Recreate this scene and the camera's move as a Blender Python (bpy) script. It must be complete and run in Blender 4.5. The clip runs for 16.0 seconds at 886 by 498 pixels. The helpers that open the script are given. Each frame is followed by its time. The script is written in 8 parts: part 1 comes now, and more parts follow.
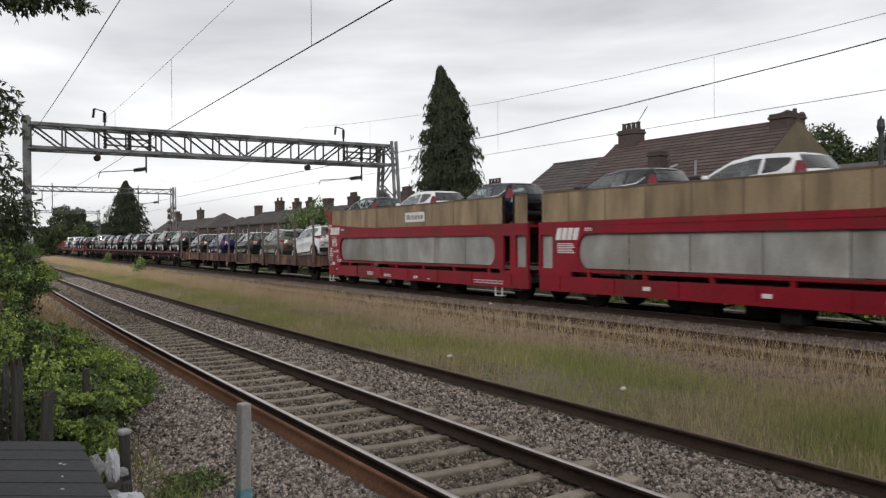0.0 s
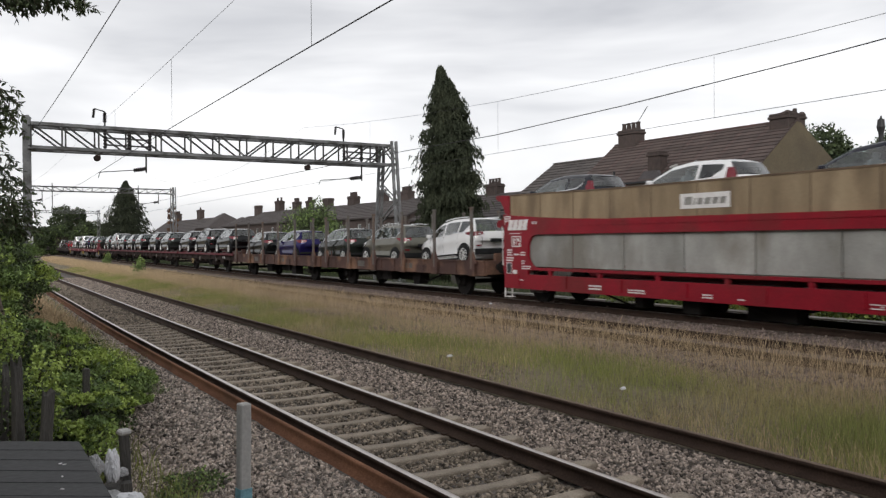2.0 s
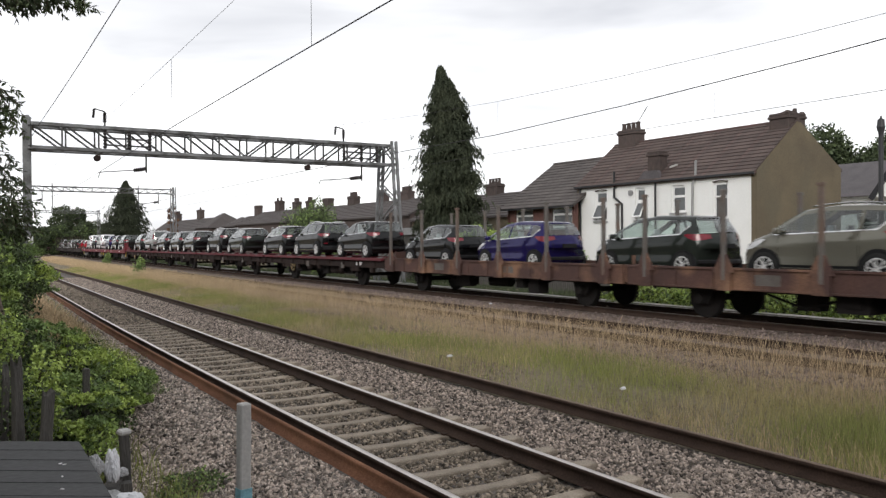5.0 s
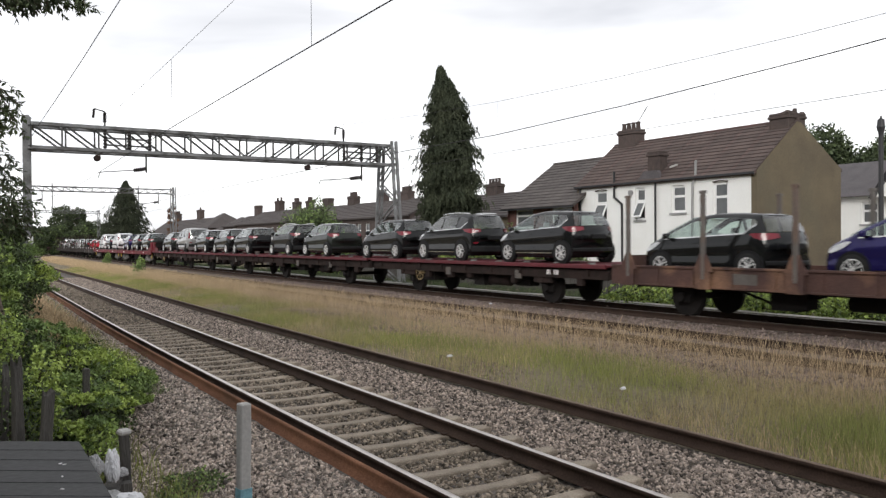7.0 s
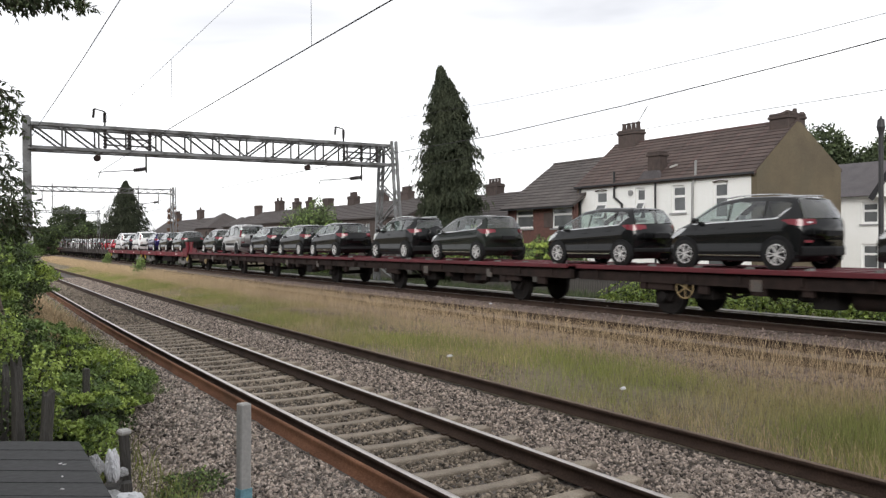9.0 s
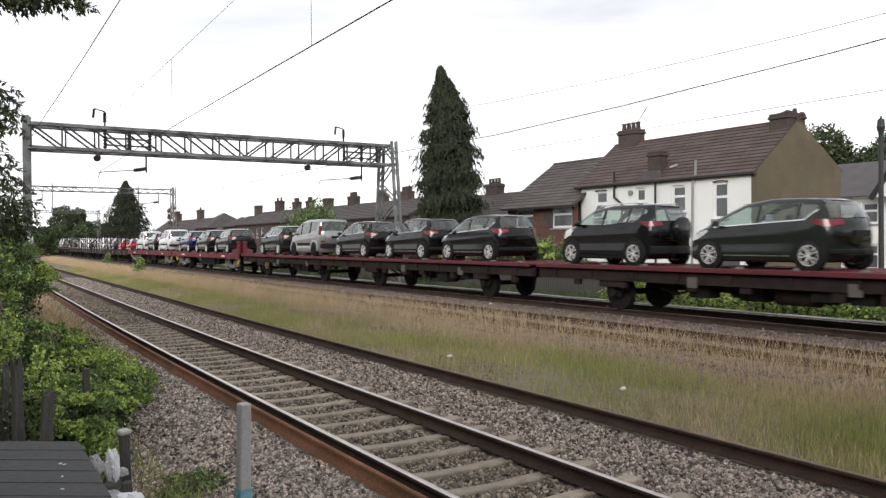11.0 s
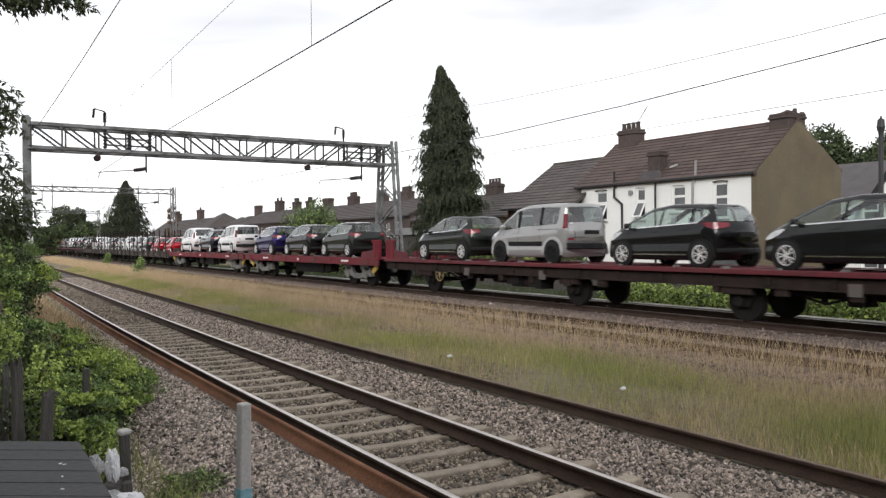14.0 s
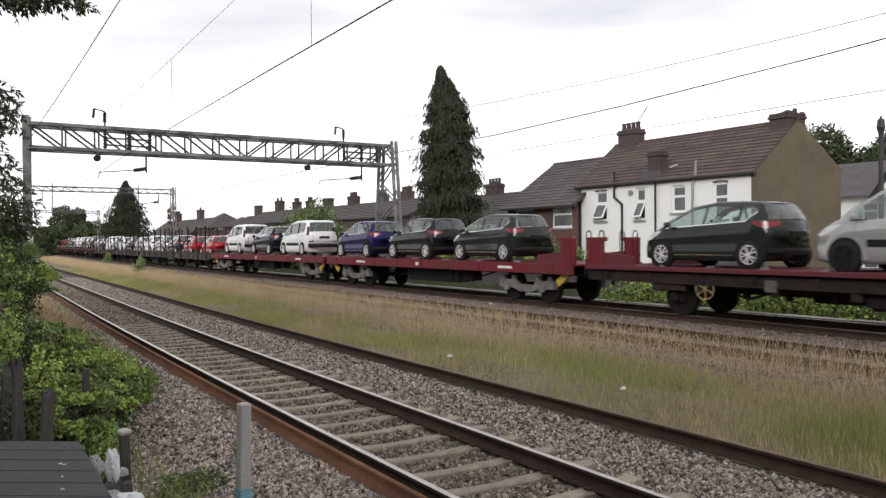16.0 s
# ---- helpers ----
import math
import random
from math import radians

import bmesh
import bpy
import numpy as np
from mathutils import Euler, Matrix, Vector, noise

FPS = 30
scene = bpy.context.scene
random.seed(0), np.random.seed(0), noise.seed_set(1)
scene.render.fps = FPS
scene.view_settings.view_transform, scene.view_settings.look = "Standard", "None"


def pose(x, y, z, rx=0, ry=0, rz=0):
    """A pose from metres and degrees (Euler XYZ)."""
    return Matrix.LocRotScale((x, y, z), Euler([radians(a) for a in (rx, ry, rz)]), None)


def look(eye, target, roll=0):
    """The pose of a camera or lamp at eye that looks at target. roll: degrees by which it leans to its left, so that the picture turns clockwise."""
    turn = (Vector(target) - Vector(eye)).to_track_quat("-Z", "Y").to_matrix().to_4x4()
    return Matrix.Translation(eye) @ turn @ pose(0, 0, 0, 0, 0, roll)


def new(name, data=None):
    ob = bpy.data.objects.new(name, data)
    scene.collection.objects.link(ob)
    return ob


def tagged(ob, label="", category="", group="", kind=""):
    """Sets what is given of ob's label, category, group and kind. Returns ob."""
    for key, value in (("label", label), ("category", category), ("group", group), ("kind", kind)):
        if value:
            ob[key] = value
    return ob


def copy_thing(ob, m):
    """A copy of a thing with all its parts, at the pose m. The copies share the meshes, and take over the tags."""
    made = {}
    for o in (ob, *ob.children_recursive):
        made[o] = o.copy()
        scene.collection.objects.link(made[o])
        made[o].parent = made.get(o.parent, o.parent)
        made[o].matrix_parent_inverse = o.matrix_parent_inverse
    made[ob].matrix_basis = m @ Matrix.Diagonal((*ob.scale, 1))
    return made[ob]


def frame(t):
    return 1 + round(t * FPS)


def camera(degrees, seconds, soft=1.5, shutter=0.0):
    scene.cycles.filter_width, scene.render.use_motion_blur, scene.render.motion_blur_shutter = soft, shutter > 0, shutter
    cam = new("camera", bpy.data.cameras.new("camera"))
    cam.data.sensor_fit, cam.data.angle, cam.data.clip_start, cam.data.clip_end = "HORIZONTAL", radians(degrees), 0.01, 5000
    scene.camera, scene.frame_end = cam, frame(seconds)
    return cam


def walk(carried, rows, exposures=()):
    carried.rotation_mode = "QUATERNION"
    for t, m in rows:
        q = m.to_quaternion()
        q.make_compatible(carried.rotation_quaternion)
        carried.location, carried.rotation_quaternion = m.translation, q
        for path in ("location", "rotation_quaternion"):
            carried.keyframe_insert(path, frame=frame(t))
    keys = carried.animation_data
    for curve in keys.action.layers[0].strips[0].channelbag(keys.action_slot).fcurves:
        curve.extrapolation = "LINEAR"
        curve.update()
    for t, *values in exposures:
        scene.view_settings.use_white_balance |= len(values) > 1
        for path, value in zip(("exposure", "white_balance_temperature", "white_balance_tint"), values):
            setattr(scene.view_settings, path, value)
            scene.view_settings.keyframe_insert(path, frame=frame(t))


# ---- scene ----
# World: y runs along the railway away from the viewer, x to the right across the tracks,
# z = 0 at the rail tops of the nearest track. The train's track is 0.29 m higher.
PHI = 0.56207          # camera heading against the railway, radians
EYE = (0.0, 0.0, 2.172)
PITCH = -0.53
TRAIN_X = 16.745       # centre of the train's track at y = 0
TRAIN_Z = 0.29
BEND = 0.000371        # gentle right-hand bend of the railway


def bend(y):
    """Sideways shift of the railway at distance y."""
    if y <= 0:
        return 0.0
    return BEND * y * y / 2 if y < 130 else BEND * 130 * (y - 65)


def bend_angle(y):
    return 0.0 if y <= 0 else BEND * min(y, 130)


def near_bend(y):
    """Sideways shift of the nearest track, which draws closer to the others with distance."""
    h = [(-60, 0.0204), (10, 0.0204), (30, 0.0408), (60, 0.031), (130, 0.036), (500, 0.05)]
    x, last = 0.0, (0.0, 0.0204)
    if y <= 0:
        return 0.0204 * y
    for a, b in h:
        if a <= 0:
            continue
        if y <= a:
            k = last[1] + (b - last[1]) * (y - last[0]) / (a - last[0])
            return x + (last[1] + k) / 2 * (y - last[0])
        x += (last[1] + b) / 2 * (a - last[0])
        last = (a, b)
    return x + last[1] * (y - last[0])


cam = camera(56.81, 16.0, soft=1.35, shutter=0.4)
_dir = Vector((math.sin(PHI), math.cos(PHI), math.tan(radians(PITCH))))
_eye = look(EYE, Vector(EYE) + _dir, roll=-0.4)
walk(cam, [(0.0, _eye), (16.0, _eye)], exposures=[(0.0, -0.41), (2.0, -0.35), (3.0, -0.25), (4.0, -0.11), (7.0, 0.04), (9.0, 0.12), (13.0, 0.14), (16.0, 0.03)])

# ---- overcast daylight ----
world = bpy.data.worlds.new("overcast")
scene.world = world
world.use_nodes = True
nt = world.node_tree
nt.nodes.clear()
n_out = nt.nodes.new("ShaderNodeOutputWorld")
n_bg = nt.nodes.new("ShaderNodeBackground")
n_sky = nt.nodes.new("ShaderNodeTexSky")
n_sky.sky_type = "NISHITA"
n_sky.sun_disc = False
n_sky.sun_elevation = radians(24)
n_sky.sun_rotation = radians(230)
n_scale = nt.nodes.new("ShaderNodeMix")
n_scale.data_type, n_scale.blend_type = "RGBA", "MULTIPLY"
n_scale.inputs[0].default_value = 1.0
n_scale.inputs[7].default_value = (0.08, 0.08, 0.08, 1)
n_co = nt.nodes.new("ShaderNodeTexCoord")
n_map = nt.nodes.new("ShaderNodeMapping")
n_map.inputs["Scale"].default_value = (1.0, 1.0, 5.0)
n_map.inputs["Rotation"].default_value = (0.12, 0.0, 0.5)
n_noise = nt.nodes.new("ShaderNodeTexNoise")
n_noise.inputs["Scale"].default_value = 1.7
n_noise.inputs["Detail"].default_value = 5.0
n_noise.inputs["Roughness"].default_value = 0.5
n_noise.inputs["Distortion"].default_value = 0.35
n_ramp = nt.nodes.new("ShaderNodeValToRGB")
n_ramp.color_ramp.elements[0].position = 0.36
n_ramp.color_ramp.elements[0].color = (0.68, 0.69, 0.73, 1)
n_ramp.color_ramp.elements[1].position = 0.70
n_ramp.color_ramp.elements[1].color = (1.29, 1.29, 1.30, 1)
n_mix = nt.nodes.new("ShaderNodeMix")
n_mix.data_type = "RGBA"
n_mix.inputs[0].default_value = 0.93
nt.links.new(n_sky.outputs[0], n_scale.inputs[6])
nt.links.new(n_co.outputs["Generated"], n_map.inputs["Vector"])
nt.links.new(n_map.outputs[0], n_noise.inputs["Vector"])
nt.links.new(n_noise.outputs["Fac"], n_ramp.inputs[0])
n_sep = nt.nodes.new("ShaderNodeSeparateXYZ")
n_low = nt.nodes.new("ShaderNodeValToRGB")
n_low.color_ramp.elements.new(0.14)
for e, (at, k) in zip(n_low.color_ramp.elements, ((0.02, 1.08), (0.14, 1.27), (0.75, 0.92))):
    e.position, e.color = at, (k, k, k, 1)
n_thin = nt.nodes.new("ShaderNodeMix")
n_thin.data_type, n_thin.blend_type = "RGBA", "MULTIPLY"
n_thin.inputs[0].default_value = 1.0
nt.links.new(n_co.outputs["Generated"], n_sep.inputs[0])
nt.links.new(n_sep.outputs["Z"], n_low.inputs[0])
nt.links.new(n_ramp.outputs[0], n_thin.inputs[6])
nt.links.new(n_low.outputs[0], n_thin.inputs[7])
nt.links.new(n_scale.outputs[2], n_mix.inputs[6])
nt.links.new(n_thin.outputs[2], n_mix.inputs[7])
nt.links.new(n_mix.outputs[2], n_bg.inputs["Color"])
nt.links.new(n_bg.outputs[0], n_out.inputs["Surface"])
n_bg.inputs["Strength"].default_value = 1.0

sun = new("sun", bpy.data.lights.new("sun", "SUN"))
sun.data.energy = 1.8
sun.data.angle = radians(25)
sun.data.color = (1.0, 0.97, 0.92)
sun.matrix_world = look((-40, -34, 23), (0, 0, 0))


# ---- materials ----
def node_mat(name, base, second=None, scale=3.0, rough=0.8, metal=0.0, bump=0.0, bump_scale=40.0, spread=0.5,
             fine=0.15, object_var=0.0, island_var=0.0, spec=0.5, coat=0.0, stretch=(1, 1, 1), third=None, third_scale=0.6):
    """A surface of two colours mixed by patches, with a fine grain, bump and some change from piece to piece."""
    m = bpy.data.materials.new(name)
    m.use_nodes = True
    t = m.node_tree
    b = t.nodes["Principled BSDF"]
    b.inputs["Roughness"].default_value = rough
    b.inputs["Metallic"].default_value = metal
    b.inputs["Specular IOR Level"].default_value = spec
    b.inputs["Coat Weight"].default_value = coat
    b.inputs["Coat Roughness"].default_value = 0.06
    co = t.nodes.new("ShaderNodeTexCoord")
    mp = t.nodes.new("ShaderNodeMapping")
    mp.inputs["Scale"].default_value = stretch
    t.links.new(co.outputs["Object"], mp.inputs["Vector"])
    second = second or tuple(c * 0.75 for c in base)
    n1 = t.nodes.new("ShaderNodeTexNoise")
    n1.inputs["Scale"].default_value = scale
    n1.inputs["Detail"].default_value = 4.0
    t.links.new(mp.outputs[0], n1.inputs["Vector"])
    r1 = t.nodes.new("ShaderNodeValToRGB")
    r1.color_ramp.elements[0].position = 0.5 - spread / 2
    r1.color_ramp.elements[1].position = 0.5 + spread / 2
    r1.color_ramp.elements[0].color = (*second, 1)
    r1.color_ramp.elements[1].color = (*base, 1)
    t.links.new(n1.outputs["Fac"], r1.inputs[0])
    out = r1.outputs[0]
    if third:
        n3 = t.nodes.new("ShaderNodeTexNoise")
        n3.inputs["Scale"].default_value = third_scale
        n3.inputs["Detail"].default_value = 6.0
        t.links.new(mp.outputs[0], n3.inputs["Vector"])
        r3 = t.nodes.new("ShaderNodeValToRGB")
        r3.color_ramp.elements[0].position = 0.48
        r3.color_ramp.elements[1].position = 0.64
        t.links.new(n3.outputs["Fac"], r3.inputs[0])
        x3 = t.nodes.new("ShaderNodeMix")
        x3.data_type = "RGBA"
        x3.inputs[7].default_value = (*third, 1)
        t.links.new(r3.outputs[0], x3.inputs[0])
        t.links.new(out, x3.inputs[6])
        out = x3.outputs[2]
    if fine:
        n2 = t.nodes.new("ShaderNodeTexNoise")
        n2.inputs["Scale"].default_value = bump_scale
        n2.inputs["Detail"].default_value = 3.0
        t.links.new(mp.outputs[0], n2.inputs["Vector"])
        h = t.nodes.new("ShaderNodeMapRange")
        h.inputs["From Min"].default_value, h.inputs["From Max"].default_value = 0.25, 0.75
        h.inputs["To Min"].default_value, h.inputs["To Max"].default_value = 1 - fine * 2, 1 + fine * 2
        t.links.new(n2.outputs["Fac"], h.inputs["Value"])
        x = t.nodes.new("ShaderNodeMix")
        x.data_type, x.blend_type = "RGBA", "MULTIPLY"
        x.inputs[0].default_value = 1.0
        t.links.new(out, x.inputs[6])
        t.links.new(h.outputs[0], x.inputs[7])
        out = x.outputs[2]
        if bump:
            bp = t.nodes.new("ShaderNodeBump")
            bp.inputs["Strength"].default_value = bump
            bp.inputs["Distance"].default_value = 0.02
            t.links.new(n2.outputs["Fac"], bp.inputs["Height"])
            t.links.new(bp.outputs[0], b.inputs["Normal"])
    for amount, kind, sock in ((object_var, "ShaderNodeObjectInfo", "Random"), (island_var, "ShaderNodeNewGeometry", "Random Per Island")):
        if amount:
            oi = t.nodes.new(kind)
            h = t.nodes.new("ShaderNodeMapRange")
            h.inputs["To Min"].default_value, h.inputs["To Max"].default_value = 1 - amount, 1 + amount
            t.links.new(oi.outputs[sock], h.inputs["Value"])
            x = t.nodes.new("ShaderNodeMix")
            x.data_type, x.blend_type = "RGBA", "MULTIPLY"
            x.inputs[0].default_value = 1.0
            t.links.new(out, x.inputs[6])
            t.links.new(h.outputs[0], x.inputs[7])
            out = x.outputs[2]
    t.links.new(out, b.inputs["Base Color"])
    return m


M_SOIL = node_mat("soil", (0.19, 0.15, 0.10), (0.13, 0.115, 0.06), 0.5, 0.95, bump=0.4, bump_scale=14)
M_BALLAST = node_mat("ballast", (0.145, 0.124, 0.108), (0.065, 0.055, 0.048), 9.0, 0.95, bump=1.0, bump_scale=26, fine=0.3, spread=0.35)
M_BALLAST_FAR = node_mat("brown_ballast", (0.21, 0.165, 0.135), (0.085, 0.068, 0.058), 9.0, 0.95, bump=1.0, bump_scale=26, fine=0.3, spread=0.35)
M_STONE = node_mat("ballast_stone", (0.43, 0.355, 0.30), (0.120, 0.097, 0.082), 24.0, 0.9, bump=0.3, bump_scale=70, island_var=0.9)
M_STONE_PALE = node_mat("dusty_ballast_stone", (0.56, 0.475, 0.41), (0.22, 0.185, 0.16), 24.0, 0.9, bump=0.3, bump_scale=70, island_var=0.8)
M_STONE_DIRTY = node_mat("oily_ballast_stone", (0.30, 0.246, 0.19), (0.115, 0.094, 0.072), 20.0, 0.9, bump=0.3, bump_scale=70, island_var=0.8)
M_STONE_BROWN = node_mat("brown_ballast_stone", (0.29, 0.225, 0.20), (0.125, 0.096, 0.085), 20.0, 0.9, bump=0.3, bump_scale=70, island_var=0.5)
M_SLEEPER = node_mat("sleeper_concrete", (0.37, 0.312, 0.245), (0.225, 0.187, 0.145), 3.0, 0.9, bump=0.3, bump_scale=60, object_var=0.15, third=(0.19, 0.155, 0.118), third_scale=2.2)
M_OLD_SLEEPER = node_mat("sleeper_wood", (0.13, 0.10, 0.08), (0.08, 0.06, 0.05), 3.0, 0.95, bump=0.4, bump_scale=40)
M_DULL_HEAD = node_mat("dull_brown_rail_head", (0.20, 0.145, 0.105), (0.11, 0.080, 0.060), 3.0, 0.7, bump=0.1, bump_scale=50, spec=0.3)
M_RUST = node_mat("rusty_steel", (0.255, 0.122, 0.070), (0.130, 0.062, 0.038), 2.5, 0.9, bump=0.25, bump_scale=60, spec=0.2, stretch=(1, 0.4, 1), third=(0.145, 0.075, 0.046), third_scale=1.2)
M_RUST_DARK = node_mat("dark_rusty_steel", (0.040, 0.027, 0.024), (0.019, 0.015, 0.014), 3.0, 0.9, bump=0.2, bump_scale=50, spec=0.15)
M_RAIL_SIDE = node_mat("brown_rail_steel", (0.066, 0.043, 0.033), (0.036, 0.024, 0.019), 2.5, 0.9, bump=0.2, bump_scale=50, spec=0.2)
M_RAIL_TOP = node_mat("polished_rail_head", (0.62, 0.58, 0.55), (0.47, 0.43, 0.40), 3.0, 0.36, metal=1.0, fine=0.06)
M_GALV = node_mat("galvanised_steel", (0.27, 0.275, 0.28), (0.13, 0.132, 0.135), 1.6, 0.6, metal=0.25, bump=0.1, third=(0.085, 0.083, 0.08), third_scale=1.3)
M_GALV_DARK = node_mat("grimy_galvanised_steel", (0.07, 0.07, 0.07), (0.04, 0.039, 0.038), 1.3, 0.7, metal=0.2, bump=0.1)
M_WIRE = node_mat("weathered_wire", (0.06, 0.06, 0.06), (0.03, 0.03, 0.03), 2.0, 0.8, fine=0, spec=0.2)
M_CERAMIC = node_mat("dark_insulator", (0.035, 0.031, 0.030), None, 4.0, 0.4, fine=0, spec=0.3)
M_WHITEWALL = node_mat("white_render", (0.82, 0.82, 0.81), (0.74, 0.74, 0.72), 0.8, 0.9, bump=0.03, bump_scale=18, fine=0.025)
M_GABLE = node_mat("brown_render", (0.152, 0.122, 0.078), (0.100, 0.081, 0.056), 0.7, 0.95, bump=0.2, bump_scale=30, fine=0.1, third=(0.118, 0.100, 0.068), third_scale=0.45)
M_TILE = node_mat("roof_tile", (0.090, 0.064, 0.056), (0.058, 0.043, 0.040), 2.0, 0.85, bump=0.2, bump_scale=30, object_var=0.2, island_var=0.15, third=(0.105, 0.056, 0.052), third_scale=0.5)
M_TILE_GREY = node_mat("grey_roof_tile", (0.095, 0.082, 0.078), (0.06, 0.052, 0.05), 2.0, 0.85, bump=0.2, bump_scale=30, object_var=0.18, island_var=0.15)
M_FAR_ROOF = node_mat("dark_slates", (0.082, 0.069, 0.066), (0.054, 0.046, 0.045), 1.0, 0.9, bump=0.2, bump_scale=12)
M_SLATE = node_mat("slate_roof", (0.105, 0.094, 0.098), (0.07, 0.064, 0.068), 1.5, 0.8, bump=0.2, bump_scale=20)
M_BRICK = node_mat("dark_brick", (0.088, 0.064, 0.057), (0.052, 0.041, 0.038), 4.0, 0.95, bump=0.3, bump_scale=30, object_var=0.15)
M_REDBRICK = node_mat("red_brick", (0.145, 0.068, 0.055), (0.095, 0.050, 0.043), 4.0, 0.95, bump=0.3, bump_scale=30)
M_POT = node_mat("clay_pot", (0.075, 0.054, 0.048), (0.045, 0.036, 0.034), 6.0, 0.9)
M_GLASS = node_mat("window_glass", (0.135, 0.142, 0.145), (0.075, 0.08, 0.083), 1.1, 0.06, spec=0.5, fine=0)
M_UPVC = node_mat("white_frame", (0.80, 0.80, 0.80), (0.74, 0.74, 0.73), 2.0, 0.4, fine=0.02)
M_BLACKPIPE = node_mat("black_pipe", (0.025, 0.025, 0.028), None, 3.0, 0.5, fine=0)
M_GREYPIPE = node_mat("grey_pipe", (0.30, 0.30, 0.30), None, 3.0, 0.6, fine=0.05)
M_BARK = node_mat("bark", (0.13, 0.10, 0.075), (0.08, 0.06, 0.045), 6.0, 0.95, bump=0.5, bump_scale=30)
M_CONIFER = node_mat("conifer_needles", (0.072, 0.082, 0.050), (0.028, 0.037, 0.023), 0.9, 0.85, island_var=0.5, fine=0, spec=0.25)
# in bushes, dark and light leaf tones also paint shaded hollows and lit tops
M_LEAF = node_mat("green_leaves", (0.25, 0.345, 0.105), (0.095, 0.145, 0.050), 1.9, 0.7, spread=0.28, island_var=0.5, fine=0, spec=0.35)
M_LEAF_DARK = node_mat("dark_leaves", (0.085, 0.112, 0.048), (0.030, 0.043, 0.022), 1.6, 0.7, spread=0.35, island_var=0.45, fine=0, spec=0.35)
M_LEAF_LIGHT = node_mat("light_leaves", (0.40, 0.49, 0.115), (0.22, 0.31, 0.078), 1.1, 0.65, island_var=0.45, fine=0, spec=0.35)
M_TROUGH = node_mat("weathered_concrete", (0.46, 0.44, 0.41), (0.27, 0.255, 0.235), 2.5, 0.9, bump=0.2, bump_scale=50, object_var=0.2)
M_COPPER = node_mat("copper_leaves", (0.19, 0.105, 0.06), (0.10, 0.055, 0.035), 1.5, 0.8, island_var=0.4, fine=0, spec=0.2)
M_GRASS = node_mat("green_grass", (0.325, 0.340, 0.112), (0.212, 0.232, 0.078), 0.45, 0.85, island_var=0.4, fine=0, spec=0.25, third=(0.375, 0.315, 0.165), third_scale=0.22)
M_STRAW = node_mat("dry_grass", (0.62, 0.475, 0.30), (0.44, 0.33, 0.205), 0.6, 0.9, island_var=0.35, fine=0, spec=0.2)
M_DEAD = node_mat("matted_dead_grass", (0.54, 0.41, 0.32), (0.33, 0.24, 0.185), 0.8, 0.95, island_var=0.4, fine=0, spec=0.15)
M_WOOD = node_mat("weathered_wood", (0.12, 0.112, 0.102), (0.03, 0.028, 0.026), 3.0, 0.95, bump=0.5, bump_scale=30, stretch=(4, 4, 0.6))
M_SHEET = node_mat("dark_grey_felt", (0.040, 0.040, 0.041), (0.028, 0.028, 0.029), 1.5, 0.75, bump=0.15, bump_scale=25)
M_CONCRETE = node_mat("concrete_post", (0.47, 0.46, 0.44), (0.37, 0.36, 0.345), 2.0, 0.9, bump=0.1, bump_scale=50, fine=0.06)
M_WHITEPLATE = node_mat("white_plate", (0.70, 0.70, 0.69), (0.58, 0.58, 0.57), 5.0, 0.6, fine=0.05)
M_BLUEPAINT = node_mat("pale_blue_paint", (0.20, 0.40, 0.47), None, 4.0, 0.7)
M_BAG = node_mat("white_plastic_bag", (0.72, 0.72, 0.74), (0.60, 0.60, 0.62), 3.0, 0.35, fine=0.04)
M_GREYBAG = node_mat("grey_plastic_bag", (0.34, 0.34, 0.34), (0.24, 0.24, 0.24), 3.0, 0.4, fine=0.04)


# ---- mesh tools ----
def box(bm, x0, x1, y0, y1, z0, z1):
    m = Matrix.Translation(((x0 + x1) / 2, (y0 + y1) / 2, (z0 + z1) / 2)) @ Matrix.Diagonal((abs(x1 - x0), abs(y1 - y0), abs(z1 - z0), 1))
    return bmesh.ops.create_cube(bm, size=1.0, matrix=m)["verts"]


def rod(bm, a, b, r, n=8, r2=None):
    """A round bar from a to b."""
    a, b = Vector(a), Vector(b)
    d = b - a
    q = d.to_track_quat("Z", "Y").to_matrix().to_4x4()
    return bmesh.ops.create_cone(bm, cap_ends=True, segments=n, radius1=r, radius2=r if r2 is None else r2, depth=d.length,
                                 matrix=Matrix.Translation((a + b) / 2) @ q)["verts"]


def bar(bm, a, b, w, h):
    """A square bar from a to b."""
    a, b = Vector(a), Vector(b)
    d = b - a
    q = d.to_track_quat("Z", "Y").to_matrix().to_4x4()
    m = Matrix.Translation((a + b) / 2) @ q @ Matrix.Diagonal((w, h, d.length, 1))
    return bmesh.ops.create_cube(bm, size=1.0, matrix=m)["verts"]


def prism(bm, outline, axis, a, b):
    """A flat outline pushed from a to b along an axis. The outline gives the other two coordinates in order."""
    def at(p, k):
        return {"x": (k, p[0], p[1]), "y": (p[0], k, p[1]), "z": (p[0], p[1], k)}[axis]
    lo = [bm.verts.new(at(p, a)) for p in outline]
    hi = [bm.verts.new(at(p, b)) for p in outline]
    n = len(outline)
    bm.faces.new(lo)
    bm.faces.new(hi[::-1])
    for i in range(n):
        bm.faces.new((lo[i], hi[i], hi[(i + 1) % n], lo[(i + 1) % n]))


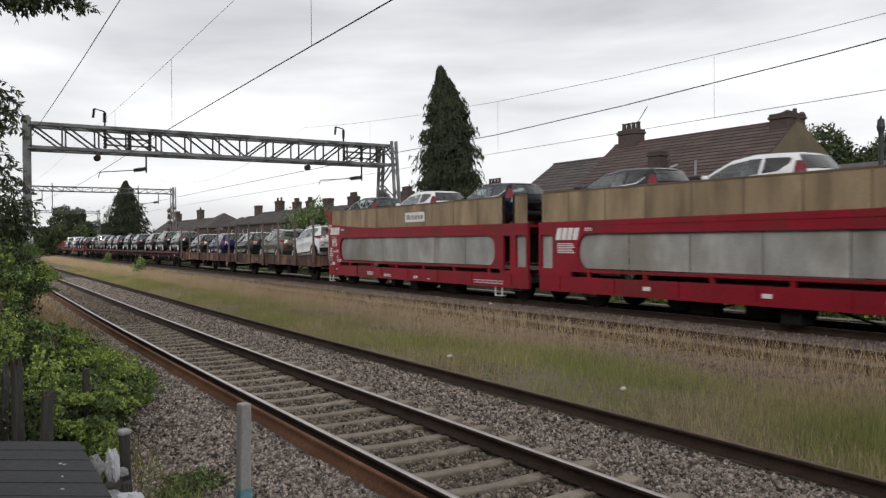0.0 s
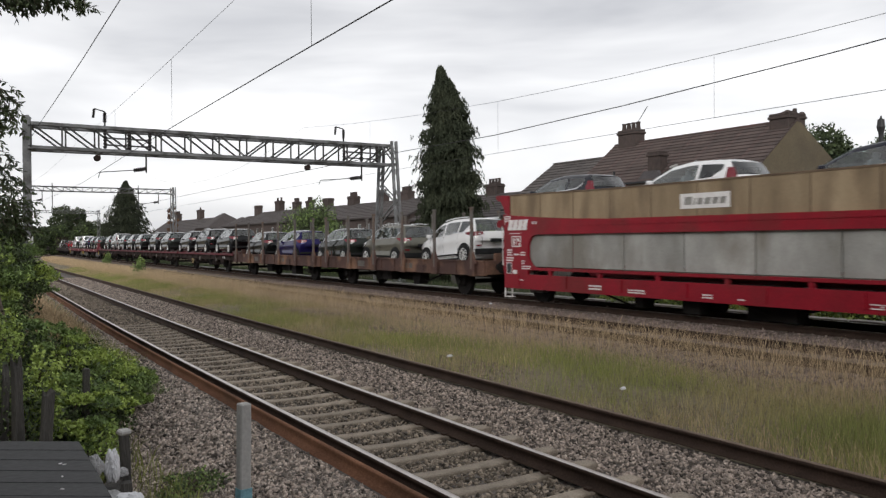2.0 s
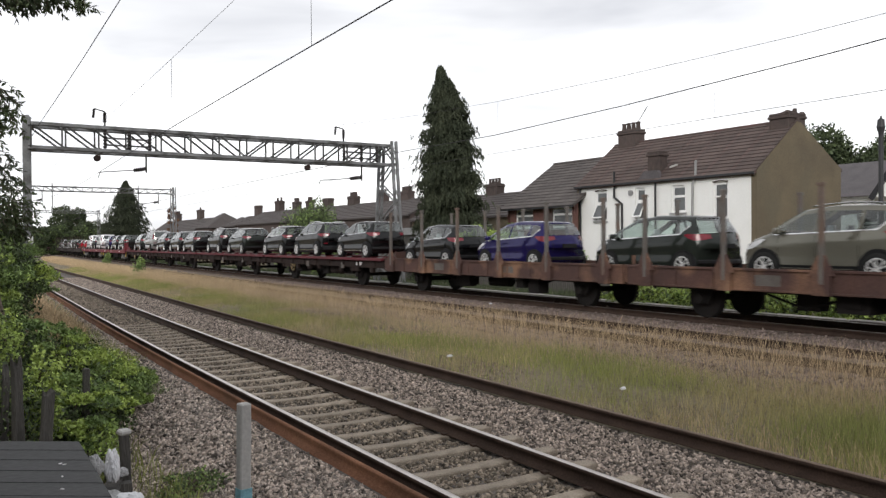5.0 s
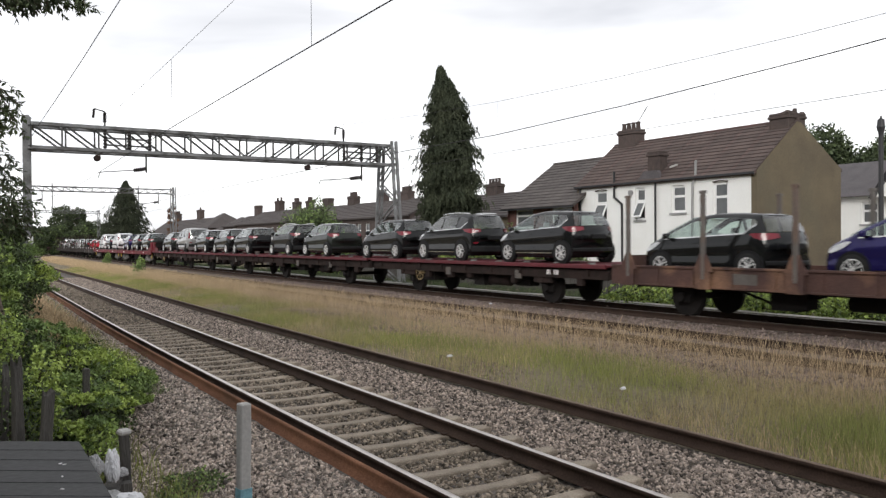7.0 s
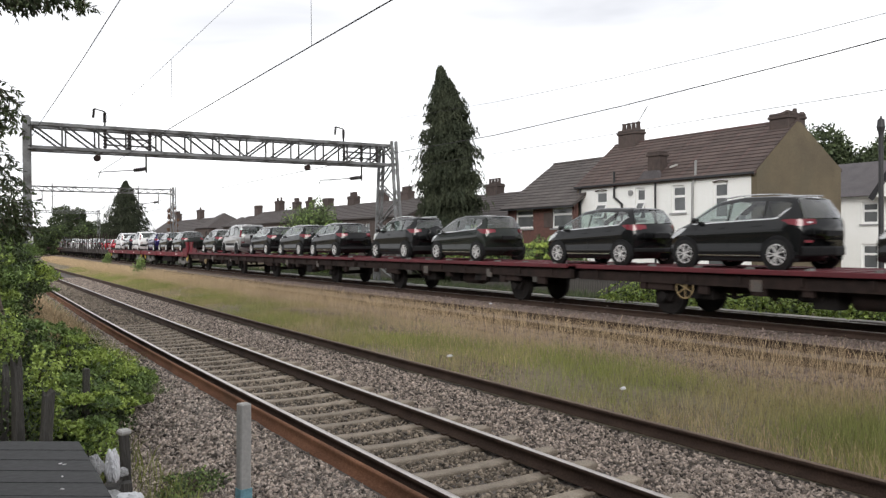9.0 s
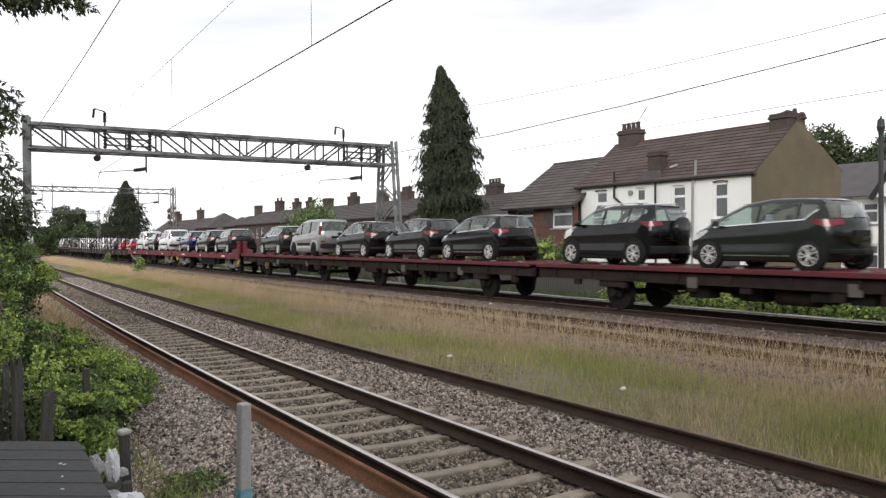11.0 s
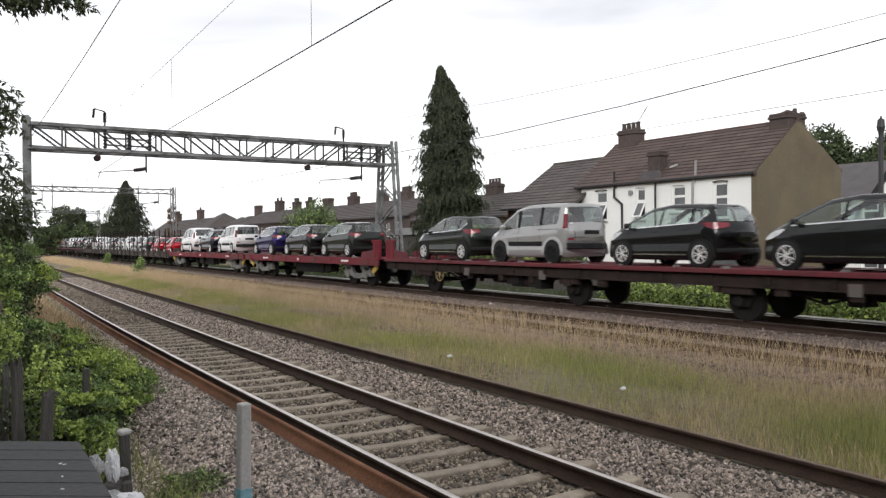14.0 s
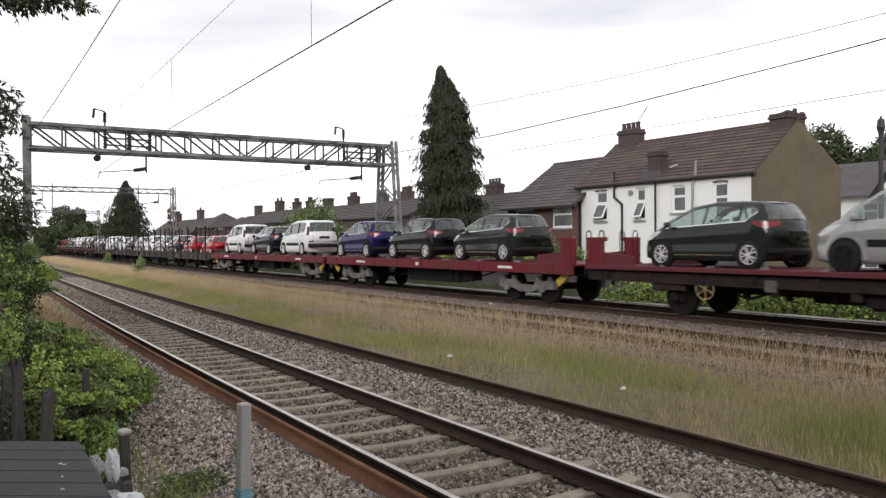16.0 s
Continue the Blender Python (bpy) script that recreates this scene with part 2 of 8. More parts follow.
def finish(bm, name, material, smooth=False, recalc=True):
    if recalc:
        bmesh.ops.recalc_face_normals(bm, faces=bm.faces)
    if smooth:
        for f in bm.faces:
            f.smooth = True
    me = bpy.data.meshes.new(name)
    bm.to_mesh(me)
    bm.free()
    me.materials.append(material)
    return me


def part(name, bm, material, parent=None, label="", smooth=False, recalc=True):
    ob = new(name, finish(bm, name, material, smooth, recalc))
    if parent:
        ob.parent = parent
    if label:
        tagged(ob, label)
    return ob


def thing(name, label, category, group="", m=None, kind=""):
    ob = new(name)
    tagged(ob, label, category, group, kind)
    if m is not None:
        ob.matrix_world = m
    return ob


def bevel(bm, w, seg=1, angle=0.6):
    es = [e for e in bm.edges if len(e.link_faces) == 2 and e.calc_face_angle(0) > angle]
    bmesh.ops.bevel(bm, geom=es, offset=w, segments=seg, affect="EDGES", profile=0.5)


def fast_mesh(name, verts, faces, material, smooth=False):
    me = bpy.data.meshes.new(name)
    v = np.asarray(verts, dtype=np.float32)
    fc = np.asarray(faces, dtype=np.int32)
    k = fc.shape[1]
    me.vertices.add(len(v))
    me.vertices.foreach_set("co", v.ravel())
    me.loops.add(fc.size)
    me.loops.foreach_set("vertex_index", fc.ravel())
    me.polygons.add(len(fc))
    me.polygons.foreach_set("loop_start", np.arange(0, fc.size, k, dtype=np.int32))
    me.update(calc_edges=True)
    if smooth:
        me.polygons.foreach_set("use_smooth", np.ones(len(fc), dtype=bool))
    me.materials.append(material)
    return me
# ---- ground ----
def base_line(b, y):
    """World x of a strip that lies at b at y = 0, following the tracks."""
    w = min(1.0, max(0.0, (b - 7.2) / 3.5))
    if b < -40 or b > 60:
        return b
    return b + w * bend(y) + (1 - w) * near_bend(y)


PROFILE = [(-2500, -2.0), (-60, -1.0), (-12, -0.6), (-2, -0.45), (1.0, -0.36), (2.2, -0.25), (2.75, -0.32), (6.4, -0.32), (7.3, -0.2), (8.2, -0.13),
           (9.5, -0.03), (10.7, 0.06), (11.0, 0.085), (18.4, 0.085), (19.2, -0.15), (20.5, -0.2), (60, -0.3), (2500, -2.0)]
LANES = [-2500, -600, -200, -60, -30, -12, -6, -2, 0, 1, 1.6, 2.2, 2.75, 3.6, 5.0, 6.4, 7.3, 7.7, 8.2, 8.8, 9.5, 10.1, 10.7, 11.0, 12.6, 14.6, 16.7,
         18.4, 18.8, 19.2, 19.8, 20.5, 24, 30, 45, 60, 200, 600, 2500]
STEPS = [-400, -150, -60, -30, -15] + [i * 1.0 for i in range(-8, 40)] + [40 + i * 4 for i in range(0, 30)] + [160 + 20 * i for i in range(0, 18)] + [600, 900, 1500, 3000]


def ground_z(b, y):
    z = np.interp(b, [p[0] for p in PROFILE], [p[1] for p in PROFILE])
    if b < 2.2 or 7.5 < b < 10.8 or b > 19:
        z += 0.05 * noise.noise(Vector((b * 0.6, y * 0.35, 3.1)))
    return float(z)


def build_ground():
    vs, fs = [], []
    for y in STEPS:
        for b in LANES:
            vs.append((base_line(b, min(y, 700)), y, ground_z(b, y)))
    n = len(LANES)
    for j in range(len(STEPS) - 1):
        for i in range(n - 1):
            fs.append((j * n + i, j * n + i + 1, (j + 1) * n + i + 1, (j + 1) * n + i))
    ob = new("ground", fast_mesh("ground", vs, fs, M_SOIL, smooth=True))
    tagged(ob, "uneven soil and rough grass beside the railway", "ground", kind="structure")


def strip(name, b0, b1, z0, z1, shoulder, y0, y1, material, label, heap=()):
    """A ballast bed between two strips, with sloping shoulders."""
    cols = [(b0 - shoulder, z0), (b0, z1), (b0 + (b1 - b0) * 0.3, z1 + 0.01), (b0 + (b1 - b0) * 0.7, z1 + 0.01), (b1, z1), (b1 + shoulder, z0)]
    cols = sorted(cols + list(heap))
    ys = [y for y in np.arange(y0, -12, 4.0)] + [y for y in np.arange(-12, 60, 0.5)] + [y for y in np.arange(60, y1, 6.0)]
    vs, fs = [], []
    for y in ys:
        for b, z in cols:
            j = noise.noise(Vector((b * 2.1, y * 1.7, 0.4)))
            vs.append((base_line(b, y) + 0.05 * j, y, z + 0.02 * noise.noise(Vector((b * 3.3, y * 2.9, 7.7)))))
    n = len(cols)
    for j in range(len(ys) - 1):
        for i in range(n - 1):
            fs.append((j * n + i, j * n + i + 1, (j + 1) * n + i + 1, (j + 1) * n + i))
    ob = new(name, fast_mesh(name, vs, fs, material, smooth=True))
    tagged(ob, label, "ballast", kind="structure")


build_ground()
strip("ballast_bed", 2.5, 7.15, -0.27, -0.212, 0.5, -130, 460, M_BALLAST, "bed of grey crushed stone under the nearest track",
      ((2.9, -0.178), (3.32, -0.174), (3.46, -0.205)))
strip("ballast_bed", 11.0, 18.3, 0.02, 0.105, 0.4, -130, 460, M_BALLAST_FAR, "bed of brown crushed stone under the main line")

RAIL_SHAPE = [(-0.07, 0.0), (0.07, 0.0), (0.07, 0.012), (0.012, 0.035), (0.012, 0.11), (0.036, 0.12), (0.036, 0.152), (0.028, 0.159),
              (-0.028, 0.159), (-0.036, 0.152), (-0.036, 0.12), (-0.012, 0.11), (-0.012, 0.035), (-0.07, 0.012)]


def rail(b, top, side, head, label, far, line):
    ys = list(np.arange(-130, 60, 2.0)) + list(np.arange(60, far, 8.0))
    vs, fs = [], []
    n = len(RAIL_SHAPE)
    for y in ys:
        for px, pz in RAIL_SHAPE:
            vs.append((b + line(y) + px, y, top - 0.159 + pz))
    for j in range(len(ys) - 1):
        for i in range(n):
            k = (i + 1) % n
            fs.append((j * n + i, j * n + k, (j + 1) * n + k, (j + 1) * n + i))
    ob = new("rail", fast_mesh("rail", vs, fs, side))
    ob.data.materials.append(M_RAIL_SIDE)
    for i, f in enumerate(ob.data.polygons):
        if 4 <= i % n <= 10:
            f.material_index = 1
    tagged(ob, label, "rail", kind="structure")
    vs, fs = [], []
    for y in ys:
        for px, pz in ((-0.034, -0.006), (-0.026, 0.003), (0.026, 0.003), (0.033, -0.006)):
            vs.append((b + line(y) + px, y, top + pz))
    for j in range(len(ys) - 1):
        for i in range(3):
            fs.append((j * 4 + i, j * 4 + i + 1, (j + 1) * 4 + i + 1, (j + 1) * 4 + i))
    h = new("rail_head", fast_mesh("rail_head", vs, fs, head))
    h.parent = ob


RAIL_A = 3.652
rail(RAIL_A, 0.0, M_RAIL_SIDE, M_RAIL_TOP, "brown running rail with a polished head", 460, near_bend)


def spare_rail():
    """An old rail left lying on its side against the running rail, its foot turned outwards."""
    shape = [(-0.085, -0.10), (-0.104, -0.062), (-0.112, -0.054), (-0.150, -0.058), (-0.157, -0.070), (-0.146, -0.105), (-0.156, -0.165), (-0.205, -0.196), (-0.205, -0.24), (-0.085, -0.24)]
    ys = list(np.arange(-40, 60, 2.0)) + list(np.arange(60, 150, 8.0))
    n = len(shape)
    vs = [(RAIL_A + near_bend(y) + px, y, pz) for y in ys for px, pz in shape]
    fs = [(j * n + i, j * n + (i + 1) % n, (j + 1) * n + (i + 1) % n, (j + 1) * n + i) for j in range(len(ys) - 1) for i in range(n)]
    ob = new("spare_rail", fast_mesh("spare_rail", vs, fs, M_RUST))
    tagged(ob, "orange-brown rusty spare rail lying against the running rail", "rail", kind="structure")


spare_rail()
rail(RAIL_A + 1.505, 0.0, M_RAIL_SIDE, M_RAIL_TOP, "running rail with dark sides and a polished head", 460, near_bend)
rail(RAIL_A + 3.50, 0.0, M_RAIL_SIDE, M_DULL_HEAD, "dull disused rail at the edge of the grass", 460, near_bend)
for off, lab in ((8.182, "dark running rail half hidden by dry grass"), (9.687, "dark running rail on brown ballast"),
                 (12.34, "running rail under the train"), (13.845, "running rail under the train, bright head")):
    rail(RAIL_A + off, TRAIN_Z, M_RAIL_SIDE, M_DULL_HEAD if off < 10 else M_RAIL_TOP, lab, 460, bend)


def sleeper_mesh():
    bm = bmesh.new()
    prism(bm, [(-0.12, -0.2), (0.12, -0.2), (0.092, 0.0), (-0.092, 0.0)], "x", -0.85, 1.30)
    long = [e for e in bm.edges if abs(e.verts[0].co.x - e.verts[1].co.x) > 1]
    bmesh.ops.subdivide_edges(bm, edges=long, cuts=9)
    for v in bm.verts:
        if v.co.z > -0.1 and abs(v.co.x) < 0.6:
            v.co.z -= 0.018 * (1 - abs(v.co.x) / 0.6)
            v.co.y *= 1 - 0.12 * (1 - abs(v.co.x) / 0.6)
        if v.co.z > -0.1 and v.co.x > 0.95:
            v.co.z += 0.036
    bevel(bm, 0.012)
    return finish(bm, "sleeper", M_SLEEPER)


def clip_mesh():
    bm = bmesh.new()
    for x in (-0.7525, 0.7525):
        s = -1 if x > 0 else 1
        box(bm, x + s * 0.075 - 0.03, x + s * 0.075 + 0.03, -0.04, 0.04, -0.165, -0.135)
    return finish(bm, "rail_clip", M_RAIL_SIDE)


near_track = thing("sleepers", "pale concrete sleepers of the nearest track, bedded in stone", "sleepers", kind="structure")
sl_me, cl_me = sleeper_mesh(), clip_mesh()
for i in range(44):
    y = -3.35 + i * 0.65
    s = new("sleeper", sl_me)
    s.parent = near_track
    a = math.atan(near_bend(y + 0.5) - near_bend(y - 0.5))
    s.matrix_world = Matrix.Translation((RAIL_A + 0.7525 + near_bend(y), y, -0.158)) @ Matrix.Rotation(-a, 4, "Z")
    if y < 35:
        c = new("rail_clip", cl_me)
        c.parent = s
        c.location = (0, 0, 0.158)

main_sleepers = thing("sleepers", "dark sleepers of the main line between the stones", "sleepers", kind="structure")
bm = bmesh.new()
box(bm, -1.25, 1.25, -0.13, 0.13, -0.2, 0.0)
bevel(bm, 0.01)
ws_me = finish(bm, "sleeper", M_OLD_SLEEPER)
for off in (8.9345, 13.0925):
    for i in range(95):
        y = -2 + i * 0.7
        s = new("sleeper", ws_me)
        s.parent = main_sleepers
        s.matrix_world = Matrix.Translation((RAIL_A + off + bend(y), y, TRAIN_Z - 0.15)) @ Matrix.Rotation(-bend_angle(y), 4, "Z")


# ---- overhead line ----
def truss_boom(p, xa, xb, y, z0, z1, half, panels, chord):
    for yy in (y - half, y + half):
        for z in (z0, z1):
            bm = bmesh.new()
            bar(bm, (xa, yy, z), (xb, yy, z), chord * 1.15, chord * 1.15)
            bevel(bm, chord * 0.2)
            part("chord", bm, M_GALV, p)



def truss_web(bm, xa, xb, y, z0, z1, half, panels, chord):
    for yy in (y - half, y + half):
        for i in range(panels + 1):
            x = xa + (xb - xa) * i / panels
            bar(bm, (x, yy, z0), (x, yy, z1), chord * 0.46, chord * 0.46)
            bar(bm, (x - 0.11, yy, z0 + chord * 0.55), (x + 0.11, yy, z0 + chord * 0.55), 0.16, 0.02)
            bar(bm, (x - 0.11, yy, z1 - chord * 0.55), (x + 0.11, yy, z1 - chord * 0.55), 0.16, 0.02)
            if i < panels:
                x2 = xa + (xb - xa) * (i + 1) / panels
                lo, hi = (z1, z0) if i < panels / 2 else (z0, z1)
                bar(bm, (x, yy, lo), (x2, yy, hi), chord * 0.5, chord * 0.5)
    for i in range(panels + 1):
        x = xa + (xb - xa) * i / panels
        for z in (z0, z1):
            bar(bm, (x, y - half, z), (x, y + half, z), chord * 0.4, chord * 0.4)
        if i < panels:
            x2 = xa + (xb - xa) * (i + 1) / panels
            bar(bm, (x, y - half, z1), (x2, y + half, z1), chord * 0.3, chord * 0.3)


def lattice_post(bm, x, y, z0, z1, top, foot, leg, side):
    """Two legs that spread along the railway, laced together."""
    for s in (-1, 1):
        for dx in (-side / 2, side / 2):
            bar(bm, (x + dx, y + s * foot / 2, z0), (x + dx, y + s * top / 2, z1), leg, leg)
    n = 7
    for i in range(n):
        a, b = i / n, (i + 1) / n
        ha, hb = foot / 2 + (top - foot) / 2 * a, foot / 2 + (top - foot) / 2 * b
        za, zb = z0 + (z1 - z0) * a, z0 + (z1 - z0) * b
        s = 1 if i % 2 else -1
        for dx in (-side / 2, side / 2):
            bar(bm, (x + dx, y + s * ha, za), (x + dx, y - s * hb, zb), leg * 0.45, leg * 0.45)
        bar(bm, (x - side / 2, y + ha, za), (x + side / 2, y + hb, zb), leg * 0.4, leg * 0.4)
        bar(bm, (x + side / 2, y - ha, za), (x - side / 2, y - hb, zb), leg * 0.4, leg * 0.4)


def insulator(bm, a, b, r):
    a, b = Vector(a), Vector(b)
    rod(bm, a, b, r * 0.45, 8)
    n = 6
    for i in range(n):
        c, e = a.lerp(b, i / n), a.lerp(b, (i + 1) / n)
        rod(bm, c, c.lerp(e, 0.5), r * 0.5, 10, r)
        rod(bm, c.lerp(e, 0.5), e, r, 10, r * 0.5)
    bmesh.ops.remove_doubles(bm, verts=bm.verts, dist=0.002)


def portal(y, xa, xb, z0, z1, ground_l, ground_r, panels, chord, half, top, foot, label, wires_at):
    p = thing("overhead_line_portal", label, "gantry", "portals over the tracks")
    truss_boom(p, xa, xb, y, z0, z1, half, panels, chord)
    bm = bmesh.new()
    truss_web(bm, xa, xb, y, z0, z1, half, panels, chord)
    # lacing is darker on the nearest portal than on those further off
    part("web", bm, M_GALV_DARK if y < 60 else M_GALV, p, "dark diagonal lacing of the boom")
    for x, g in ((xa, ground_l), (xb, ground_r)):
        bm = bmesh.new()
        if y < 60 and x == xa:
            # broad flanged column
            xc = x - 0.12
            for dy in (-0.19, 0.19):
                box(bm, xc - 0.16, xc + 0.16, y + dy - 0.025, y + dy + 0.025, g, z1 + 0.25)
            box(bm, xc - 0.03, xc + 0.03, y - 0.17, y + 0.17, g, z1 + 0.25)
            for k in range(9):
                zz = g + 0.5 + k * 0.85
                box(bm, xc - 0.13, xc + 0.13, y - 0.17, y + 0.17, zz, zz + 0.03)
            prism(bm, [(xc - 0.19, z1 + 0.25), (xc + 0.19, z1 + 0.25), (xc + 0.05, z1 + 0.42), (xc - 0.12, z1 + 0.38)], "y", y - 0.2, y + 0.2)
            for zz in (z0, z1):
                box(bm, xc, x + 0.25, y - half, y + half, zz - 0.06, zz + 0.06)
        else:
            lattice_post(bm, x, y, g, z1 + 0.25, top, foot, chord * 0.92, 0.28)
        box(bm, x - 0.5, x + 0.5, y - foot / 2 - 0.3, y + foot / 2 + 0.3, g - 0.3, g + 0.12)
        part("post", bm, M_GALV, p)
    for wx, arm, xx, px in wires_at:
        bm = bmesh.new()
        # drop tube with a registration arm
        bar(bm, (wx + arm, y - half, z0), (wx + arm, y - half, z0 - 0.95), 0.07, 0.07)
        rod(bm, (wx + arm, y - half, z0 - 0.75), (wx + arm * 0.62, y - half, z0 - 0.85), 0.035, 6)
        rod(bm, (wx + arm * 0.62, y - half, z0 - 0.85), (wx - arm * 0.35, y - half, z0 - 1.0), 0.022, 6)
        rod(bm, (wx - arm * 0.35, y - half, z0 - 1.0), (wx - arm * 0.4, y - half, z0 - 1.25), 0.02, 6)
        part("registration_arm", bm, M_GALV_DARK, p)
        bm = bmesh.new()
        insulator(bm, (wx + arm, y - half, z0 - 0.76), (wx + arm * 0.62, y - half, z0 - 0.86), 0.12)
        part("insulator", bm, M_CERAMIC, p)
        bm = bmesh.new()
        # bracket above the boom that carries the feeder
        bar(bm, (xx, y - half, z1 if y < 60 else z0 - 1.6), (xx, y - half, z1 + (0.75 if y < 60 else 0.3)), 0.07, 0.07)
        if y < 60:
            rod(bm, (xx, y - half, z1 + 0.75), (xx - 0.45, y - half, z1 + 0.85), 0.03, 6)
        part("bracket", bm, M_GALV_DARK, p)
        if y > 60:
            continue
        bm = bmesh.new()
        insulator(bm, (xx - 0.45, y - half, z1 + 0.85), (xx - 0.5, y - half, z1 + 0.42), 0.075)
        part("insulator", bm, M_CERAMIC, p)
        bm = bmesh.new()
        insulator(bm, (xx, y - half, z1 + 0.25), (xx, y - half, z1 + 0.7), 0.1)
        part("insulator", bm, M_CERAMIC, p)
        for k in (0.0, 1.05, 2.0):
            bm = bmesh.new()
            insulator(bm, (xx + k, y - half - 0.05, z0 + 0.1), (xx + k, y - half - 0.05, z1 - 0.05), 0.1)
            part("insulator", bm, M_CERAMIC, p)
        bm = bmesh.new()
        for k in (0.25, 0.55):
            rod(bm, (xx, y - half - 0.06, z0 + (z1 - z0) * k), (xx + 2.0, y - half - 0.06, z0 + (z1 - z0) * k), 0.04, 6)
        part("busbar", bm, M_GALV_DARK, p)
        bm = bmesh.new()
        rod(bm, (px, y - half - 0.1, z0 - 0.36), (px, y - half + 0.1, z0 - 0.36), 0.15, 14)
        bar(bm, (px + 0.25, y - half, z0), (px + 0.03, y - half, z0 - 0.34), 0.05, 0.05)
        part("pulley", bm, M_RUST_DARK, p)
    return p


portal(41.0, 3.95, 22.17, 6.48, 7.54, -0.3, -0.2, 13, 0.15, 0.55, 1.4, 3.0, "grey galvanised lattice portal spanning the tracks",
       ((7.33, 1.52, 7.02, 6.68), (18.42, 1.81, 19.15, 17.05)))
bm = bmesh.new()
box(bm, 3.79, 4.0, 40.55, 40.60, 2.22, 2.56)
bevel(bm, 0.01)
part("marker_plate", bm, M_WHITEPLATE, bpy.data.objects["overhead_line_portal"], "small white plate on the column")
portal(79.0, 3.9, 19.7, 6.82, 7.22, -0.2, -0.2, 20, 0.075, 0.25, 0.7, 1.1, "grey lattice portal over the tracks beyond the first", ((7.4, 1.1, 9.3, 8.9), (17.2, 1.1, 16.5, 15.0)))
portal(138.0, 9.5, 22.9, 6.95, 7.3, -0.2, -0.2, 18, 0.06, 0.25, 0.7, 1.0, "distant grey lattice portal over the tracks", ((12.0, 1.6, 11.6, 11.0), (18.5, 1.6, 18.0, 17.5)))


def wire(name, pts, r, label, material=None):
    cu = bpy.data.curves.new(name, "CURVE")
    cu.dimensions, cu.bevel_depth, cu.bevel_resolution = "3D", r, 1
    sp = cu.splines.new("POLY")
    sp.points.add(len(pts) - 1)
    for q, p in zip(sp.points, pts):
        q.co = (*p, 1)
    tmp = bpy.data.objects.new("tmp", cu)
    scene.collection.objects.link(tmp)
    me = bpy.data.meshes.new_from_object(tmp.evaluated_get(bpy.context.evaluated_depsgraph_get()))
    bpy.data.objects.remove(tmp)
    me.materials.clear()
    me.materials.append(material or M_WIRE)
    return tagged(new(name, me), label, "overhead wire", "overhead wires")


def equipment(b, line, z_c, z_m, thick, thin, drops, lift=lambda y: 0.0, first=-6, sag=0.45, carried=True):
    """Contact wire, catenary and droppers of one track."""
    spans = [(first, 41), (41, 79), (79, 138), (138, 180), (180, 220)]
    contact, carrier = [], []
    for y0, y1 in spans:
        n = 10
        for i in range(n + (1 if y1 == 220 else 0)):
            k = i / n
            y = y0 + (y1 - y0) * k
            dip = sag * 4 * k * (1 - k)
            x = b + line(y)
            contact.append((x, y, z_c + lift(y)))
            carrier.append((x, y, z_m + 0.35 - dip))
    w = wire("contact_wire", contact, thick, "dark contact wire above the track")
    if not carried:
        return
    c = wire("catenary_wire", carrier, thin, "thin sagging catenary wire above the track")
    for y in drops:
        i = next(k for k in range(len(carrier) - 1) if carrier[k + 1][1] > y)
        a, q = carrier[i], carrier[i + 1]
        k = (y - a[1]) / (q[1] - a[1])
        bm = bmesh.new()
        rod(bm, (b + line(y), y, z_c), (b + line(y), y, a[2] + (q[2] - a[2]) * k), 0.0042, 5)
        part("dropper", bm, M_WIRE, c)


def staggered(y):
    """The nearest contact wire is pulled aside at the portals."""
    return near_bend(y) + (0.0125 * y if y < 41 else max(-0.2, 0.51 - 0.018 * (y - 41)))


equipment(RAIL_A + 0.7, staggered, 5.0, 6.75, 0.009, 0.0042, (11.0, 20.4, 30.0))
equipment(RAIL_A + 8.93, bend, 5.0, 6.9, 0.0105, 0.0025, (), lambda y: float(np.interp(y, [-6, 7.1, 10.4, 18, 23], [0.95, 0.27, 0.09, -0.06, 0.02])), carried=False)
equipment(RAIL_A + 13.09, bend, 5.235, 7.94, 0.0075, 0.0065, (13.8, 23.1, 33.0), first=-18, sag=1.5)
wire("return_wire", [(3.9, -8, 9.9), (3.9, 0, 9.3), (3.9, 10, 8.6), (3.9, 20.33, 7.9), (3.9, 25.6, 7.58), (3.9, 31.5, 7.27), (3.9, 37.2, 7.02), (3.95, 40.5, 6.9)], 0.013, "dark return wire fixed to the portal's post")
# ---- houses ----
def wall_holes(bm, axis, at, thick, a0, a1, z0, z1, holes):
    """A wall slab across x or y with rectangular openings (a, b, low, high)."""
    aa = sorted({a0, a1, *[h[0] for h in holes], *[h[1] for h in holes]})
    zz = sorted({z0, z1, *[h[2] for h in holes], *[h[3] for h in holes]})
    for i in range(len(aa) - 1):
        for j in range(len(zz) - 1):
            ca, cz = (aa[i] + aa[i + 1]) / 2, (zz[j] + zz[j + 1]) / 2
            if any(h[0] < ca < h[1] and h[2] < cz < h[3] for h in holes):
                continue
            if axis == "x":
                box(bm, at, at + thick, aa[i], aa[i + 1], zz[j], zz[j + 1])
            else:
                box(bm, aa[i], aa[i + 1], at, at + thick, zz[j], zz[j + 1])
    bmesh.ops.remove_doubles(bm, verts=bm.verts, dist=0.001)


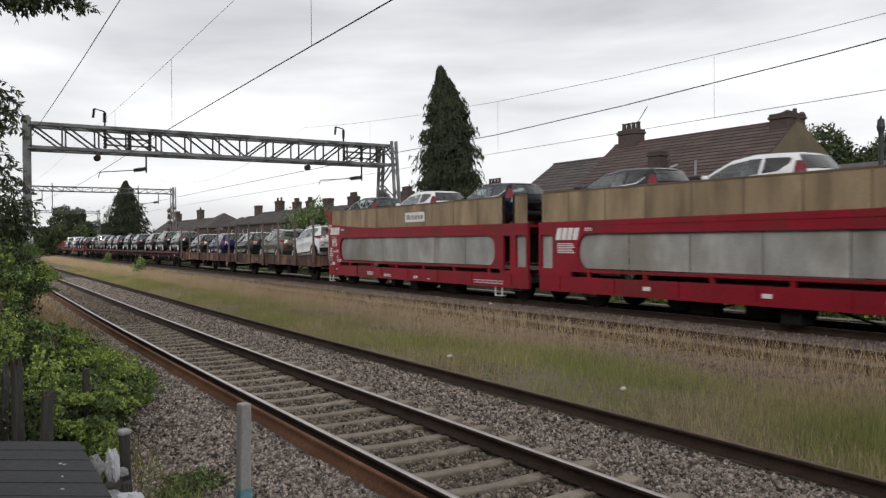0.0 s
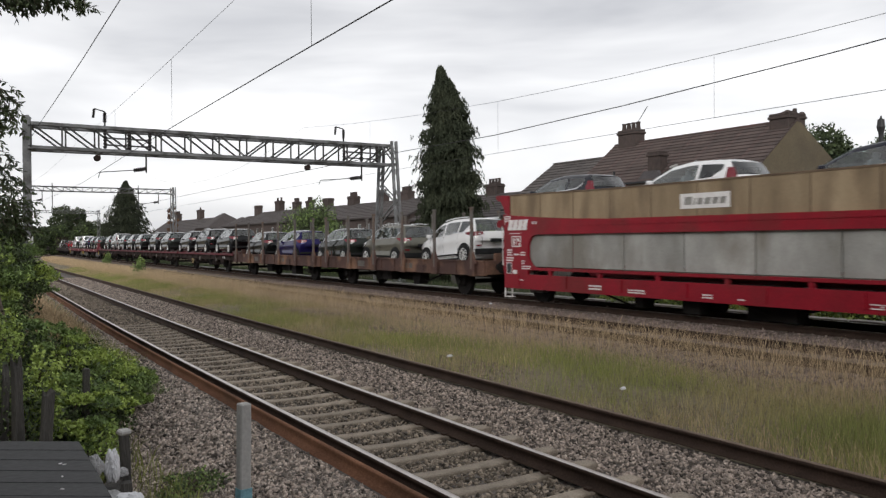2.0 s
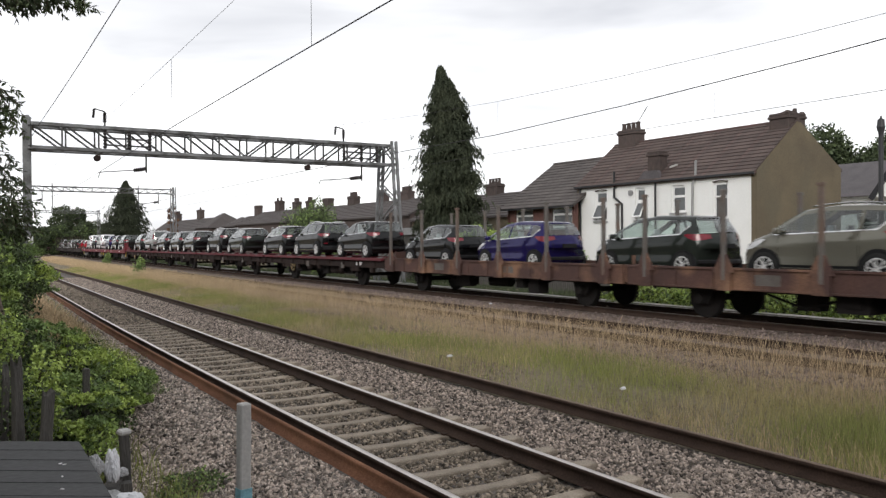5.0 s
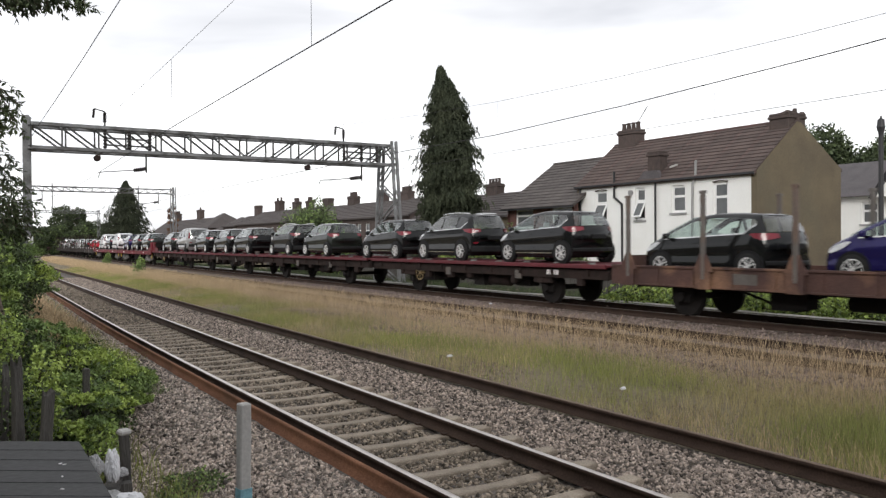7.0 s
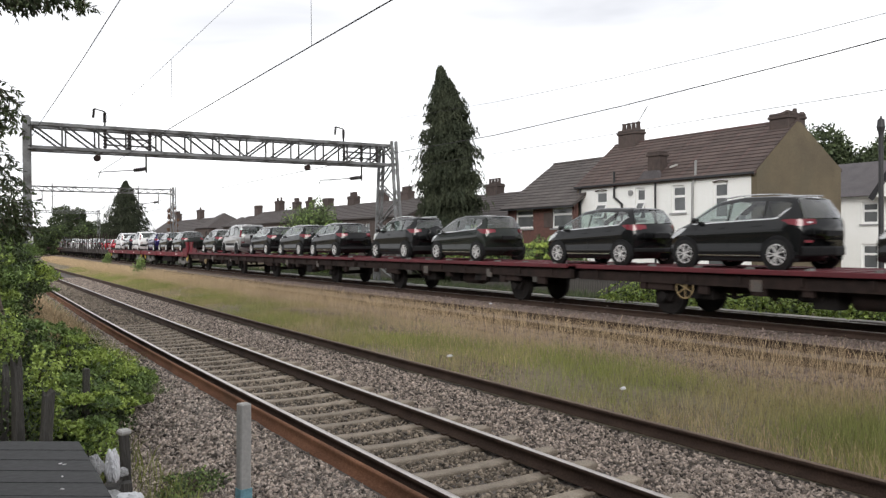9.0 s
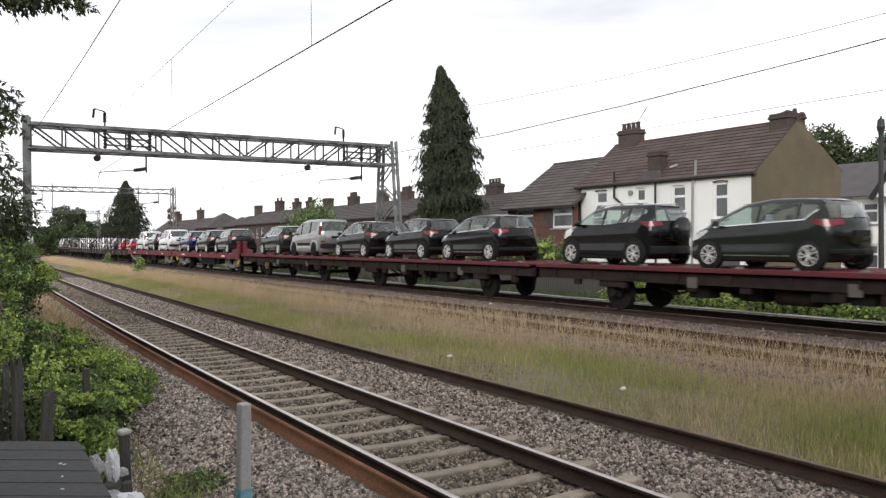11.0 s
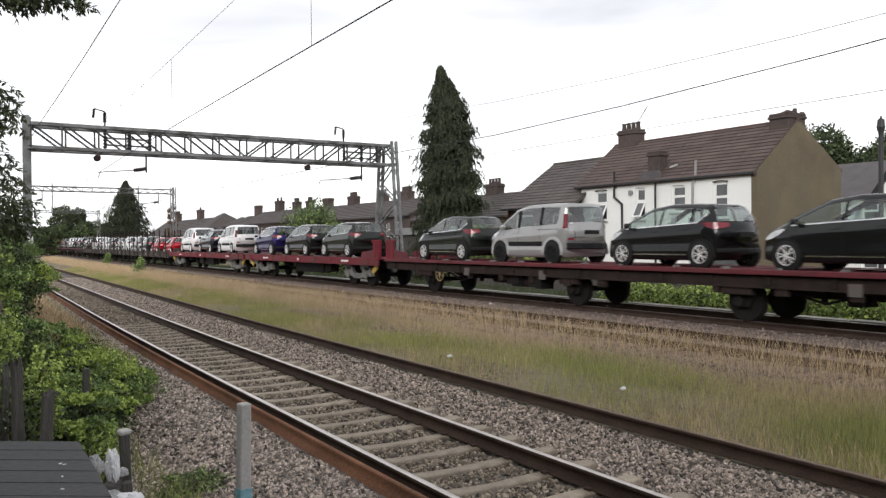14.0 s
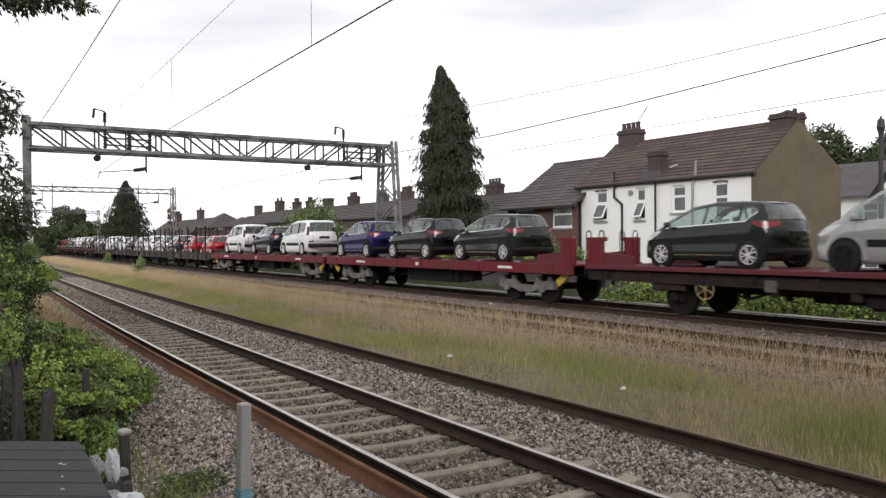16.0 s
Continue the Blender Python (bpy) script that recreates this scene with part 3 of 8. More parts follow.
def window(house, x, hole, open_low=False, transom=0.6, bars=True):
    """A white sash window in a wall at x, in the opening (y0, y1, z0, z1)."""
    y0, y1, z0, z1 = hole
    zt = z0 + (z1 - z0) * transom
    bm = bmesh.new()
    e = 0.115
    xi = x + 0.09
    for a, b, c, d in ((y0, y0 + e, z0, z1), (y1 - e, y1, z0, z1), (y0 + e, y1 - e, z0, z0 + e), (y0 + e, y1 - e, z1 - e, z1), (y0 + e, y1 - e, zt - e / 2, zt + e / 2)):
        box(bm, xi, xi + 0.06, a, b, c, d)
    w = part("window", bm, M_UPVC, house, "white framed window")
    bm = bmesh.new()
    box(bm, xi + 0.025, xi + 0.035, y0 + e, y1 - e, zt + e / 2, z1 - e)
    part("pane", bm, M_GLASS, w)
    bm = bmesh.new()
    if open_low:
        m = Matrix.Translation((xi - 0.005, 0, zt - e / 2)) @ Matrix.Rotation(radians(28), 4, "Y")
        h = zt - z0 - e
        for a, b, c, d in ((y0 + 0.05, y0 + 0.12, -h, 0), (y1 - 0.12, y1 - 0.05, -h, 0), (y0 + 0.12, y1 - 0.12, -h, -h + 0.07), (y0 + 0.12, y1 - 0.12, -0.07, 0)):
            bmesh.ops.transform(bm, matrix=m, verts=box(bm, -0.02, 0.03, a, b, c, d))
        part("sash", bm, M_UPVC, w, "white sash hinged open at the bottom")
        bm = bmesh.new()
        bmesh.ops.transform(bm, matrix=m, verts=box(bm, 0.0, 0.01, y0 + 0.12, y1 - 0.12, -h + 0.07, -0.07))
        part("pane", bm, M_GLASS, w)
        # black sheet set behind the gap as the shade of the room
        bm = bmesh.new()
        box(bm, xi + 0.2, xi + 0.22, y0, y1, z0, zt)
        part("curtain", bm, M_BLACKPIPE, w, "black sheet standing for the unlit room behind the open sash")
    else:
        box(bm, xi + 0.025, xi + 0.035, y0 + e, y1 - e, z0 + e, zt - e / 2)
        part("pane", bm, M_GLASS, w)
    bm = bmesh.new()
    box(bm, x - 0.07, x + 0.16, y0 - 0.06, y1 + 0.06, z0 - 0.09, z0 - 0.005)
    part("sill", bm, M_GREYPIPE, w)
    return w


def tile_rows(roof, x_eave, z_eave, x_ridge, z_ridge, y0, y1, rows, material, tile=1.0, out=0.22):
    """Courses of overlapping tiles up a slope, each course a run of wide tiles with a raised butt."""
    d = Vector((x_ridge - x_eave, 0, z_ridge - z_eave))
    length = d.length + out
    d.normalize()
    nrm = Vector((-d.z, 0, d.x))
    start = Vector((x_eave, 0, z_eave)) - d * out
    c = length / rows
    n = max(1, int((y1 - y0) / tile))
    w = (y1 - y0) / n
    bm = bmesh.new()
    lap = 0.05
    q = [(0.0, 0.012, 0.055), (c + lap, 0.0, 0.02)]
    pts = []
    for s, low, high in q:
        for yy in (0.006, w - 0.006):
            for h in (low, high):
                pts.append(d * s + nrm * h + Vector((0, yy, 0)))
    v = [bm.verts.new(p) for p in pts]
    for f in ((0, 1, 3, 2), (4, 6, 7, 5), (0, 4, 5, 1), (2, 3, 7, 6), (1, 5, 7, 3), (0, 2, 6, 4)):
        bm.faces.new([v[i] for i in f])
    me = finish(bm, "tile_run", material)
    for r in range(rows):
        for k in range(n):
            o = new("tile", me)
            o.parent = roof
            p = start + d * (c * r)
            o.location = (p.x, y0 + w * k, p.z)


def chimney(name_parent, x, y, z0, z1, wx, wy, pots, pot_h=0.45):
    bm = bmesh.new()
    box(bm, x - wx / 2, x + wx / 2, y - wy / 2, y + wy / 2, z0, z1 - 0.25)
    box(bm, x - wx / 2 - 0.06, x + wx / 2 + 0.06, y - wy / 2 - 0.06, y + wy / 2 + 0.06, z1 - 0.25, z1 - 0.12)
    box(bm, x - wx / 2 - 0.02, x + wx / 2 + 0.02, y - wy / 2 - 0.02, y + wy / 2 + 0.02, z1 - 0.12, z1)
    bevel(bm, 0.02)
    c = part("chimney", bm, M_BRICK, name_parent, "dark brick chimney stack")
    for i in range(pots):
        bm = bmesh.new()
        yy = y + (i - (pots - 1) / 2) * wy * 0.8 / max(1, pots - 1 if pots > 1 else 1)
        rod(bm, (x, yy, z1), (x, yy, z1 + pot_h), 0.13, 10, 0.10)
        rod(bm, (x, yy, z1 + pot_h - 0.06), (x, yy, z1 + pot_h), 0.13, 10)
        part("chimney_pot", bm, M_POT, c)
    return c


def pipe(parent, pts, r, material, label):
    bm = bmesh.new()
    for a, b in zip(pts, pts[1:]):
        rod(bm, a, b, r, 8)
    for a in pts:
        bmesh.ops.create_uvsphere(bm, u_segments=8, v_segments=6, radius=r * 1.15, matrix=Matrix.Translation(a))
    part("pipe", bm, material, parent, label)


def white_house():
    h = thing("house", "white rendered house with a brown tiled roof and bare brown gable", "house", "houses beside the line")
    wins = [((31.04, 31.92, 3.16, 4.72), True), ((28.4, 29.06, 3.14, 4.72), True), ((25.9, 26.76, 3.43, 4.70), False), ((23.55, 24.36, 3.08, 4.70), False)]
    low = [(22.9, 24.8, 0.7, 1.95)]
    bm = bmesh.new()
    wall_holes(bm, "x", 29.5, 0.3, 22.36, 33.06, -0.4, 5.0, [w for w, _ in wins] + low)
    part("wall", bm, M_WHITEWALL, h, "white rendered rear wall")
    for w, o in wins:
        window(h, 29.5, w, o, 0.6)
        if not 24 < w[0] < 31:
            bm = bmesh.new()
        else:
            continue
        for k in range(6):
            c, e = w[0] + (w[1] - w[0]) * k / 6, w[0] + (w[1] - w[0]) * (k + 1) / 6
            up = 0.05 * math.sin(math.pi * (k + 0.5) / 6)
            box(bm, 29.485, 29.6, c, e, w[3] - 0.025 + up, w[3] + 0.025 + up)
        part("lintel", bm, M_BRICK, h, "shallow dark brick arch over the window")
    for w in low:
        window(h, 29.5, w, False, 0.6)
    # gable walls
    for y0, y1, lab in ((22.08, 22.36, "bare brown rendered gable wall"), (33.06, 33.3, "brown rendered party wall")):
        bm = bmesh.new()
        prism(bm, [(29.5, -0.4), (35.5, -0.4), (35.5, 5.38), (32.36, 7.40), (29.5, 5.08)], "y", y0, y1)
        part("gable", bm, M_GABLE, h, lab)
    bm = bmesh.new()
    box(bm, 35.2, 35.5, 22.36, 33.06, -0.4, 5.3)
    part("wall", bm, M_WHITEWALL, h)
    bm = bmesh.new()
    prism(bm, [(29.36, 4.98), (32.36, 7.40), (35.62, 5.34), (35.62, 5.24), (32.36, 7.28), (29.36, 4.88)], "y", 22.10, 33.36)
    roof = part("roof", bm, M_TILE, h, "brown interlocking tile roof")
    tile_rows(roof, 29.38, 5.02, 32.36, 7.41, 22.07, 33.36, 14, M_TILE, 1.4, 0.06)
    bm = bmesh.new()
    for i in range(25):
        y = 22.06 + i * 0.452
        rod(bm, (32.36, y, 7.39), (32.36, y + 0.443, 7.39), 0.10, 10)
    part("ridge_tiles", bm, M_TILE, roof)
    bm = bmesh.new()
    box(bm, 29.24, 29.36, 22.1, 33.3, 4.93, 5.02)
    part("gutter", bm, M_BLACKPIPE, h, "black plastic gutter")
    chimney(h, 32.36, 32.15, 6.5, 8.12, 0.72, 1.3, 4, 0.40)
    # broad stack on the gable, its pots broken off
    stack = chimney(h, 32.42, 22.68, 6.5, 7.72, 1.2, 0.98, 0)
    rnd = random.Random(8)
    bm = bmesh.new()
    for i in range(7):
        x, y = 31.9 + 0.17 * i, 22.3 + 0.3 * (i % 3)
        k = rnd.uniform(0.06, 0.2)
        rod(bm, (x, y, 7.7), (x, y, 7.72 + k), rnd.uniform(0.10, 0.16), 7, 0.09)
    part("chimney_pot", bm, M_BRICK, stack, "broken stubs of chimney pots")
    # rendered rear stack that rises from the eaves, with lead at its foot
    chimney(h, 29.95, 28.02, 4.9, 6.45, 0.55, 0.78, 0)
    bm = bmesh.new()
    prism(bm, [(27.35, 5.06), (28.85, 5.06), (28.45, 5.5), (27.6, 5.5)], "x", 29.44, 29.66)
    part("flashing", bm, M_SLATE, h, "weathered lead flashing under the rear stack")
    bm = bmesh.new()
    bar(bm, (29.9, 27.2, 5.62), (29.9, 26.75, 5.70), 0.05, 0.08)
    part("mortar_patch", bm, M_CONCRETE, h)
    pipe(h, [(29.42, 30.44, 5.6), (29.42, 30.44, 4.35), (29.42, 29.9, 3.96), (29.42, 29.9, -0.3)], 0.055, M_BLACKPIPE, "black soil pipe with a bend")
    pipe(h, [(29.4, 27.66, 4.9), (29.4, 27.66, -0.3)], 0.05, M_BLACKPIPE, "black downpipe")
    pipe(h, [(29.42, 25.24, 5.7), (29.42, 25.26, 5.1), (29.42, 25.42, 4.7), (29.42, 25.5, -0.3)], 0.055, M_GREYPIPE, "grey soil pipe")
    pipe(h, [(29.4, 32.95, 4.9), (29.4, 32.95, -0.3)], 0.05, M_BLACKPIPE, "black downpipe")
    bm = bmesh.new()
    rod(bm, (29.4, 29.33, 4.5), (29.52, 29.33, 4.5), 0.14, 14)
    part("vent", bm, M_GREYPIPE, h)
    # television aerial
    bm = bmesh.new()
    rod(bm, (32.36, 31.75, 8.4), (32.6, 31.2, 9.3), 0.02, 6)
    part("aerial", bm, M_WIRE, h)
    return h


def brick_house():
    h = thing("house", "low red brick house with brown tiled roof and white windows", "house", "houses beside the line")
    wins = [(36.4, 38.05, 2.87, 3.97), (33.1, 34.8, 2.86, 3.97)]
    bm = bmesh.new()
    wall_holes(bm, "x", 28.95, 0.3, 32.95, 38.7, -0.4, 4.15, wins)
    part("wall", bm, M_REDBRICK, h, "red brick rear wall")
    for w in wins:
        window(h, 28.95, w, False, 0.66)
    for y0, y1 in ((38.6, 38.8),):
        bm = bmesh.new()
        prism(bm, [(28.95, -0.4), (36.2, -0.4), (36.2, 4.1), (32.6, 6.75), (28.95, 4.1)], "y", y0, y1)
        part("gable", bm, M_REDBRICK, h)
    bm = bmesh.new()
    prism(bm, [(28.6, 4.05), (32.6, 6.8), (36.4, 4.1), (36.4, 4.0), (32.6, 6.68), (28.6, 3.95)], "y", 32.6, 38.95)
    roof = part("roof", bm, M_TILE_GREY, h, "brown grey tiled roof")
    tile_rows(roof, 28.6, 4.06, 32.6, 6.81, 32.6, 38.95, 15, M_TILE_GREY, 1.4, 0.1)
    bm = bmesh.new()
    for i in range(12):
        rod(bm, (32.6, 33.4 + i * 0.46, 6.83), (32.6, 33.85 + i * 0.46, 6.83), 0.1, 10)
    part("ridge_tiles", bm, M_TILE_GREY, roof)
    bm = bmesh.new()
    box(bm, 28.46, 28.56, 32.6, 38.9, 3.92, 4.0)
    part("gutter", bm, M_BLACKPIPE, h)
    bm = bmesh.new()
    box(bm, 28.9, 28.94, 34.7, 35.4, 2.9, 3.7)
    part("brick_panel", bm, M_BRICK, h)


def grey_roof_house():
    h = thing("house", "white house with a grey hipped roof behind the gable", "house", "houses beside the line")
    wins = [(22.9, 23.8, 2.9, 4.0), (19.8, 20.9, 2.9, 4.0), (22.9, 23.8, 0.6, 1.9), (19.8, 20.9, 0.6, 1.9), (16.5, 17.5, 2.9, 4.0)]
    bm = bmesh.new()
    wall_holes(bm, "x", 40.0, 0.3, 12.0, 25.2, -0.4, 4.3, wins)
    part("wall", bm, M_WHITEWALL, h, "white rendered wall")
    for w in wins:
        window(h, 40.0, w, False, 0.6)
    bm = bmesh.new()
    box(bm, 40.0, 48.0, 11.8, 12.0, -0.4, 4.3)
    box(bm, 40.0, 48.0, 25.2, 25.4, -0.4, 4.3)
    part("wall", bm, M_WHITEWALL, h)
    bm = bmesh.new()
    prism(bm, [(39.5, 4.3), (43.0, 6.3), (48.3, 4.3)], "y", 11.6, 27.5)
    part("roof", bm, M_SLATE, h, "plain grey roof")
    # porch gable with dark bargeboards
    bm = bmesh.new()
    prism(bm, [(20.2, 4.2), (22.6, 4.2), (21.4, 6.0)], "x", 39.2, 41.5)
    part("dormer", bm, M_WHITEWALL, h)
    bm = bmesh.new()
    bar(bm, (39.15, 20.0, 4.1), (39.15, 21.4, 6.1), 0.1, 0.25)
    bar(bm, (39.15, 22.8, 4.1), (39.15, 21.4, 6.1), 0.1, 0.25)
    part("bargeboard", bm, M_BLACKPIPE, h)


def terrace(x, y0, y1, eave, ridge, label, chims, mat_roof, mat_wall, deep=7.0):
    h = thing("terrace_house", label, "house", "far terrace")
    bm = bmesh.new()
    n = max(1, int((y1 - y0) / 4.5))
    wy = (y1 - y0) / n
    holes = []
    for i in range(n):
        c = y0 + wy * (i + 0.5)
        holes += [(c - 1.3, c - 0.4, eave - 1.7, eave - 0.5), (c + 0.4, c + 1.2, eave - 1.7, eave - 0.5)]
    wall_holes(bm, "x", x, 0.3, y0, y1, -0.4, eave, holes)
    part("wall", bm, mat_wall, h)
    for ho in holes:
        bm = bmesh.new()
        a, b, c, d = ho
        box(bm, x + 0.12, x + 0.14, a, b, c, d)
        w = part("window", bm, M_GLASS, h)
        bm = bmesh.new()
        for s in ((a, a + 0.06, c, d), (b - 0.06, b, c, d), (a, b, c, c + 0.06), (a, b, d - 0.06, d), (a, b, (c + d) / 2 - 0.03, (c + d) / 2 + 0.03)):
            box(bm, x + 0.09, x + 0.115, *s)
        part("frame", bm, M_UPVC, w)
    bm = bmesh.new()
    prism(bm, [(x, -0.4), (x + deep, -0.4), (x + deep, eave), (x + deep / 2, ridge - 0.1), (x, eave)], "y", y0 - 0.2, y0)
    prism(bm, [(x, -0.4), (x + deep, -0.4), (x + deep, eave), (x + deep / 2, ridge - 0.1), (x, eave)], "y", y1, y1 + 0.2)
    part("gable", bm, mat_wall, h)
    bm = bmesh.new()
    rows = 10
    line, over = [], deep / 2 + 0.3
    for r in range(rows):
        a, b = r / rows, (r + 1) / rows
        line += [(over * (1 - a), eave + (ridge - eave) * a + 0.07), (over * (1 - b), eave + (ridge - eave) * b + 0.02)]
    xm = x + deep / 2
    outline = [(xm - q, z) for q, z in line] + [(xm + q, z) for q, z in line[::-1]] + [(xm + over, eave - 0.08), (xm, ridge - 0.12), (xm - over, eave - 0.08)]
    prism(bm, outline, "y", y0 - 0.3, y1 + 0.3)
    part("roof", bm, mat_roof, h)
    for cy, top, wy_, pots in chims:
        chimney(h, x + deep / 2, cy, ridge - 0.8, top, 0.7, wy_, pots, 0.42)


white_house()
brick_house()
grey_roof_house()
terrace(33.0, 57.6, 79.4, 4.3, 5.98, "dark brick terrace with a slate roof and tall chimneys", [(64.0, 6.72, 1.65, 5), (68.5, 6.7, 1.2, 3), (74.8, 6.8, 1.5, 4)], M_FAR_ROOF, M_BRICK)
terrace(33.0, 80.2, 100.3, 4.4, 6.06, "dark brick terrace with many chimney pots", [(81.0, 6.9, 1.4, 0), (85.9, 6.85, 1.0, 4), (89.8, 6.92, 1.2, 4), (95.3, 7.25, 1.5, 2)], M_FAR_ROOF, M_BRICK)
terrace(33.0, 101.2, 106.5, 4.3, 5.7, "narrow brown brick house further along the line", [(102.9, 7.0, 1.2, 0)], M_FAR_ROOF, M_BRICK)
terrace(33.0, 123.0, 150.0, 3.4, 6.0, "long low distant brick terrace", [(129.5, 7.4, 1.8, 1), (143.0, 7.2, 2.0, 3)], M_FAR_ROOF, M_BRICK)
terrace(33.0, 44.2, 56.8, 3.85, 5.75, "low rendered house behind the tall conifer", [(50.5, 6.5, 1.5, 4)], M_FAR_ROOF, M_GABLE)


def hipped_house(x0, x1, y0, y1, eave, top, label):
    h = thing("terrace_house", label, "house", "far terrace")
    bm = bmesh.new()
    holes = [(y0 + 0.8, y0 + 1.7, eave - 1.7, eave - 0.5), (y1 - 1.7, y1 - 0.8, eave - 1.7, eave - 0.5)]
    wall_holes(bm, "x", x0, 0.3, y0, y1, -0.4, eave, holes)
    box(bm, x0 + 0.3, x1, y0, y0 + 0.3, -0.4, eave)
    box(bm, x0 + 0.3, x1, y1 - 0.3, y1, -0.4, eave)
    part("wall", bm, M_BRICK, h)
    for a, b, c, d in holes:
        bm = bmesh.new()
        box(bm, x0 + 0.12, x0 + 0.14, a, b, c, d)
        part("window", bm, M_GLASS, h)
    bm = bmesh.new()
    o = 0.3
    lo = [bm.verts.new((x, y, eave)) for x, y in ((x0 - o, y0 - o), (x1 + o, y0 - o), (x1 + o, y1 + o), (x0 - o, y1 + o))]
    xm = (x0 + x1) / 2
    hi = [bm.verts.new((xm, (y0 + y1) / 2 - 0.6, top)), bm.verts.new((xm, (y0 + y1) / 2 + 0.6, top))]
    bm.faces.new((lo[3], lo[2], lo[1], lo[0]))
    bm.faces.new((lo[0], lo[1], hi[0]))
    bm.faces.new((lo[2], lo[3], hi[1]))
    bm.faces.new((lo[1], lo[2], hi[1], hi[0]))
    bm.faces.new((lo[3], lo[0], hi[0], hi[1]))
    part("roof", bm, M_FAR_ROOF, h, "dark hipped slate roof")


hipped_house(33.4, 39.6, 114.5, 121.0, 4.3, 6.5, "distant brick house with a hipped slate roof")
hipped_house(34.0, 39.6, 107.3, 113.5, 3.9, 5.7, "lower distant brick house with a hipped roof")

# garden fences and sheds behind the train
def board_fence(x, y0, y1, z0, z1, label):
    f = thing("garden_fence", label, "fence", "garden fences")
    n = int((y1 - y0) / 0.15)
    bm = bmesh.new()
    box(bm, -0.011, 0.011, -0.07, 0.07, 0, z1 - z0)
    me = finish(bm, "board", M_WOOD)
    for i in range(n):
        o = new("board", me)
        o.parent = f
        o.location = (x + 0.012 * (i % 2), y0 + i * 0.15, z0 + 0.03 * noise.noise(Vector((i * 0.7, x, 0))))
    bm = bmesh.new()
    for z in (z0 + 0.3, z1 - 0.35):
        box(bm, x + 0.03, x + 0.08, y0, y1, z, z + 0.08)
    part("fence_rail", bm, M_WOOD, f)


board_fence(24.4, 8.0, 38.0, -0.25, 1.15, "weathered brown board fence behind the line")
board_fence(25.5, 40.0, 70.0, -0.25, 1.3, "weathered brown board fence along the gardens")

lamp = thing("street_lamp", "dark slim pole with a swollen top", "pole")
bm = bmesh.new()
rod(bm, (26, 14.8, -0.3), (26, 14.8, 5.5), 0.09, 12, 0.07)
part("pole", bm, M_BLACKPIPE, lamp)
bm = bmesh.new()
rod(bm, (26, 14.8, 5.5), (26, 14.8, 5.75), 0.07, 12, 0.13)
rod(bm, (26, 14.8, 5.75), (26, 14.8, 6.0), 0.13, 12, 0.10)
rod(bm, (26, 14.8, 6.0), (26, 14.8, 6.12), 0.05, 12, 0.02)
part("pole_cap", bm, M_BLACKPIPE, lamp)

pole = thing("slim_pole", "slim pale metal pole standing in a garden", "pole")
bm = bmesh.new()
rod(bm, (25.0, 41.8, -0.3), (25.0, 41.8, 4.85), 0.04, 8, 0.03)
part("shaft", bm, M_UPVC, pole)
board = thing("notice_board", "white board on a post far along the line", "sign")
bm = bmesh.new()
rod(bm, (25.5, 174.9, -0.3), (25.5, 174.9, 4.7), 0.08, 8)
part("pole", bm, M_GREYPIPE, board)
bm = bmesh.new()
box(bm, 24.95, 26.05, 174.75, 174.82, 3.25, 4.85)
bevel(bm, 0.02)
part("panel", bm, M_WHITEPLATE, board)
shed = thing("garden_shed", "small garden shed with a pale felt roof", "shed")
bm = bmesh.new()
box(bm, 26.0, 28.0, 44.0, 46.2, -0.3, 2.6)
part("shed_body", bm, M_WOOD, shed)
bm = bmesh.new()
prism(bm, [(25.8, 2.6), (28.2, 2.6), (28.2, 2.75), (25.8, 3.05)], "y", 43.8, 46.4)
part("shed_top", bm, M_GREYPIPE, shed)
# ---- cars ----
def paint(name, c, c2=None, metal=0.3):
    return node_mat(name, c, c2 or tuple(k * 0.9 for k in c), 1.5, 0.09, metal=metal, fine=0.02, bump_scale=30, spec=0.36)


P_BLACK = paint("black_car_paint", (0.009, 0.0095, 0.010), metal=0.0)
P_GREEN = paint("dark_green_car_paint", (0.018, 0.022, 0.019), metal=0.0)
P_OLIVE = paint("grey_green_car_paint", (0.155, 0.15, 0.125))
P_WHITE = paint("white_car_paint", (0.80, 0.80, 0.81), metal=0.0)
P_BLUE = paint("deep_blue_car_paint", (0.018, 0.014, 0.085))
P_NAVY = paint("navy_car_paint", (0.010, 0.011, 0.022))
P_SILVER = paint("silver_car_paint", (0.36, 0.36, 0.36), metal=0.3)
P_GREY = paint("grey_car_paint", (0.028, 0.029, 0.036))
P_RED = paint("red_car_paint", (0.38, 0.010, 0.022), metal=0.0)
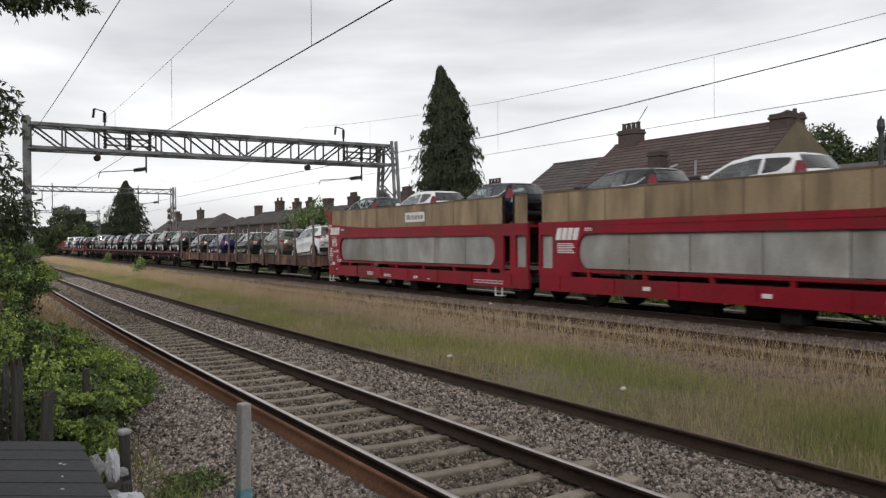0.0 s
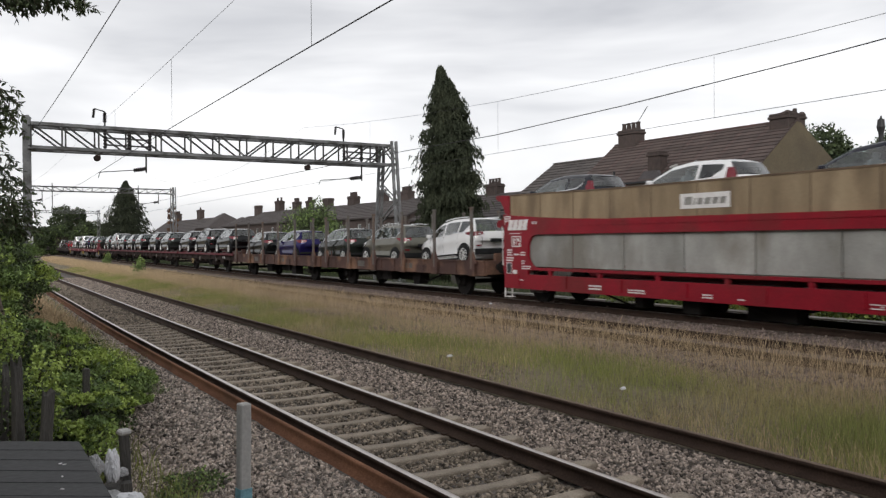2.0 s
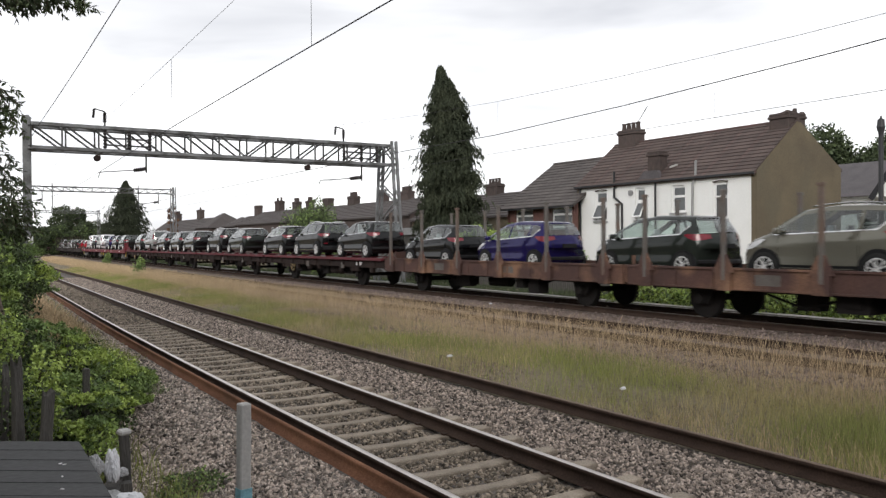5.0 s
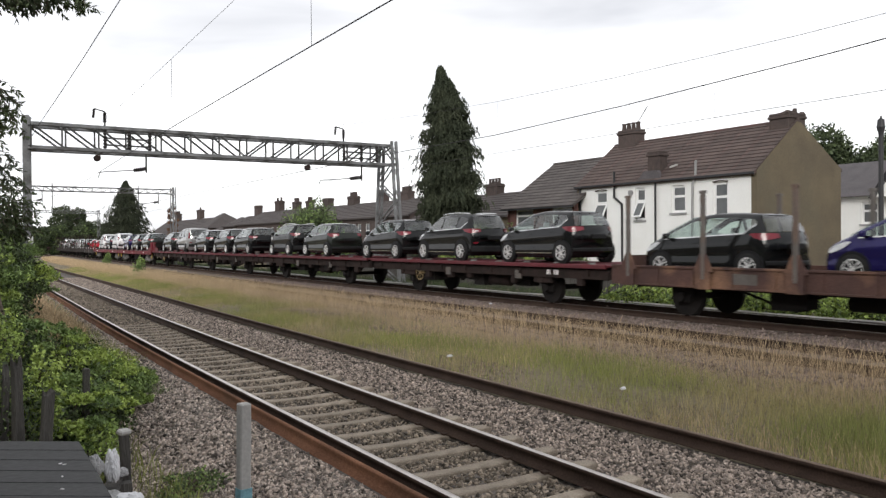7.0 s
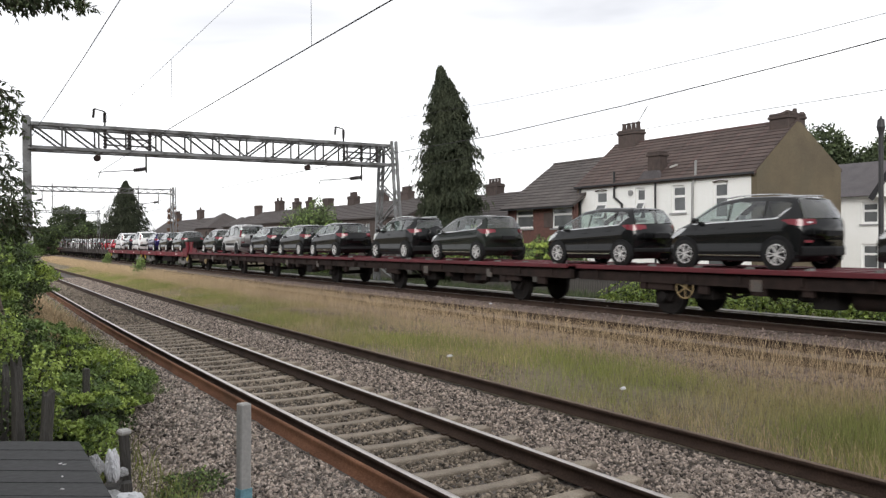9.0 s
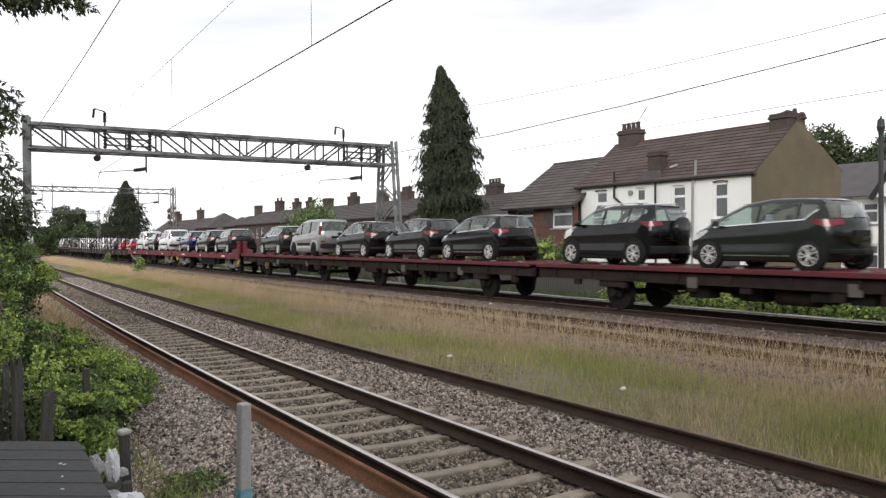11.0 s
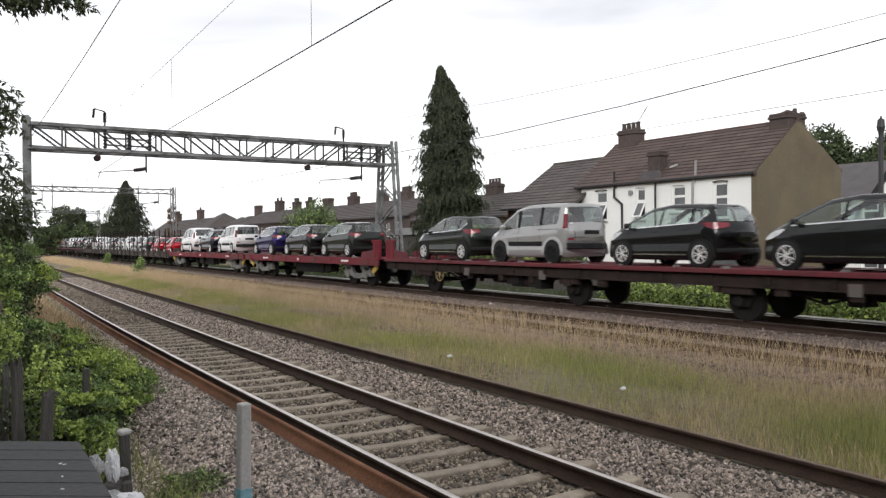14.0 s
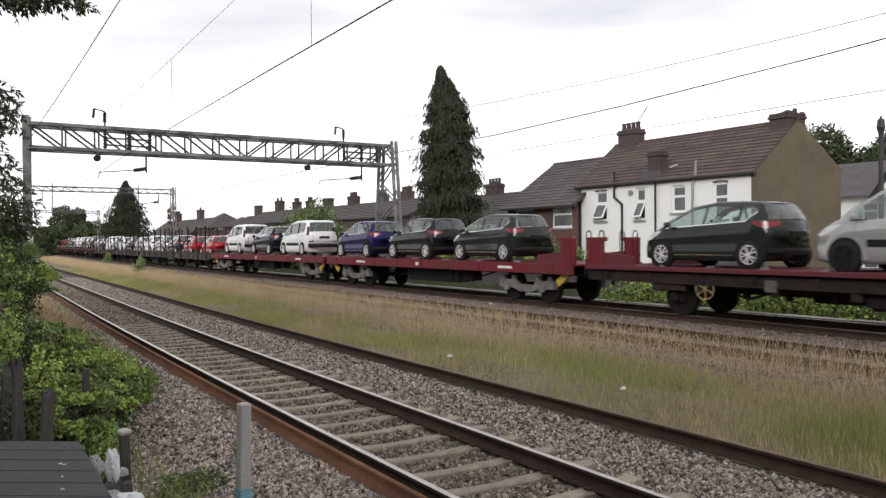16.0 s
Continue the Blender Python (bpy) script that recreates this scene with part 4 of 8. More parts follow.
def clear_glass(name, tint, ior):
    m = bpy.data.materials.new(name)
    m.use_nodes = True
    t = m.node_tree
    t.nodes.clear()
    out = t.nodes.new("ShaderNodeOutputMaterial")
    mix = t.nodes.new("ShaderNodeMixShader")
    tr = t.nodes.new("ShaderNodeBsdfTransparent")
    tr.inputs[0].default_value = (*tint, 1)
    gl = t.nodes.new("ShaderNodeBsdfGlossy")
    gl.inputs["Roughness"].default_value = 0.03
    lw = t.nodes.new("ShaderNodeLayerWeight")
    power = t.nodes.new("ShaderNodeMath")
    power.operation = "POWER"
    power.inputs[1].default_value = 3.5
    gloss = t.nodes.new("ShaderNodeMapRange")
    gloss.inputs["To Min"].default_value = ((ior - 1) / (ior + 1)) ** 2
    t.links.new(lw.outputs["Facing"], power.inputs[0])
    t.links.new(power.outputs[0], gloss.inputs["Value"])
    t.links.new(gloss.outputs[0], mix.inputs[0])
    t.links.new(tr.outputs[0], mix.inputs[1])
    t.links.new(gl.outputs[0], mix.inputs[2])
    t.links.new(mix.outputs[0], out.inputs[0])
    return m


M_CARGLASS = clear_glass("car_glass", (0.74, 0.85, 0.81), 1.9)
M_REARGLASS = clear_glass("dark_car_glass", (0.52, 0.58, 0.57), 2.1)
M_PRIVACY = clear_glass("privacy_glass", (0.26, 0.29, 0.29), 1.8)
FRONT_GLASS = {"suv": M_REARGLASS, "hatch": M_REARGLASS, "van": M_REARGLASS}
REAR_GLASS = {"suv": M_PRIVACY, "hatch": M_PRIVACY}
M_SEAT = node_mat("dark_seat_cloth", (0.045, 0.045, 0.048), (0.03, 0.03, 0.032), 6.0, 0.9, fine=0.1)
M_COVER = node_mat("pale_seat_cover", (0.55, 0.57, 0.60), (0.42, 0.44, 0.47), 3.0, 0.6, fine=0.05)
M_TYRE = node_mat("tyre_rubber", (0.016, 0.016, 0.016), None, 8.0, 0.85, fine=0.1, spec=0.25)
M_ALLOY = node_mat("alloy_rim", (0.78, 0.78, 0.77), (0.6, 0.6, 0.6), 5.0, 0.35, metal=0.35, fine=0.03)
M_PLASTIC = node_mat("black_plastic", (0.011, 0.011, 0.012), None, 6.0, 0.65, fine=0.08, spec=0.2)
M_LAMP = node_mat("red_lamp_glass", (0.20, 0.008, 0.02), (0.11, 0.005, 0.012), 9.0, 0.18, coat=0.3, fine=0)
M_CLEAR = node_mat("clear_lamp_glass", (0.72, 0.73, 0.75), (0.45, 0.46, 0.48), 9.0, 0.12, coat=0.6, fine=0)
M_CHROME = node_mat("chrome_strip", (0.78, 0.78, 0.78), None, 3.0, 0.18, metal=1.0, fine=0)

# silhouettes: (y, z) from the tail to the nose; front at +y, wheels at +-wb/2
CARS = {
    "suv": dict(W=1.83, H=1.68, wb=2.59, belt=1.08, rise=0.035, r=0.34, rear=(-2.05, -1.66), shield=(0.46, 1.23), win=[(-1.64, -0.94), (-0.86, 0.02), (0.10, 1.08)],
                top=[(-2.14, 0.80), (-2.13, 0.95), (-2.07, 1.10), (-1.90, 1.33), (-1.68, 1.57), (-1.54, 1.625), (-0.96, 1.665), (-0.2, 1.68), (0.43, 1.61), (0.82, 1.40), (1.23, 1.13), (1.44, 1.06), (1.82, 0.97), (2.04, 0.85), (2.12, 0.68)],
                lamp=(0.96, 1.12, 0.64, 0.46), clad=True, rails=True),
    "mpv": dict(W=1.83, H=1.605, wb=2.63, belt=1.02, rise=0.05, r=0.325, rear=(-1.90, -1.52), shield=(0.45, 1.52), win=[(-1.58, -1.02), (-0.94, -0.02), (0.06, 1.22)],
                top=[(-2.03, 0.75), (-2.01, 0.92), (-1.94, 1.08), (-1.78, 1.28), (-1.54, 1.505), (-1.42, 1.555), (-0.9, 1.59), (-0.2, 1.605), (0.42, 1.53), (0.95, 1.29), (1.52, 1.02), (1.75, 0.95), (2.0, 0.86), (2.14, 0.74), (2.19, 0.6)],
                lamp=(0.93, 1.10, 0.62, 0.36), clad=False, rails=False),
    "hatch": dict(W=1.72, H=1.47, wb=2.49, belt=0.93, rise=0.06, r=0.31, rear=(-1.82, -1.48), shield=(0.38, 1.22), win=[(-1.40, -0.62), (-0.52, 1.02)],
                  top=[(-1.96, 0.72), (-1.94, 0.86), (-1.86, 1.0), (-1.70, 1.18), (-1.48, 1.38), (-1.34, 1.43), (-0.8, 1.46), (-0.25, 1.47), (0.35, 1.39), (0.8, 1.18), (1.22, 0.96), (1.45, 0.90), (1.75, 0.80), (1.93, 0.68), (1.99, 0.55)],
                  lamp=(0.90, 1.22, 0.88, 0.17), clad=False, rails=False),
    "mini_suv": dict(W=1.77, H=1.66, wb=2.52, belt=1.10, rise=0.03, r=0.33, rear=(-1.97, -1.78), shield=(0.52, 1.16), win=[(-1.68, -1.0), (-0.92, -0.06), (0.02, 1.04)],
                     top=[(-2.05, 0.80), (-2.04, 0.98), (-2.0, 1.12), (-1.90, 1.38), (-1.78, 1.58), (-1.66, 1.63), (-1.0, 1.655), (-0.2, 1.66), (0.48, 1.57), (0.8, 1.38), (1.16, 1.15), (1.35, 1.09), (1.75, 1.02), (1.93, 0.90), (1.98, 0.7)],
                     lamp=(1.02, 1.18, 0.62, 0.30), clad=True, rails=True),
    "van": dict(W=1.84, H=1.84, wb=2.66, belt=1.09, rise=0.055, r=0.325, rear=(-2.10, -1.97), shield=(0.62, 1.58), win=[(-1.74, -0.80), (-0.70, 0.30), (0.40, 1.24)],
                top=[(-2.16, 0.80), (-2.15, 1.0), (-2.12, 1.15), (-2.05, 1.45), (-1.96, 1.72), (-1.82, 1.80), (-1.0, 1.83), (-0.1, 1.82), (0.55, 1.72), (1.05, 1.43), (1.58, 1.10), (1.8, 1.03), (2.06, 0.92), (2.2, 0.82), (2.26, 0.62)],
                lamp=(1.04, 1.48, 0.955, 0.03), clad=False, rails=False),
}


LOW = 12      # rows of the lower body


class Shape:
    def __init__(self, d):
        self.d = d
        self.ys = [p[0] for p in d["top"]]
        self.zs = [p[1] for p in d["top"]]

    def top(self, y):
        return float(np.interp(y, self.ys, self.zs))

    def belt(self, y):
        return self.d["belt"] - self.d["rise"] * y

    def half(self, y, z):
        d = self.d
        b = self.belt(y)
        c = b - 0.22
        f = float(np.interp(z, [0.17, 0.30, 0.42, 0.56, c - 0.10, c, c + 0.045, b, d["H"]], [0.93, 0.985, 0.992, 0.972, 0.985, 1.0, 0.985, 0.945, 0.68 if d["H"] < 1.8 else 0.80]))
        y0, y1 = self.ys[0], self.ys[-1]
        e = 1.0
        if y < y0 + 0.5:
            k = min(1.0, max(0.0, (z - 0.7) / 0.6))
            e = 1 - (0.11 + (0.10 * k if d["H"] < 1.8 else 0)) * ((y0 + 0.5 - y) / 0.5) ** 1.6
        if y > y1 - 0.9:
            e = 1 - 0.20 * ((y - y1 + 0.9) / 0.9) ** 2
        if y < -0.6 and z > b:
            e *= 1 - 0.07 * min(1.0, (-0.6 - y) / 1.3) * min(1.0, (z - b) / 0.4) * (d["H"] < 1.8)
        return d["W"] / 2 * f * e

    def tail(self, z):
        """y of the tail's surface at height z."""
        k = max(i for i in range(len(self.zs)) if self.zs[i] == max(self.zs))
        return float(np.interp(z, self.zs[:k + 1], self.ys[:k + 1]))

    def section(self, y):
        t = self.top(y)
        zb = 0.17
        if y < self.ys[0] + 0.25:
            zb = 0.17 + 0.15 * (self.ys[0] + 0.25 - y) / 0.25
        if y > self.ys[-1] - 0.3:
            zb = 0.17 + 0.06 * (y - self.ys[-1] + 0.3) / 0.3
        pts = []
        eff = min(self.belt(y) + 0.015, t - 0.17)
        for z in list(np.linspace(zb, eff, LOW)) + list(np.linspace(eff, t - 0.13, 4)[1:]):
            pts.append((self.half(y, z), z))
        a = self.half(y, t - 0.05)
        pts += [(a - 0.02, t - 0.06), (a - 0.09, t - 0.018), (a * 0.55, t - 0.004), (0.0, t)]
        return pts


def grid_faces(rows, cols):
    return [(j * cols + i, j * cols + i + 1, (j + 1) * cols + i + 1, (j + 1) * cols + i) for j in range(rows - 1) for i in range(cols - 1)]


def raw(name, vs, fs, material, parent, label="", smooth=True):
    bm = bmesh.new()
    v = [bm.verts.new(p) for p in vs]
    for f in fs:
        bm.faces.new([v[i] for i in f])
    return part(name, bm, material, parent, label, smooth)


def side_patch(sh, y0, y1, low, high, out, n=8, rows=3, sides=(-1, 1)):
    """A patch on both flanks between two height curves; returns verts and faces."""
    vs, fs = [], []
    for s in sides:
        b = len(vs)
        for j in range(rows):
            for i in range(n):
                y = y0 + (y1 - y0) * i / (n - 1)
                lo, hi = low(y), max(high(y), low(y) + 0.004)
                z = lo + (hi - lo) * j / (rows - 1)
                vs.append((s * (sh.half(y, z) + out), y, z))
        fs += [tuple(b + k for k in f) for f in grid_faces(rows, n)]
    return vs, fs


def wheel_meshes(r):
    bm = bmesh.new()
    ring = [(-0.10, r * 0.66), (-0.10, r * 0.94), (-0.075, r), (0.075, r), (0.10, r * 0.94), (0.10, r * 0.66)]
    n = 24
    vs = [[bm.verts.new((x, q * math.cos(2 * math.pi * i / n), q * math.sin(2 * math.pi * i / n))) for x, q in ring] for i in range(n)]
    for i in range(n):
        for k in range(len(ring) - 1):
            bm.faces.new((vs[i][k], vs[i][k + 1], vs[(i + 1) % n][k + 1], vs[(i + 1) % n][k]))
    tyre = finish(bm, "wheel", M_TYRE, True)
    bm = bmesh.new()
    for sx in (-1, 1):
        vs = [[bm.verts.new((sx * x, q * math.cos(2 * math.pi * i / n), q * math.sin(2 * math.pi * i / n))) for x, q in ((0.098, r * 0.71), (0.106, r * 0.66), (0.075, r * 0.61))] for i in range(n)]
        for i in range(n):
            for k in range(2):
                bm.faces.new((vs[i][k], vs[i][k + 1], vs[(i + 1) % n][k + 1], vs[(i + 1) % n][k]))
        rod(bm, (sx * 0.06, 0, 0), (sx * 0.095, 0, 0), r * 0.14, 10)
        for k in range(5):
            for o in (-0.24, 0.24):
                a = 2 * math.pi * k / 5
                bar(bm, (sx * 0.090, math.cos(a + o * 0.4) * r * 0.10, math.sin(a + o * 0.4) * r * 0.10), (sx * 0.096, math.cos(a + o) * r * 0.66, math.sin(a + o) * r * 0.66), r * 0.075, 0.022)
    rim = finish(bm, "rim", M_ALLOY)
    bm = bmesh.new()
    for sx in (-1, 1):
        rod(bm, (sx * 0.03, 0, 0), (sx * 0.06, 0, 0), r * 0.60, 16)
    back = finish(bm, "brake_disc", M_PLASTIC)
    return tyre, rim, back


WHEELS = {}


def arch_flares(d, sh, body, material, slim):
    """Swelling round each wheel opening."""
    r = d["r"]
    for s in (-1, 1):
        for q in (-1, 1):
            yc, vs = q * d["wb"] / 2, []
            n = 17
            for k, o in ((1.13, -0.02), (1.145, 0.010), (1.19, 0.012), (1.23, 0.010), (1.25, -0.004)) if slim else ((1.13, -0.02), (1.15, 0.009), (1.20, 0.013), (1.34, 0.008), (1.55, -0.004)):
                for i in range(n):
                    a = radians(-12 + 204 * i / (n - 1))
                    y, z = yc + math.cos(a) * r * k, r + math.sin(a) * r * k
                    z = max(0.25, z)
                    vs.append((s * (sh.half(yc, max(z, 0.45)) + o), y, z))
            raw("arch_flare", vs, grid_faces(5, n), material, body)


def detail(kind, d, sh, body, colour):
    """Spoiler lip, low reflectors, tailgate seam and flank strips."""
    if kind != "van":
        ys = (d["rear"][1] + 0.12, d["rear"][1] + 0.02, d["rear"][1] - 0.06)
        vs = []
        for dz in (0.0, -0.022):
            for y, o in zip(ys, (0.002, sh.top(ys[1]) - sh.top(ys[0]) + 0.010, sh.top(ys[1]) - sh.top(ys[0]) - 0.012)):
                w = sh.half(ys[0], sh.top(ys[0]) - 0.05) - 0.10
                vs += [(x * w, y + 0.05 * abs(x) ** 3, sh.top(ys[0]) + o + dz - 0.012 * abs(x) ** 4) for x in (-1, -0.6, 0, 0.6, 1)]
        raw("spoiler", vs, grid_faces(3, 5) + [tuple(15 + k for k in f) for f in grid_faces(3, 5)] + [(10 + i, 11 + i, 26 + i, 25 + i) for i in range(4)], colour, body)
    for s in (-1, 1) if kind in ("suv", "van") else ():
        z0 = 0.60 if kind != "van" else 0.70
        y0 = sh.ys[0]
        vs = []
        for z in (z0, z0 + 0.055):
            vs += [(s * sh.half(y0, z) * 0.74, y0 - 0.018, z), (s * sh.half(y0, z) * 0.93, y0 - 0.018, z)]
        raw("reflector", vs, [(0, 1, 3, 2)], M_LAMP, body, "small red reflector")
    # tailgate edge
    zs = np.linspace(0.66, d["lamp"][0] - 0.02, 5)
    for s in (-1, 1):
        vs = []
        for z in zs:
            yt = sh.tail(z) if z > sh.zs[0] else sh.ys[0]
            w = sh.half(yt, z)
            vs += [(s * w * 0.70, yt - 0.013, z), (s * w * 0.715, yt - 0.013, z)]
        raw("tailgate_seam", vs, grid_faces(5, 2), M_PLASTIC, body)
    if kind == "van":
        for s in (-1, 1):
            for (a, b), (c, e) in zip(d["win"], d["win"][1:]):
                vs, fs = side_patch(sh, b - 0.02, c + 0.02, lambda y: sh.belt(y) + 0.02, lambda y: sh.top(y) - 0.12, 0.009, 3, 4, (s,))
                raw("pillar", vs, fs, M_PLASTIC, body, "black window pillar")
            vs, fs = side_patch(sh, -0.86, 0.86, lambda y: 0.52, lambda y: 0.66, 0.022, 6, 3, (s,))
            raw("rubbing_strip", vs, fs, M_PLASTIC, body, "black rubbing strip")
            vs, fs = side_patch(sh, -1.85, -0.6, lambda y: 1.02, lambda y: 1.035, 0.008, 6, 2, (s,))
            raw("door_rail", vs, fs, M_PLASTIC, body)
    elif kind in ("suv", "mpv"):
        for s in (-1, 1):
            vs, fs = side_patch(sh, -0.88, 0.88, lambda y: 0.30, lambda y: 0.325, 0.012, 6, 2, (s,))
            raw("sill_strip", vs, fs, M_CHROME, body, "bright sill strip")


def build_car(kind, colour, label, group, far=False):
    d = CARS[kind]
    sh = Shape(d)
    car = thing("van" if kind == "van" else "car", label, "van" if kind == "van" else "car", group)
    # body shell
    marks = [v for w in d["win"] for v in w] + list(d["rear"]) + list(d["shield"])
    ys = sorted(set([round(y, 3) for y in sh.ys] + [round(y, 3) for y in np.linspace(sh.ys[0] + 0.1, sh.ys[-1] - 0.05, 20)] + [round(v, 3) for v in marks]))
    secs = [sh.section(y) for y in ys]
    n = len(secs[0])
    vs, fs = [], []
    for y, sec in zip(ys, secs):
        vs += [(-x, y, z) for x, z in sec] + [(x, y, z) for x, z in sec[-2::-1]]
    m = 2 * n - 1
    def is_open(j, i):
        y = (ys[j] + ys[j + 1]) / 2
        side = min(i, m - 2 - i)
        if LOW - 1 <= side <= LOW + 1 and any(a < y < b for a, b in d["win"]) and sh.top(y) - 0.13 > sh.belt(y) + 0.05:
            return True
        return side >= LOW + 4 and any(a < y < b for a, b in (d["rear"], d["shield"]))
    fs = [(j * m + i, j * m + i + 1, (j + 1) * m + i + 1, (j + 1) * m + i) for j in range(len(ys) - 1) for i in range(m - 1) if not is_open(j, i)]
    fs += [tuple(range(m))[::-1], tuple(range((len(ys) - 1) * m, len(ys) * m))]
    fs += [(j * m, (j + 1) * m, (j + 1) * m + m - 1, j * m + m - 1) for j in range(len(ys) - 1)]
    body = raw("body", vs, fs, colour, car)
    # cabin
    bm = bmesh.new()
    ya, yb = d["rear"][0] + 0.12, d["shield"][1] - 0.1
    box(bm, -0.68, 0.68, ya, yb, 0.70, 0.76)
    box(bm, -0.68, 0.68, yb - 0.35, yb - 0.05, 0.76, d["belt"] - 0.05)
    part("cabin_floor", bm, M_SEAT, body)
    for q, seats in () if far else ((0.25, (-0.36, 0.36)), (-0.65, (-0.42, 0.42))):
        for sx in seats:
            bm = bmesh.new()
            wd = 0.24 if len(seats) == 2 else 0.20
            zs = 0.0 if q > 0 else -0.14
            prism(bm, [(q - 0.18, 0.76), (q - 0.05, 0.76), (q - 0.18, 1.10 + zs), (q - 0.26, 1.11 + zs)], "x", sx - wd, sx + wd)
            prism(bm, [(q - 0.22, 1.12 + zs), (q - 0.18, 1.12 + zs), (q - 0.20, 1.25 + zs), (q - 0.25, 1.25 + zs)], "x", sx - wd * 0.4, sx + wd * 0.4)
            bevel(bm, 0.02)
            part("seat", bm, M_COVER if (sx < 0 and q > 0) else M_SEAT, body)
    # windows
    hi = lambda y: sh.top(y) - 0.125
    kick = 0.55 if kind in ("suv", "mpv", "mini_suv") else (0.35 if kind == "hatch" else 0.0)
    yk = d["win"][0][0] + 0.36
    base = lambda y: sh.belt(y) + 0.025
    lo = lambda y: min(base(y) + kick * max(0.0, yk - y), hi(y) - 0.004)
    if kick:
        for s in (-1, 1):
            vs, fs = side_patch(sh, d["win"][0][0] - 0.015, yk, lambda y: base(y) - 0.03, lo, 0.005, 8, 3, (s,))
            raw("quarter_panel", vs, fs, colour, body)
    for y0, y1 in d["win"]:
        for s in (-1, 1):
            vs, fs = side_patch(sh, y0, y1, lo, hi, 0.007, sides=(s,))
            raw("side_window", vs, fs, FRONT_GLASS.get(kind, M_CARGLASS) if y1 > -0.2 else REAR_GLASS.get(kind, M_REARGLASS), body, "tinted side glass")
    for name, (a, b), shrink in (("rear_window", d["rear"], 0.84), ("windscreen", d["shield"], 0.90)):
        vs = []
        nn = 7
        for j in range(nn):
            y = a + (b - a) * j / (nn - 1)
            t = sh.top(y)
            w = sh.half(y, t - 0.05) - 0.085
            for x in (-1, -0.5, 0, 0.5, 1):
                sl = -1 if name == "rear_window" else 1
                vs.append((x * w, y + sl * 0.012, t - (0.010 if abs(x) > 0.9 else 0.0) + 0.010))
        raw(name, vs, grid_faces(nn, 5), M_REARGLASS if name == "rear_window" else M_CARGLASS, body, "tinted glass")
    # chrome line under the windows, rising at the back
    if kind in ("suv", "mpv") or (kind == "hatch" and colour in (P_GREY, P_NAVY)):
        y0 = d["win"][0][0]
        for s in (-1, 1):
            vs, fs = side_patch(sh, y0 - 0.02, d["win"][-1][1], lambda y: lo(y) - 0.02 - 0.015 * (y < yk), lambda y: lo(y) + 0.006, 0.012, 24, 2, (s,))
            raw("chrome_trim", vs, fs, M_CHROME, body)
    # tail lamps
    z0, z1, inner, reach = d["lamp"]
    for s in (-1, 1):
        vs = []
        lean = kind in ("suv", "mpv", "mini_suv")
        for k in np.linspace(0, 1, 5):
            def at(low, high):
                return z0 + (z1 - z0) * (low + (high - low) * k)
            za, zb, zc = at(0.34, 0.96) if lean else at(0, 1), at(0.10, 1.0) if lean else at(0, 1), at(0, 1)
            row = []
            for z, q in ((za, inner), (zb, 0.90)):
                yt = sh.tail(z)
                row.append((s * sh.half(yt + 0.02, z) * q, yt - 0.015, z))
            yt = sh.tail(zc)
            row.append((s * (sh.half(yt + 0.02, zc) + 0.012), yt + 0.02, zc))
            for q, z in ((0.5, at(0.30, 1.0) if lean else zc), (1.0, at(0.80, 0.95) if lean else zc)):
                y = sh.tail(zc) * (1 - q) + (sh.tail(z1) if lean else sh.tail(zc)) * q + 0.02 + reach * q * (1.0 if kind != "hatch" else 1.15 - 0.8 * k)
                row.append((s * (sh.half(y, z) + 0.012), y, z))
            vs += row
        raw("tail_lamp", vs, grid_faces(5, 5), M_LAMP, body, "red tail lamp")
    if kind in ("suv", "van"):
        vs = []
        za = z0 + (z1 - z0) * 0.28
        for z in (za + 0.02, za + 0.055):
            yt = sh.tail(z)
            for s in (-1, 1):
                w = sh.half(yt, z)
                vs += [(s * w * 0.76, yt - 0.024, z), (s * w * 0.86, yt - 0.024, z)]
        for f in ((0, 1, 5, 4), (2, 3, 7, 6)):
            raw("reversing_lamp", [vs[i] for i in f], [(0, 1, 2, 3)], M_CLEAR, body)
    # front lamps
    for s in (-1, 1):
        yf = sh.ys[-1]
        vs = []
        lift = d["belt"] - 1.02
        for k in (0, 1):
            for q, low, high in ((0.06, 0.66, 0.74), (0.20, 0.68, 0.80), (0.38, 0.73, 0.86), (0.58, 0.80, 0.90), (0.74, 0.88, 0.91)):
                y = yf - q
                zz = min((high if k else low) + lift, sh.top(y) - 0.045)
                vs.append((s * (sh.half(y, zz) + 0.012), y, zz))
        raw("headlamp", vs, grid_faces(2, 5), M_CLEAR, body, "clear swept-back headlamp")
    # lower trim
    if d["clad"]:
        vs, fs = side_patch(sh, sh.ys[0] + 0.06, sh.ys[-1] - 0.08, lambda y: 0.19, lambda y: 0.40, 0.010, 16, 2)
        raw("cladding", vs, fs, M_PLASTIC, body, "black plastic cladding")
    vs = []
    for z, o in ((0.31, 0.0), (0.34, 0.02), (0.48, 0.02), (0.52, 0.0)) if d["clad"] else (((0.42, 0.0), (0.45, 0.05), (0.57, 0.05), (0.61, 0.0)) if kind == "van" else ((0.36, 0.0), (0.38, 0.02), (0.44, 0.02), (0.47, 0.0))):
        yt = sh.ys[0]
        w = sh.half(yt, z)
        vs += [(x * w * 0.99, yt - 0.012 - o, z) for x in (-1, -0.5, 0, 0.5, 1)]
    raw("bumper_trim", vs, grid_faces(4, 5), M_PLASTIC, body, smooth=False)
    if not far:
        detail(kind, d, sh, body, colour)
    # number plate recess
    bm = bmesh.new()
    zt = 0.80 if kind != "van" else 0.93
    yt = sh.tail(zt)
